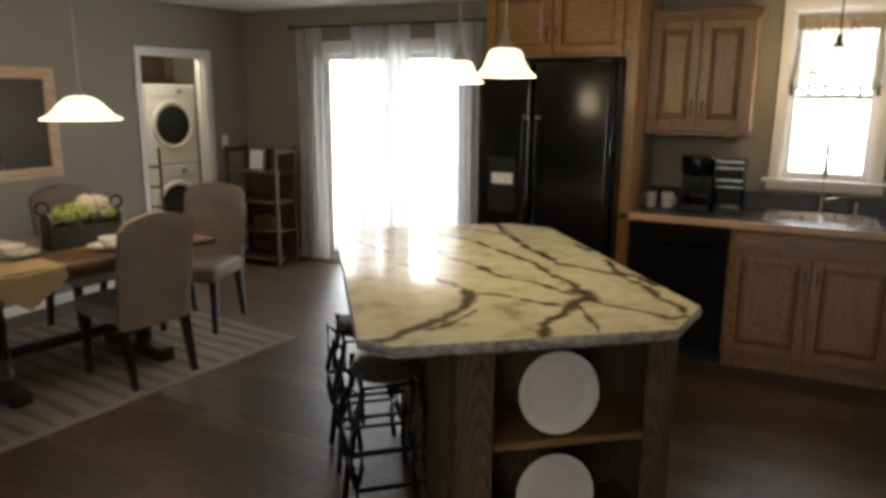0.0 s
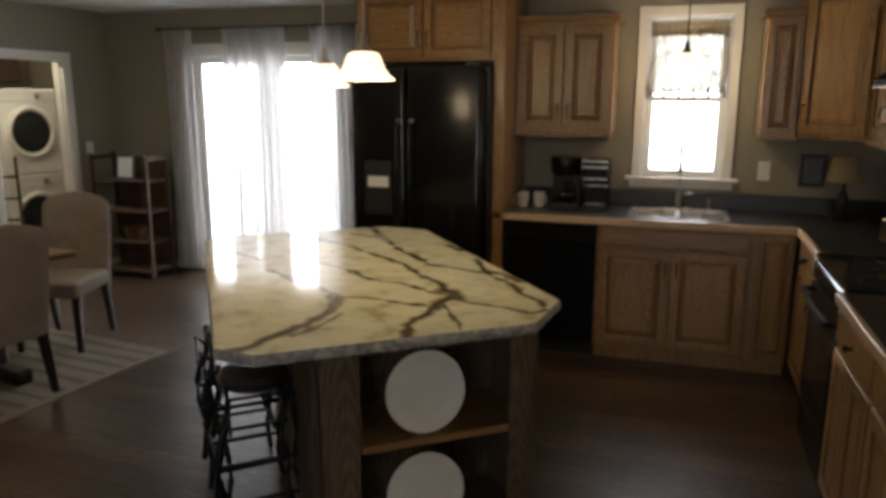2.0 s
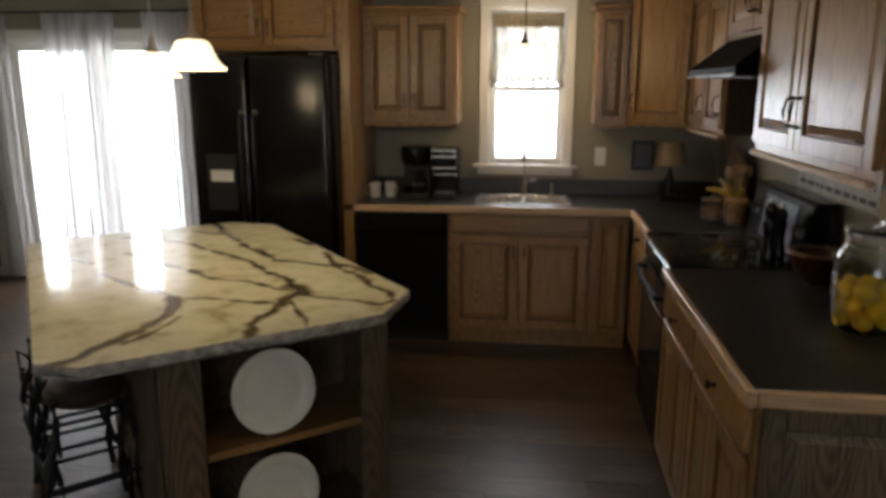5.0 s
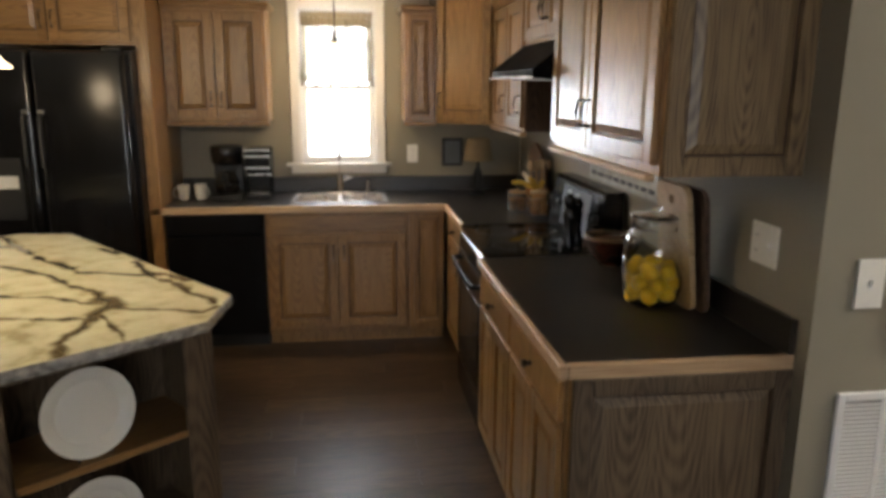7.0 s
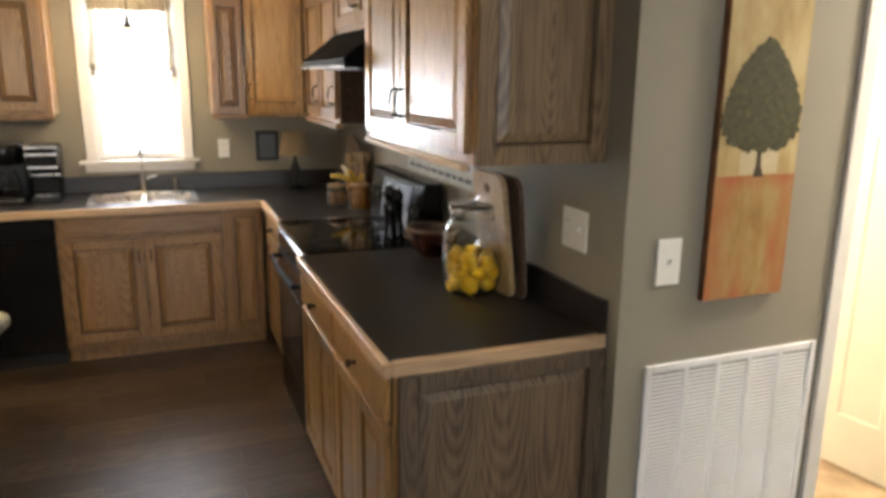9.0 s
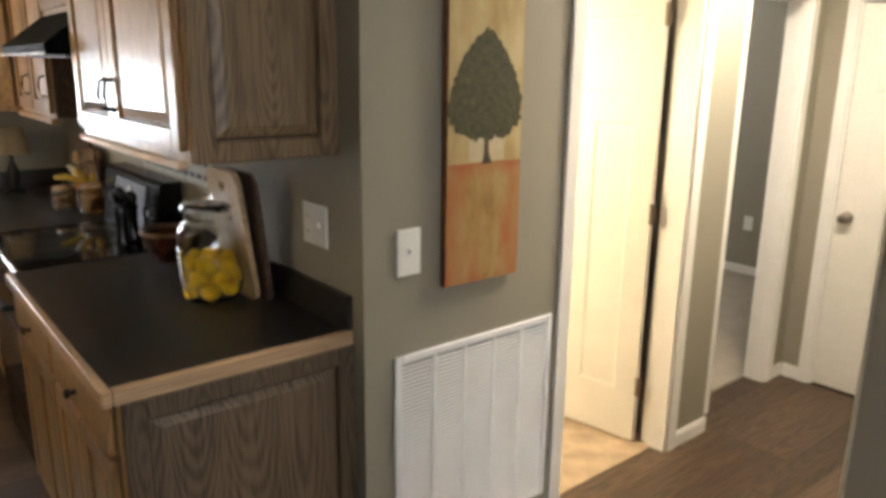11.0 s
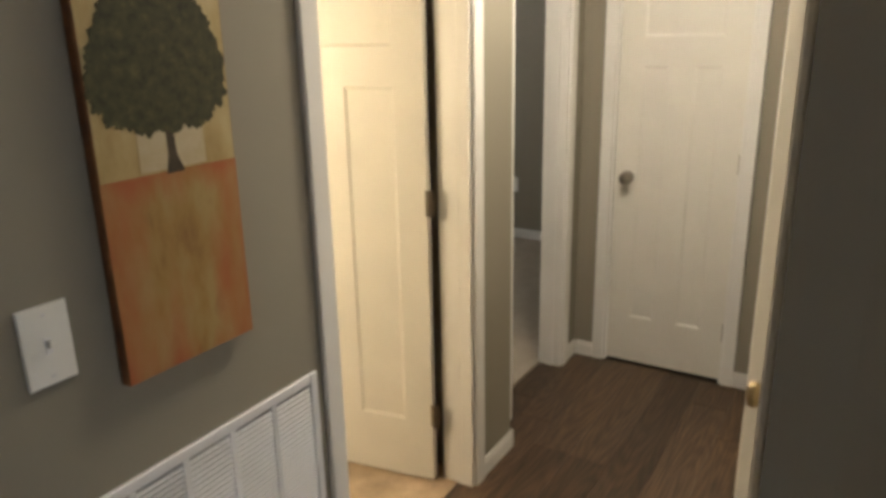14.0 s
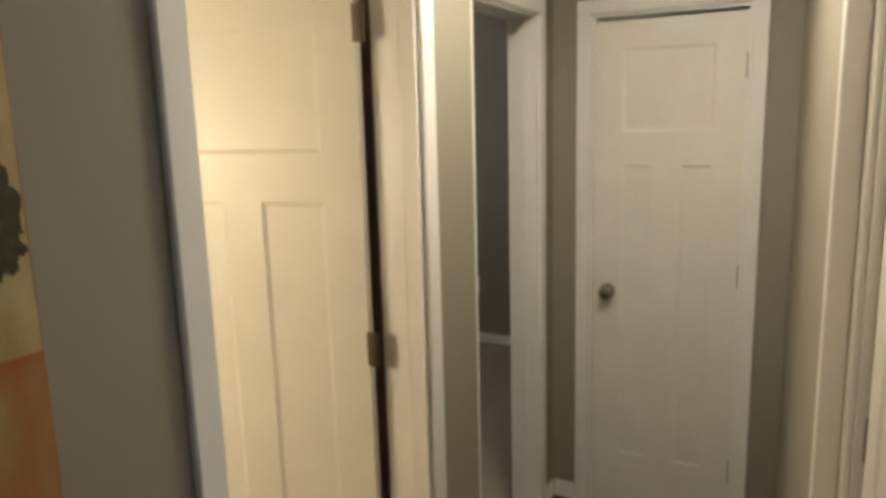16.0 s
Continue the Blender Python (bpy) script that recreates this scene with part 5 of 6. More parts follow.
fl = thing("flowers", -3.69, 2.12, TZ + 0.11, -14, "cream and lime-green hydrangea heads with leaves in the trough", "flowers")
rng = random.Random(5)
for k, (x, y, z, r, m) in enumerate(((0.0, 0.12, 0.10, 0.075, "petal"), (-0.01, -0.02, 0.085, 0.065, "petalgreen"), (0.02, -0.13, 0.08, 0.06, "petalgreen"), (-0.02, 0.05, 0.13, 0.05, "petal"), (0.01, 0.2, 0.06, 0.045, "petalgreen"))):
    bm = bmesh.new()
    for i in range(150):
        th, ph = rng.uniform(0, 6.28), math.acos(rng.uniform(-0.4, 1))
        n_ = Vector((math.sin(ph) * math.cos(th), math.sin(ph) * math.sin(th), math.cos(ph)))
        c0 = n_ * r * rng.uniform(0.85, 1.06)
        q = (n_ + Vector((rng.uniform(-0.5, 0.5), rng.uniform(-0.5, 0.5), rng.uniform(-0.5, 0.5)))).to_track_quat("Z", "Y")
        vs = [bm.verts.new(c0 + q @ Vector((math.cos(a) * 0.013, math.sin(a) * 0.011, 0.003 * math.cos(2 * a)))) for a in (0, 1.2, 2.5, 3.8, 5.1)]
        bm.faces.new(vs)
    part("flower_head", bm, M[m], fl, loc=(x, y * 0.8, z), kind="stuff")
bm = bmesh.new()
for i in range(90):
    a = rng.uniform(0, 6.28)
    base = Vector((rng.uniform(-0.06, 0.06), rng.uniform(-0.18, 0.18), rng.uniform(0.0, 0.08)))
    d = Vector((math.cos(a), math.sin(a), rng.uniform(0.0, 0.7))).normalized()
    s_ = d.cross(Vector((0, 0, 1))).normalized() * 0.014
    l = rng.uniform(0.04, 0.09)
    bm.faces.new([bm.verts.new(p) for p in (base, base + d * l * 0.5 + s_, base + d * l + Vector((0, 0, -0.01)), base + d * l * 0.5 - s_)])
part("leaves", bm, M["leaf"], fl, kind="stuff")

mir = thing("wall_mirror", XL + 0.0015, 2.35, 1.0, 90, "large wall mirror in a wide tan wooden frame", "mirror")
bm = bmesh.new()
W_, H_, F_ = 1.32, 0.82, 0.085
for a, b, c0, e in ((-W_ / 2, -W_ / 2 + F_, 0, H_), (W_ / 2 - F_, W_ / 2, 0, H_), (-W_ / 2 + F_, W_ / 2 - F_, 0, F_), (-W_ / 2 + F_, W_ / 2 - F_, H_ - F_, H_)):
    box(bm, a, -0.03, c0, b, -0.001, e, bevel=0.008, seg=2)
part("frame", bm, M["edge"], mir)
bx("mirror_glass", (-W_ / 2 + F_ - 0.003, -0.014, F_ - 0.003, W_ / 2 - F_ + 0.003, -0.010, H_ - F_ + 0.003), M["mirror"], mir)

sh = thing("corner_shelf", -4.62, 4.80, 0, 0, "dark wooden bookshelf standing by the patio door, nearly empty", "bookshelf")
for x in (-0.33, 0.27):
    for y0, y1, name_ in ((-0.16, -0.125, "front_post"), (0.12, 0.155, "rear_post")):
        bx(name_, (x, y0, 0, x + 0.026, y1, 1.14), M["shelfwood"], sh, bevel=0.003)
    bx("side_rail", (x + 0.003, -0.124, 1.08, x + 0.023, 0.119, 1.12), M["shelfwood"], sh, bevel=0.002)
for z in (0.05, 0.32, 0.60, 0.88):
    bx("shelf_board", (-0.303, -0.15, z, 0.27, 0.155, z + 0.02), M["shelfwood"], sh, bevel=0.002)
bx("back_panel", (-0.308, 0.156, 0.03, 0.269, 0.164, 1.10), M["shelfwood"], sh)
t = thing("picture_frame", -4.66, 4.76, 0.901, 8, "small grey picture frame standing on the bookshelf", "picture frame")
bx("frame", (-0.09, -0.008, 0, 0.09, 0.008, 0.22), M["cushion"], t, bevel=0.003, rot=(-8, 0, 0))
bx("card", (-0.07, -0.0095, 0.02, 0.07, -0.0082, 0.20), M["vent"], t, rot=(-8, 0, 0))
t = thing("wicker_basket", -4.60, 4.80, 0.341, 0, "brown wicker basket on a low shelf", "basket")
bm = bmesh.new()
lathe(bm, [(0.09, 0.0), (0.11, 0.05), (0.12, 0.11), (0.112, 0.115), (0.10, 0.05), (0.08, 0.01)], 20, cap=False)
part("body", bm, M["tablewood"], t, smooth=True)

# laundry room
for nm, z0, lab in (("washing_machine", 0.012, "white front-loading washing machine in the laundry closet"), ("tumble_dryer", 0.872, "white tumble dryer stacked on the washing machine")):
    w = thing(nm, -6.08, 5.08, z0, 82, lab, nm.replace("_", " "))
    bx("cabinet", (-0.31, 0.0, 0.0, 0.31, 0.60, 0.85), M["linerwhite"], w, bevel=0.012, seg=2)
    bm = bmesh.new()
    tube(bm, [(0.235 * math.cos(a), -0.012, 0.42 + 0.235 * math.sin(a)) for a in np.linspace(0, 6.283, 36, endpoint=False)], 0.028, 10, closed=True)
    part("door_ring", bm, M["plastic"], w, smooth=True)
    bm = bmesh.new()
    lathe(bm, [(0.212, 0.0), (0.18, 0.018), (0.10, 0.03), (0.001, 0.034)], 32, cap=False)
    part("porthole_glass", bm, M["darkglass"], w, loc=(0, -0.004, 0.42), rot=(90, 0, 0), smooth=True)
    bx("control_panel", (-0.30, -0.012, 0.72, 0.30, -0.0005, 0.84), M["linerwhite"], w, bevel=0.006)
    bm = bmesh.new()
    lathe(bm, [(0.03, 0.0), (0.028, 0.02), (0.001, 0.022)], 20, cap=False)
    part("dial", bm, M["steel"], w, loc=(0.1, -0.012, 0.78), rot=(90, 0, 0), smooth=True)
# Added dark box in place of the shaded recess over the dryer.
w = thing("laundry_wall_cabinet", -6.5, 5.12, 1.80, 90, "solid dark box standing in for the dim recess above the dryer", "cabinet")
bx("carcass", (-0.30, 0.0, 0.0, 0.30, 0.35, 0.26), M["shelfwood"], w, bevel=0.003)
w = thing("ironing_board", -5.75, 4.45, 0.0, 25, "folded wooden rack leaning inside the laundry doorway", "rack")
for x in (-0.10, 0.10):
    bx("upright", (x - 0.01, -0.01, 0, x + 0.01, 0.01, 1.1), M["tablewood"], w, bevel=0.002)
for z in (0.3, 0.5, 0.7, 0.9):
    bx("rung", (-0.09, -0.008, z, 0.09, 0.008, z + 0.02), M["tablewood"], w)

# ---- island things ----
E1 = Matrix.Translation((-1.0, 1.0, 0)) @ Matrix.Rotation(radians(38.6), 4, "Z")


def on_island(u, v, z, rz=0):
    return E1 @ pose(u, v, z, 0, 0, rz)


for z, lab in ((0.541, "big white china plate leaning on the upper island shelf"), (0.169, "big white china plate leaning on the lower island shelf")):
    t = thing("display_plate", 0, 0, 0, 0, lab, "plate")
    t.matrix_basis = on_island(0.667, 0.13, z)
    bm = bmesh.new()
    lathe(bm, [(0.001, 0.004), (0.085, 0.004), (0.10, 0.007), (0.139, 0.020), (0.141, 0.024), (0.136, 0.025), (0.102, 0.013), (0.097, 0.009), (0.086, 0.009), (0.001, 0.009)], 56, cap=False)
    part("body", bm, M["china"], t, loc=(0, 0.012, 0.141), rot=(82, 0, 0), smooth=True)
    bm = bmesh.new()
    tube(bm, [(-0.05, -0.03, 0.004), (-0.04, 0.03, 0.006), (-0.04, 0.05, 0.10)], 0.004, 6)
    tube(bm, [(0.05, -0.03, 0.004), (0.04, 0.03, 0.006), (0.04, 0.05, 0.10)], 0.004, 6)
    part("stand", bm, M["iron"], t)


def stool(u, v, turn):
    s = thing("bar_stool", 0, 0, 0, 0, "backless bar stool with a dark leather seat and curved iron legs", "bar stool", "stools at the island")
    s.matrix_basis = on_island(u, v, 0.0, turn) @ Matrix.Diagonal((0.72, 0.68, 1.0, 1.0))
    bm = bmesh.new()
    lathe(bm, [(0.001, 0.60), (0.15, 0.60), (0.18, 0.615), (0.185, 0.64), (0.165, 0.662), (0.10, 0.672), (0.001, 0.674)], 32, cap=False)
    part("seat", bm, M["leather"], s, smooth=True)
    k = 0.185
    for sx in (-1, 1):
        for sy in (-1, 1):
            bm = bmesh.new()
            outer = [(0.86, 0.655), (0.84, 0.58), (0.90, 0.52), (1.12, 0.45), (1.22, 0.38), (1.20, 0.30), (1.08, 0.22), (1.04, 0.14), (1.10, 0.06), (1.16, 0.0)]
            tube(bm, [(sx * k * a, sy * k * a, z) for a, z in outer], 0.018, 8)
            inner = [(0.84, 0.56), (0.92, 0.50), (0.98, 0.44), (0.90, 0.36), (0.88, 0.29), (1.00, 0.22)]
            tube(bm, [(sx * k * a, sy * k * a, z) for a, z in inner], 0.014, 8)
            part("leg", bm, M["iron"], s, smooth=True)
            bm = bmesh.new()
            x0, y0 = sx * k * 0.86, sy * k * 0.86
            tube(bm, [(x0, y0, 0.56), (x0 + sx * 0.065, y0, 0.61), (x0 + sx * 0.065, y0, 0.48), (x0, y0, 0.545)], 0.010, 6)
            tube(bm, [(x0, y0, 0.56), (x0, y0 + sy * 0.065, 0.61), (x0, y0 + sy * 0.065, 0.48), (x0, y0, 0.545)], 0.010, 6)
            part("corner_bracket", bm, M["iron"], s)
    for z, a in ((0.36, 1.20), (0.20, 1.05)):
        for i in range(4):
            c0, c1 = ((-1, -1), (1, -1), (1, 1), (-1, 1))[i], ((1, -1), (1, 1), (-1, 1), (-1, -1))[i]
            bm = bmesh.new()
            tube(bm, [(c0[0] * k * a, c0[1] * k * a, z), (c1[0] * k * a, c1[1] * k * a, z)], 0.009, 6)
            part("stretcher", bm, M["iron"], s)
    for i in range(4):
        c0, c1 = ((-1, -1), (1, -1), (1, 1), (-1, 1))[i], ((1, -1), (1, 1), (-1, 1), (-1, -1))[i]
        bm = bmesh.new()
        tube(bm, [(c0[0] * k * 0.85, c0[1] * k * 0.85, 0.594), (c1[0] * k * 0.85, c1[1] * k * 0.85, 0.594)], 0.007, 6)
        part("seat_rail", bm, M["iron"], s)
    return s


stool(0.150, 0.60, 4)
stool(0.125, 1.12, 3)

# ---- on the worktops ----
CT = 0.9255
snk = thing("kitchen_sink", 0.20, 4.215, CT, 0, "stainless steel double sink set into the worktop", "sink")
bm = bmesh.new()
for b in ((-0.31, -0.215, -0.285, 0.215), (0.285, -0.215, 0.31, 0.215), (-0.285, -0.215, 0.285, -0.19), (-0.285, 0.12, 0.285, 0.215), (-0.012, -0.19, 0.012, 0.12)):
    box(bm, b[0], b[1], 0.0, b[2], b[3], 0.006, bevel=0.002)
part("rim", bm, M["steel"], snk)
for a, b in ((-0.285, -0.012), (0.012, 0.285)):
    bm = bmesh.new()
    for c0 in ((a, -0.19, -0.16, b, 0.12, -0.155), (a, -0.192, -0.155, b, -0.188, 0.0), (a, 0.118, -0.155, b, 0.122, 0.0), (a, -0.19, -0.155, a + 0.003, 0.12, 0.0), (b - 0.003, -0.19, -0.155, b, 0.12, 0.0)):
        box(bm, *c0)
    part("bowl", bm, M["steel"], snk)
fa = thing("faucet", 0.20, 4.375, CT + 0.006, 0, "brushed nickel pull-down kitchen faucet", "faucet")
bm = bmesh.new()
box(bm, -0.10, -0.03, 0, 0.10, 0.03, 0.008, bevel=0.003)
part("base_plate", bm, M["nickel"], fa)
bm = bmesh.new()
arc = [(0, -0.075 + 0.075 * math.cos(a), 0.37 + 0.075 * math.sin(a)) for a in np.linspace(0, math.pi, 11)]
tube(bm, [(0, 0, 0.006), (0, 0, 0.37)] + arc[1:] + [(0, -0.15, 0.335)], 0.0135, 12)
tube(bm, [(0, -0.15, 0.34), (0, -0.15, 0.25)], [0.014, 0.017], 12)
tube(bm, [(0, 0, 0.0), (0, 0, 0.13)], 0.018, 14)
part("spout", bm, M["nickel"], fa, smooth=True)
bm = bmesh.new()
tube(bm, [(0.015, 0, 0.085), (0.05, 0, 0.10), (0.085, 0, 0.105)], 0.007, 8)
part("lever", bm, M["nickel"], fa, smooth=True)
so = thing("soap_dispenser", 0.39, 4.375, CT + 0.006, 0, "small brushed nickel soap pump by the sink", "soap dispenser")
bm = bmesh.new()
lathe(bm, [(0.018, 0), (0.018, 0.01), (0.010, 0.015), (0.009, 0.06), (0.012, 0.075), (0.003, 0.085)], 14)
part("body", bm, M["nickel"], so, smooth=True)


def mug(x, y, rz):
    m_ = thing("mug", x, y, CT, rz, "white ceramic mug on the worktop", "mug", "mugs on the worktop")
    bm = bmesh.new()
    lathe(bm, [(0.001, 0.003), (0.030, 0.002), (0.036, 0.012), (0.040, 0.10), (0.038, 0.102), (0.035, 0.098), (0.031, 0.015), (0.001, 0.01)], 24, cap=False)
    part("body", bm, M["china"], m_, smooth=True)
    bm = bmesh.new()
    tube(bm, [(0.038 + 0.028 * math.sin(a), 0, 0.052 + 0.032 * math.cos(a)) for a in np.linspace(0, math.pi, 9)], 0.0055, 8)
    part("handle", bm, M["china"], m_, smooth=True)


mug(-0.80, 4.17, 200)
mug(-0.70, 4.20, -30)
cm = thing("coffee_maker", -0.53, 4.26, CT, 0, "black drip coffee maker with a glass pot", "coffee maker")
bx("base", (-0.10, -0.13, 0, 0.10, 0.13, 0.035), M["blackmatte"], cm, bevel=0.012, seg=2)
bx("tower", (-0.095, 0.03, 0.034, 0.095, 0.13, 0.25), M["blackmatte"], cm, bevel=0.012, seg=2)
bm = bmesh.new()
lathe(bm, [(0.085, 0.22), (0.10, 0.24), (0.105, 0.33), (0.098, 0.345), (0.02, 0.35)], 28)
part("brew_head", bm, M["black"], cm, loc=(0, -0.01, 0), smooth=True)
bm = bmesh.new()
lathe(bm, [(0.06, 0.037), (0.078, 0.06), (0.080, 0.11), (0.055, 0.165), (0.058, 0.18), (0.052, 0.178), (0.05, 0.165), (0.074, 0.11), (0.072, 0.062), (0.055, 0.042)], 28, cap=False)
part("glass_pot", bm, M["jarglass"], cm, loc=(0, -0.045, 0), smooth=True)
bm = bmesh.new()
lathe(bm, [(0.001, 0.045), (0.068, 0.045), (0.074, 0.062), (0.076, 0.09), (0.001, 0.091)], 24, cap=False)
part("coffee", bm, M["legs"], cm, loc=(0, -0.045, 0), smooth=True)
bm = bmesh.new()
tube(bm, [(0.0, -0.10, 0.165), (0, -0.135, 0.16), (0, -0.145, 0.12), (0, -0.12, 0.07)], 0.009, 8)
part("pot_handle", bm, M["blackmatte"], cm, smooth=True)
cm = thing("pod_brewer", -0.33, 4.28, CT, 0, "black and chrome single-cup brewer", "coffee maker")
bx("body", (-0.085, -0.02, 0, 0.085, 0.14, 0.33), M["black"], cm, bevel=0.02, seg=3)
bx("head", (-0.08, -0.13, 0.20, 0.08, -0.021, 0.335), M["black"], cm, bevel=0.02, seg=3)
bx("drip_tray", (-0.075, -0.13, 0, 0.075, -0.021, 0.035), M["blackmatte"], cm, bevel=0.006)
for z in (0.315, 0.275, 0.20, 0.145):
    bx("chrome_band", (-0.082, -0.134 if z > 0.19 else -0.024, z, 0.082, -0.1305 if z > 0.19 else -0.0205, z + 0.014), M["steel"], cm, bevel=0.002)
bx("tray_grid", (-0.06, -0.12, 0.0355, 0.06, -0.03, 0.039), M["steel"], cm)

lp = thing("counter_lamp", 1.15, 4.28, CT, 0, "small table lamp with a tan shade and black base", "table lamp")
bm = bmesh.new()
lathe(bm, [(0.055, 0), (0.055, 0.012), (0.02, 0.03), (0.03, 0.08), (0.035, 0.13), (0.012, 0.19), (0.008, 0.27)], 20)
part("base", bm, M["blackmatte"], lp, smooth=True)
bm = bmesh.new()
lathe(bm, [(0.105, 0.235), (0.075, 0.385), (0.073, 0.385), (0.103, 0.237)], 32, cap=False)
part("shade", bm, M["runner"], lp, smooth=True)
dk = thing("wall_plaque", 1.00, YN - 0.001, 1.10, 0, "small dark framed plaque hanging on the wall", "picture")
bx("frame", (-0.075, -0.018, 0, 0.075, -0.001, 0.20), M["blackmatte"], dk, bevel=0.004)
bx("face", (-0.055, -0.020, 0.02, 0.055, -0.0185, 0.18), M["cushion"], dk)

kb = thing("round_cutting_board", 1.455, 3.76, CT, 0, "round wooden board leaning on the wall in the corner", "cutting board")
bm = bmesh.new()
lathe(bm, [(0.001, -0.009), (0.195, -0.009), (0.20, 0), (0.195, 0.009), (0.001, 0.009)], 40, cap=False)
part("board", bm, M["tablewood"], kb, loc=(-0.012, 0, 0.199), rot=(0, 82, 0), smooth=True)
def canister(x, y, r, h):
    c_ = thing("fruit_canister", x, y, CT, 0, "squat glass canister filled with dried orange slices, wooden lid", "jar", "canisters of dried fruit")
    bm = bmesh.new()
    lathe(bm, [(0.001, 0.002), (r - 0.005, 0.002), (r, 0.01), (r, h - 0.02), (r - 0.012, h - 0.006), (r - 0.012, h), (r - 0.016, h), (r - 0.016, h - 0.008), (r - 0.004, h - 0.022), (r - 0.004, 0.012), (0.001, 0.008)], 28, cap=False)
    part("glass", bm, M["jarglass"], c_, smooth=True)
    rng_ = random.Random(int(x * 1000))
    z = 0.012
    while z < h - 0.035:
        bm = bmesh.new()
        q = r * 0.80
        lathe(bm, [(0.001, 0), (q - 0.004, 0), (q, 0.004), (q - 0.004, 0.009), (0.001, 0.009)], 16, cap=False)
        part("orange_slice", bm, M["amber"], c_, loc=(rng_.uniform(-0.004, 0.004), rng_.uniform(-0.004, 0.004), z), rot=(rng_.uniform(-4, 4), rng_.uniform(-4, 4), 0))
        z += 0.013
    bm = bmesh.new()
    lathe(bm, [(r - 0.008, h + 0.001), (r - 0.004, h + 0.006), (r - 0.008, h + 0.014), (0.012, h + 0.018), (0.010, h + 0.03), (0.002, h + 0.032)], 22)
    part("lid", bm, M["boardwood"], c_, smooth=True)


canister(1.27, 3.60, 0.058, 0.105)
canister(1.37, 3.45, 0.064, 0.125)
bk = thing("utensil_basket", 1.40, 3.60, CT, 0, "round brown basket holding yellow rolled cloths and wooden spoons", "basket")
bm = bmesh.new()
lathe(bm, [(0.055, 0.0), (0.065, 0.03), (0.072, 0.13), (0.078, 0.14), (0.066, 0.132), (0.056, 0.03), (0.04, 0.01)], 24, cap=False)
part("body", bm, M["amber"], bk, smooth=True)
for i, (a, l, lift) in enumerate(((200, 0.19, 0.02), (235, 0.15, 0.05), (265, 0.17, 0.03), (180, 0.10, 0.07))):
    c0, s0 = math.cos(radians(a)), math.sin(radians(a))
    bm = bmesh.new()
    tube(bm, [(0.03 * c0, 0.03 * s0, 0.05), (0.06 * c0, 0.06 * s0, 0.15), (l * 0.7 * c0, l * 0.7 * s0, 0.165 + lift * 0.5), (l * c0, l * s0, 0.16 + lift)], [0.012, 0.018, 0.017, 0.010], 10)
    part("rolled_napkin", bm, M["yellowcloth"] if i < 3 else M["petal"], bk, smooth=True)
for i in range(4):
    bm = bmesh.new()
    x, y = 0.02 * (i - 1.5), -0.01
    tube(bm, [(x, y, 0.02), (x * 2, y + 0.02 * i - 0.03, 0.24)], 0.006, 8)
    lathe(bm, [(0.004, 0.235), (0.022, 0.25), (0.026, 0.28), (0.016, 0.305), (0.002, 0.31)], 12, x * 2, y + 0.02 * i - 0.03)
    part("wooden_spoon", bm, M["boardwood"], bk, smooth=True)
for mx, my, mh in ((1.25, 2.50, 0.27), (1.31, 2.56, 0.24)):
    kt = thing("pepper_mill", mx, my, 0.9285, 0, "slim glossy black mill with a steel tip standing on the stove", "pepper mill", "mills on the stove")
    bm = bmesh.new()
    lathe(bm, [(0.030, 0.0), (0.032, 0.01), (0.030, 0.04), (0.021, 0.09), (0.024, 0.14), (0.029, 0.17), (0.018, mh - 0.075), (0.026, mh - 0.05), (0.027, mh - 0.03), (0.012, mh - 0.008)], 24)
    part("body", bm, M["fridgeblack"], kt, smooth=True)
    bm = bmesh.new()
    lathe(bm, [(0.006, mh - 0.0075), (0.010, mh - 0.001), (0.008, mh + 0.009), (0.002, mh + 0.012)], 14)
    part("tip", bm, M["steel"], kt, smooth=True)
bw = thing("wooden_bowl", 1.355, 2.23, CT, 0, "deep dark reddish wooden bowl with a worn rim beside the stove", "bowl")
bm = bmesh.new()
lathe(bm, [(0.001, 0.0), (0.05, 0.0), (0.055, 0.012), (0.085, 0.045), (0.108, 0.09), (0.112, 0.113), (0.104, 0.113), (0.098, 0.09), (0.075, 0.05), (0.04, 0.02), (0.001, 0.016)], 36, cap=False)
part("body", bm, M["redwood"], bw, smooth=True)
bm = bmesh.new()
lathe(bm, [(0.104, 0.1135), (0.1135, 0.1135), (0.114, 0.124), (0.109, 0.128), (0.103, 0.124)], 36, cap=False)
part("rim", bm, M["tablewood"], bw, smooth=True)

jr = thing("lemon_jar", 1.30, 1.68, CT, 0, "large clear glass beverage jar half full of lemons", "jar")
bm = bmesh.new()
outer = [(0.001, 0.0), (0.075, 0.0), (0.088, 0.012), (0.104, 0.07), (0.107, 0.16), (0.104, 0.215), (0.092, 0.248), (0.079, 0.264), (0.078, 0.290), (0.082, 0.296)]
inner = [(0.075, 0.296), (0.073, 0.264), (0.087, 0.246), (0.099, 0.213), (0.102, 0.16), (0.099, 0.07), (0.084, 0.016), (0.072, 0.007), (0.001, 0.007)]
lathe(bm, outer + inner, 48, cap=False)
part("glass_body", bm, M["jarglass"], jr, smooth=True)
bm = bmesh.new()
lathe(bm, [(0.001, 0.298), (0.084, 0.298), (0.087, 0.304), (0.083, 0.316), (0.03, 0.322), (0.014, 0.326), (0.016, 0.342), (0.001, 0.346)], 40, cap=False)
part("glass_lid", bm, M["jarglass"], jr, smooth=True)
bm = bmesh.new()
tube(bm, [(0.0, 0.082, 0.27), (0.0, 0.105, 0.268), (0, 0.122, 0.235), (0, 0.112, 0.19)], 0.007, 8)
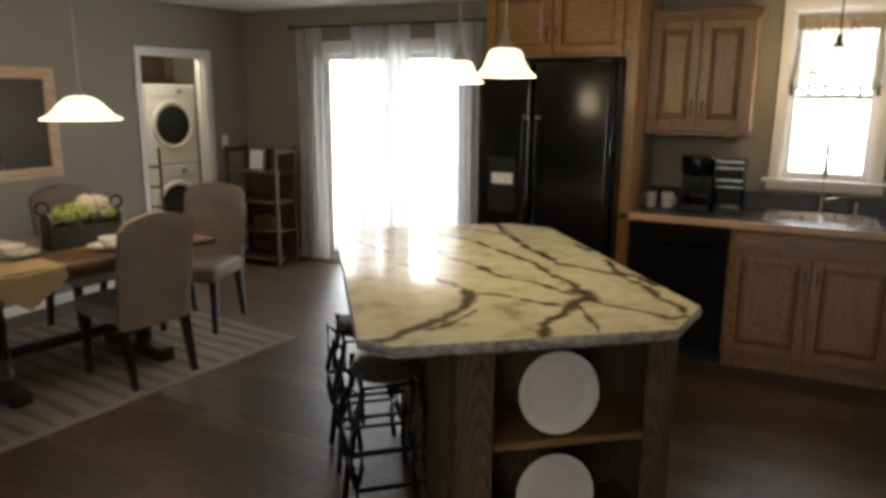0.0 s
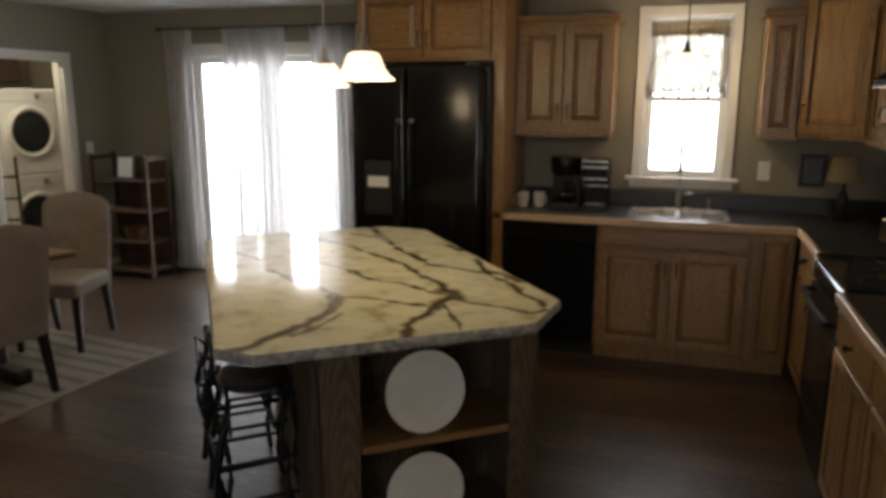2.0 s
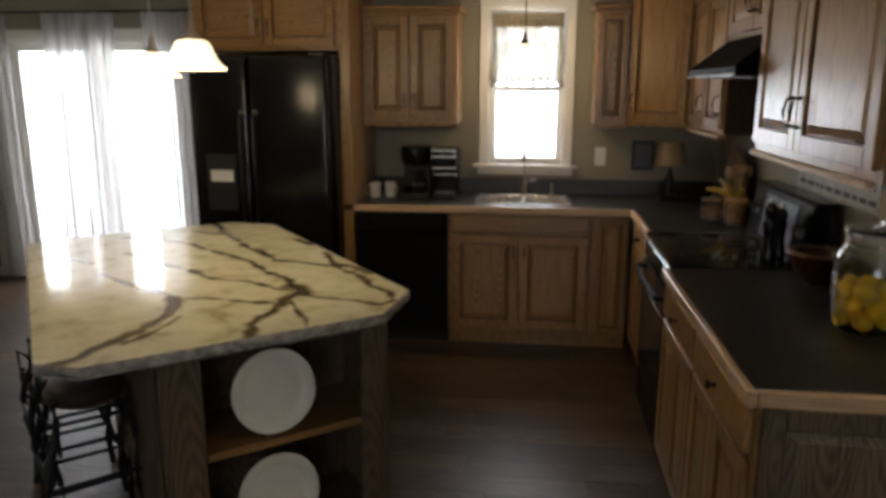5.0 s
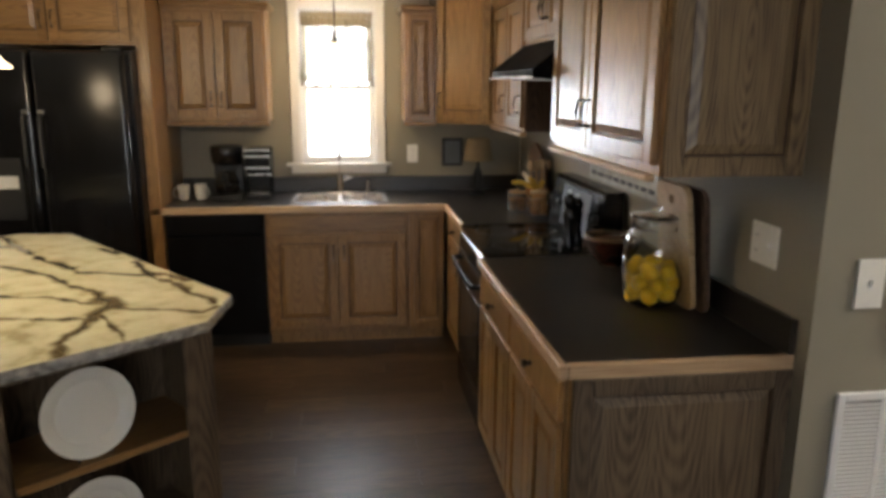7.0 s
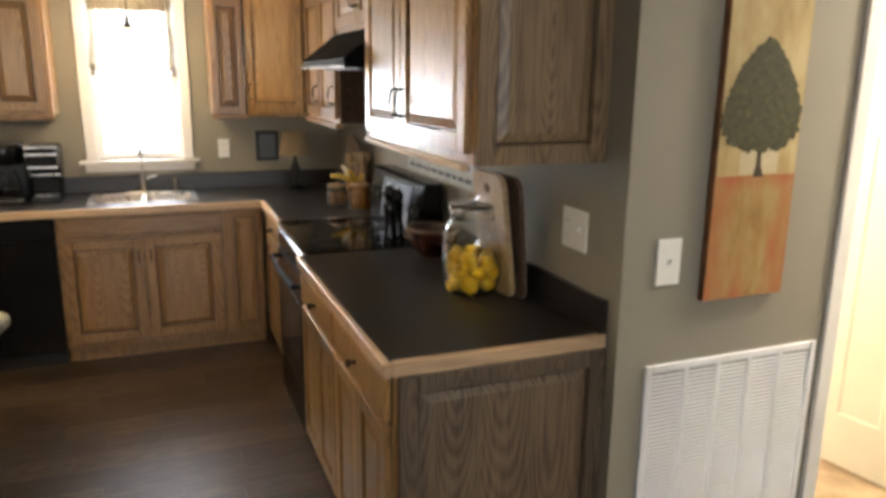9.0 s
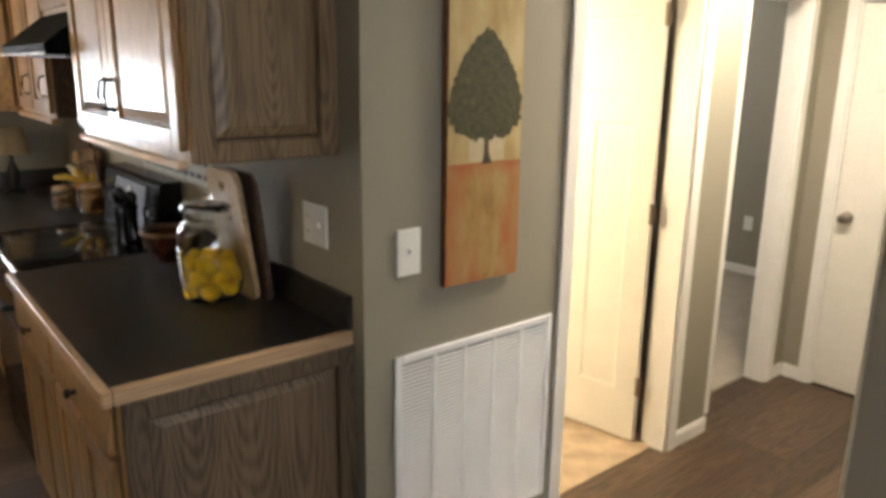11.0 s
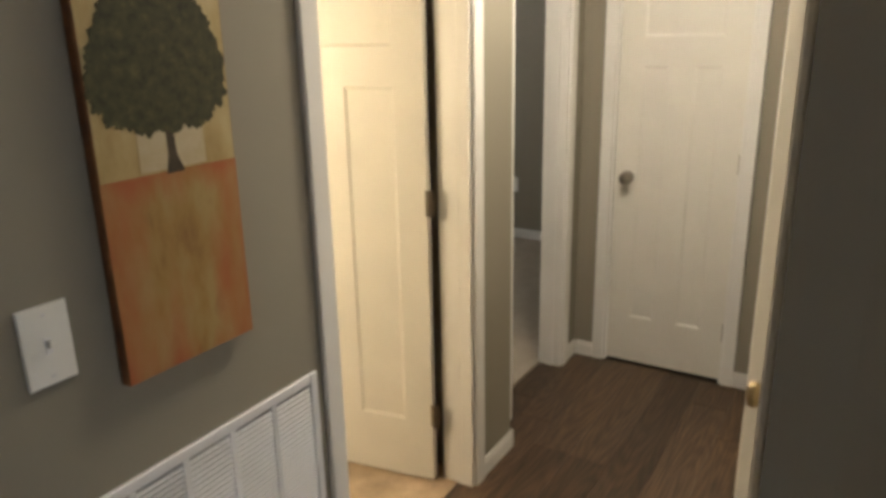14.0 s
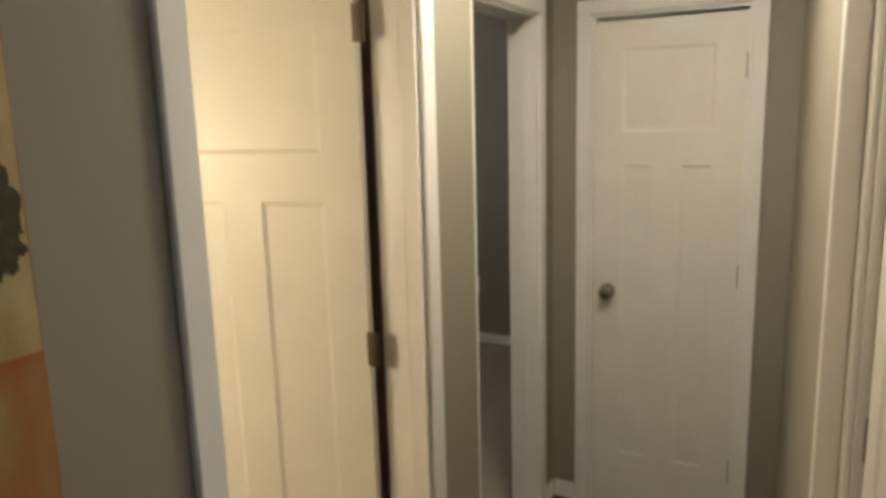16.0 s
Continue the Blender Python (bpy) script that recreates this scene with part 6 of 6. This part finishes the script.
part("glass_handle", bm, M["jarglass"], jr, smooth=True)
rng = random.Random(21)
spots = []
for layer, (z, ring) in enumerate(((0.038, 6), (0.082, 6), (0.124, 6))):
    for i in range(ring):
        a = 6.283 * i / ring + layer * 0.5
        rr = 0.064 if i or layer else 0.066
        spots.append((rr * math.cos(a), rr * math.sin(a), z + rng.uniform(-0.003, 0.006)))
    spots.append((0.0, 0.0, z + 0.012))
for x, y, z in spots:
    bm = bmesh.new()
    bmesh.ops.create_uvsphere(bm, u_segments=14, v_segments=9, radius=0.0305)
    for v in bm.verts:
        s = v.co.z / 0.0305
        v.co.z *= 1.18 + 0.18 * abs(s) ** 7
        v.co *= 0.97
    part("lemon", bm, M["lemon"], jr, loc=(x, y, z), rot=(rng.uniform(0, 360), rng.uniform(0, 360), 0), smooth=True)


def paddle(name, x, y, w, h, th, mat_, label, lean):
    b = thing(name, x, y, CT, 0, label, "cutting board")
    r = 0.045
    out = []
    for cx_, cy_, a0 in ((w / 2 - r, r, -90), (w / 2 - r, h - r, 0), (-w / 2 + r, h - r, 90), (-w / 2 + r, r, 180)):
        for k in range(6):
            a = radians(a0 + 18 * k)
            out.append((cx_ + r * math.cos(a), cy_ + r * math.sin(a)))
    bm = bmesh.new()
    hx, hy, hr = 0.0, h - 0.055, 0.016
    lo = [bm.verts.new((p, q, 0)) for p, q in out]
    hole = [(hx + hr * 1.3 * math.cos(a), hy + hr * math.sin(a)) for a in np.linspace(0, 6.283, 12, endpoint=False)]
    rings = []
    for z in (0.0, th):
        o_ = [bm.verts.new((p, q, z)) for p, q in out] if z else lo
        h_ = [bm.verts.new((p, q, z)) for p, q in hole]
        es = [bm.edges.new((o_[k], o_[(k + 1) % len(o_)])) for k in range(len(o_))] + [bm.edges.new((h_[k], h_[(k + 1) % len(h_)])) for k in range(len(h_))]
        bmesh.ops.triangle_fill(bm, use_beauty=True, edges=es)
        rings.append((o_, h_))
    for a, b_ in ((rings[0][0], rings[1][0]), (rings[0][1], rings[1][1])):
        for k in range(len(a)):
            bm.faces.new((a[k], a[(k + 1) % len(a)], b_[(k + 1) % len(a)], b_[k]))
    part("board", bm, mat_, b, rot=(90 + lean, 0, -90))
    return b


paddle("cutting_board", 1.405, 1.66, 0.24, 0.43, 0.018, M["boardwood"], "pale wooden cutting board leaning on the wall behind the jar", 7)
paddle("dark_cutting_board", 1.432, 1.635, 0.26, 0.42, 0.014, M["shelfwood"], "dark wooden board leaning on the wall behind a pale one", 5)
sg = thing("word_sign", XR - 0.0015, 2.30, 1.08, -90, "narrow pale wooden plaque with dark marks on the wall", "sign")
bx("board", (-0.62, -0.014, 0.13, 0.20, -0.001, 0.27), M["signgrey"], sg, bevel=0.002)
rng = random.Random(2)
for r_ in range(2):
    x = -0.59
    while x < 0.15:
        l = rng.uniform(0.03, 0.08)
        bx("mark", (x, -0.0155, 0.155 + 0.055 * r_, x + l, -0.0142, 0.175 + 0.055 * r_), M["blackmatte"], sg)
        x += l + 0.02


def wall_plate(name, w, h, devices, label, category, m_):
    p = thing(name, 0, 0, 0, 0, label, category)
    p.matrix_basis = m_
    bx("plate", (-w / 2, -0.008, -h / 2, w / 2, -0.0008, h / 2), M["plastic"], p, bevel=0.003, seg=2)
    for d_ in devices:
        kind_, x = d_
        if kind_ == "switch":
            bx("toggle_slot", (x - 0.006, -0.0095, -0.014, x + 0.006, -0.0082, 0.014), M["vent"], p)
            bx("toggle", (x - 0.004, -0.02, -0.002, x + 0.004, -0.0097, 0.010), M["plastic"], p, bevel=0.001)
        else:
            for z in (-0.024, 0.024):
                bx("socket", (x - 0.016, -0.0095, z - 0.014, x + 0.016, -0.0082, z + 0.014), M["plastic"], p, bevel=0.0005)
                for q in (-0.006, 0.006):
                    bx("slot", (x + q - 0.001, -0.0102, z - 0.004, x + q + 0.001, -0.0096, z + 0.004), M["slotdark"], p)
        for z in (-h / 2 + 0.016, h / 2 - 0.016):
            bx("screw", (x - 0.003, -0.0092, z - 0.003, x + 0.003, -0.0082, z + 0.003), M["vent"], p, bevel=0.001)
    return p


wall_plate("wall_switch", 0.085, 0.140, [("switch", 0)], "white toggle light switch plate on the grey wall", "light switch", pose(1.655, YP, 1.148))
wall_plate("wall_outlet", 0.140, 0.128, [("outlet", -0.035), ("switch", 0.035)], "white double plate with outlet and switch above the worktop", "outlet", pose(XR, 1.335, 1.205, 0, 0, -90))
wall_plate("wall_outlet", 0.075, 0.125, [("outlet", 0)], "white outlet plate beside the sink window", "outlet", pose(0.715, YN, 1.19))
wall_plate("wall_outlet", 0.075, 0.125, [("outlet", 0)], "white outlet plate on the wall behind the worktop near the stove", "outlet", pose(XR, 1.93, 1.19, 0, 0, -90))
wall_plate("wall_switch", 0.085, 0.125, [("switch", 0)], "white switch plate on the grey wall of the dining corner", "light switch", pose(XL, 4.80, 1.17, 0, 0, 90))
wall_plate("wall_outlet", 0.075, 0.12, [("outlet", 0)], "white outlet plate low on the bedroom wall", "outlet", pose(6.20, 2.42, 0.44, 0, 0, -90))

# return-air vent
vt = thing("return_air_vent", 1.602, YP - 0.0005, 0.115, 0, "large white louvred return air vent low on the wall", "vent")
VW, VH = 0.683, 0.715
bm = bmesh.new()
for a, b, c0, e in ((0, 0.026, 0, VH), (VW - 0.026, VW, 0, VH), (0.026, VW - 0.026, 0, 0.026), (0.026, VW - 0.026, VH - 0.026, VH)):
    box(bm, a, -0.012, c0, b, -0.0005, e, bevel=0.003)
part("frame", bm, M["vent"], vt)
# Grey sheet stands in for the shade between the louvres.
bx("slot_shade", (0.02, -0.0025, 0.02, VW - 0.02, -0.001, VH - 0.02), M["slotgrey"], vt)
cw = (VW - 0.052) / 5
for i in range(1, 5):
    bx("divider", (0.026 + cw * i - 0.008, -0.0108, 0.026, 0.026 + cw * i + 0.008, -0.003, VH - 0.026), M["vent"], vt, bevel=0.001)
bm = bmesh.new()
lv = [bm.verts.new(p) for p in ((0, -0.0112, 0), (cw, -0.0112, 0), (cw, -0.0035, 0.0045), (0, -0.0035, 0.0045))]
bm.faces.new(lv)
lv2 = [bm.verts.new(p) for p in ((0, -0.0100, -0.0010), (cw, -0.0100, -0.0010), (cw, -0.0027, 0.0036), (0, -0.0027, 0.0036))]
bm.faces.new(lv2[::-1])
bm.faces.new((lv[0], lv2[0], lv2[1], lv[1]))
bmesh.ops.recalc_face_normals(bm, faces=bm.faces)
blade = bpy.data.meshes.new("blade")
bm.to_mesh(blade)
bm.free()
blade.materials.append(M["vent"])
rows_ = 50
for i in range(5):
    for j in range(rows_):
        part("slat", blade, None, vt, loc=(0.026 + cw * i, 0, 0.028 + j * (VH - 0.056) / rows_))

# painting of a tree
pc = thing("tree_painting", 1.775, YP - 0.001, 1.02, 0, "tall narrow canvas painting of a round-topped tree on ochre ground", "painting")


def paint_mat(name, stops, scale, rough=0.75, stretch=(1, 1, 1), low=0.35, high=0.65):
    m, nt, b = node_mat(name)
    n_ = add(nt, "ShaderNodeTexNoise", Scale=scale, Detail=6.0, Roughness=0.62)
    nt.links.new(coords(nt, stretch), n_.inputs["Vector"])
    r = ramp(nt, n_.outputs[0], [(low + (high - low) * i / (len(stops) - 1), c) for i, c in enumerate(stops)])
    nt.links.new(r.outputs[0], b.inputs["Base Color"])
    b.inputs["Roughness"].default_value = rough
    bp = add(nt, "ShaderNodeBump", Strength=0.25, Distance=0.002)
    n2 = add(nt, "ShaderNodeTexNoise", Scale=320.0, Detail=1.0)
    nt.links.new(coords(nt), n2.inputs["Vector"])
    nt.links.new(n2.outputs[0], bp.inputs["Height"])
    nt.links.new(bp.outputs[0], b.inputs["Normal"])
    return m


P_sky = paint_mat("painted_straw_sky", [(0.34, 0.23, 0.085), (0.43, 0.32, 0.14), (0.50, 0.40, 0.21)], 5, stretch=(2, 1, 0.8))
P_ground = paint_mat("painted_ochre_ground", [(0.20, 0.095, 0.034), (0.32, 0.19, 0.055), (0.36, 0.25, 0.095), (0.25, 0.13, 0.048)], 8, stretch=(1.8, 1, 0.7), low=0.25, high=0.78)
nt_ = P_ground.node_tree
sep = nt_.nodes.new("ShaderNodeSeparateXYZ")
nt_.links.new(coords(nt_), sep.inputs[0])
away = ramp(nt_, sep.outputs[0], [(0.0, (0.34, 0.34, 0.34)), (0.09, (0.06, 0.06, 0.06)), (0.2, (0.0, 0.0, 0.0)), (0.305, (0.32, 0.32, 0.32))])
brush = add(nt_, "ShaderNodeTexNoise", Scale=6.0, Detail=5.0)
nt_.links.new(coords(nt_, (2.2, 1, 0.6)), brush.inputs["Vector"])
amount = nt_.nodes.new("ShaderNodeMath")
amount.operation = "ADD"
top_edge = ramp(nt_, sep.outputs[2], [(0.0, (0.22, 0.22, 0.22)), (0.06, (0.0, 0.0, 0.0)), (0.29, (0.0, 0.0, 0.0)), (0.374, (0.42, 0.42, 0.42))])
both = math_node(nt_, "MAXIMUM", away.outputs[0], top_edge.outputs[0])
nt_.links.new(both, amount.inputs[0])
nt_.links.new(brush.outputs[0], amount.inputs[1])
mask = ramp(nt_, amount.outputs[0], [(0.56, (0, 0, 0)), (0.92, (0.9, 0.9, 0.9))])
blend = nt_.nodes.new("ShaderNodeMix")
blend.data_type = "RGBA"
base_link = nt_.nodes["Principled BSDF"].inputs["Base Color"].links[0].from_socket
nt_.links.new(mask.outputs[0], blend.inputs[0])
nt_.links.new(base_link, blend.inputs[6])
blend.inputs[7].default_value = (0.36, 0.095, 0.03, 1)
nt_.links.new(blend.outputs[2], nt_.nodes["Principled BSDF"].inputs["Base Color"])
P_side = paint_mat("painted_dark_side", [(0.10, 0.042, 0.018), (0.26, 0.105, 0.035)], 14)
P_white = paint_mat("painted_white_patch", [(0.46, 0.37, 0.22), (0.54, 0.46, 0.31)], 20)
P_crown = paint_mat("painted_olive_crown", [(0.030, 0.027, 0.010), (0.046, 0.042, 0.015), (0.062, 0.057, 0.020), (0.094, 0.087, 0.030)], 46, low=0.34, high=0.68)
P_trunk = paint_mat("painted_brown_trunk", [(0.04, 0.028, 0.015), (0.08, 0.055, 0.03)], 30)
PW, PH, PG = 0.305, 0.92, 0.374
bx("canvas", (0, -0.0250, 0, PW, -0.001, PH), P_side, pc, bevel=0.004, seg=2)
bx("painted_ground", (0.002, -0.0260, 0.002, PW - 0.002, -0.0252, PG - 0.0005), P_ground, pc)
bx("painted_sky", (0.004, -0.0260, PG, PW - 0.004, -0.0252, PH - 0.004), P_sky, pc)
bx("painted_patch", (0.085, -0.0268, PG + 0.004, PW - 0.075, -0.0262, PG + 0.085), P_white, pc)
bm = bmesh.new()
rng = random.Random(3)
pts = []
NC = 240
for i in range(NC):
    a = 2 * math.pi * i / NC
    up = (1 - math.cos(a)) / 2
    if up < 0.27:
        w = math.sqrt(max(0.0, 1 - ((0.27 - up) / 0.27) ** 2)) ** 0.8
    else:
        w = max(0.0, 1 - ((up - 0.27) / 0.73) ** 1.7) ** 0.75
    w *= 0.147 * math.copysign(1, math.sin(a))
    z = -0.176 + 0.322 * up
    j_ = 1 + 0.025 * math.sin(i * 0.55 + 2 * math.sin(i * 0.21)) + rng.uniform(-0.03, 0.03)
    pts.append((PW / 2 + w * min(j_, 1.045) - 0.002, PG + 0.245 + z * j_))
vs = [bm.verts.new((x, 0, z)) for x, z in pts]
vb = [bm.verts.new((x, 0.0012, z)) for x, z in pts]
es = [bm.edges.new((vs[k], vs[(k + 1) % NC])) for k in range(NC)]
bmesh.ops.triangle_fill(bm, use_beauty=True, edges=es)
for k in range(NC):
    bm.faces.new((vs[k], vs[(k + 1) % NC], vb[(k + 1) % NC], vb[k]))
part("painted_crown", bm, P_crown, pc, loc=(0, -0.0278, 0))
bm = bmesh.new()
tr = [(PW / 2 - 0.014, PG - 0.004), (PW / 2 + 0.026, PG - 0.004), (PW / 2 + 0.012, PG + 0.03), (PW / 2 + 0.009, PG + 0.09), (PW / 2 - 0.007, PG + 0.09), (PW / 2 - 0.007, PG + 0.03)]
vs = [bm.verts.new((x, 0, z)) for x, z in tr]
bm.faces.new(vs)
vb = [bm.verts.new((x, 0.001, z)) for x, z in tr]
for k in range(6):
    bm.faces.new((vs[k], vs[(k + 1) % 6], vb[(k + 1) % 6], vb[k]))
part("painted_trunk", bm, P_trunk, pc, loc=(0, -0.0273, 0))

# strike plate and hinges on the bedroom jamb
st = thing("strike_plate", B2R - 0.0165, YQ + 0.06, 0.935, 0, "small dark brass strike plate on the bedroom door jamb", "strike plate")
bx("plate", (-0.002, -0.014, -0.03, 0.0, 0.014, 0.03), M["bronze"], st, bevel=0.0005)
bx("latch_hole", (-0.0026, -0.007, -0.012, -0.0021, 0.007, 0.012), M["slotdark"], st)

# ---- floor planks, last ----


def lay_planks():
    rng = random.Random(11)
    pw, pl = 0.158, 1.22
    near = []
    y = YB
    while y < YPAT:
        off = rng.uniform(0, pl)
        x = XL - off
        while x < XE + 0.1:
            x0, x1, y0, y1 = x + 0.0002, x + pl - 0.0002, y + 0.0002, y + pw - 0.0002
            x += pl
            cy = (y0 + y1) / 2
            lim_l = XL + 0.001
            if cy < YS:
                lim_r = 2.278
            elif cy < YQ + 0.11:
                lim_r = XE - 0.002
            else:
                lim_r = XR - 0.002
            if cy > YN:
                lim_r = -1.935
            a, b = max(x0, lim_l), min(x1, lim_r)
            if YP < cy and a < XR < b:
                b = min(b, XR - 0.002)
            if b - a < 0.02:
                continue
            d = math.hypot((a + b) / 2 - 0.2, cy - 1.2) if (a + b) / 2 < XR else math.hypot((a + b) / 2 - 2.2, cy - 0.6) * 0.7
            near.append((d, a, b, y0, y1))
        y += pw
    near.sort()
    return near


planks = lay_planks()
floor = structure("floor", [(XL - 0.05, YB, -0.012, XE, YPAT, -0.0095)], M["gap"])
shared = {}


def plank_mesh(l, w):
    key = (round(l, 2), round(w, 3))
    if key not in shared:
        bm = bmesh.new()
        box(bm, 0, 0, -0.009, l, w, 0.0)
        for v in bm.verts:
            if v.co.z > -0.001:
                v.co.x = min(max(v.co.x, 0.0004), l - 0.0004)
                v.co.y = min(max(v.co.y, 0.0004), w - 0.0004)
        me = bpy.data.meshes.new("plank")
        bm.to_mesh(me)
        bm.free()
        me.materials.append(M["floor"])
        shared[key] = me
    return shared[key]


for d, a, b, y0, y1 in planks[:300]:
    p = part("plank", plank_mesh(b - a, y1 - y0), None, floor, loc=(a, y0, 0))
    p.scale.x = (b - a) / max(0.01, round(b - a, 2))
rest = bmesh.new()
for d, a, b, y0, y1 in planks[300:]:
    box(rest, a, y0, -0.009, b, y1, 0.0)
part("far_planks", rest, M["floor"], floor, kind="stuff")
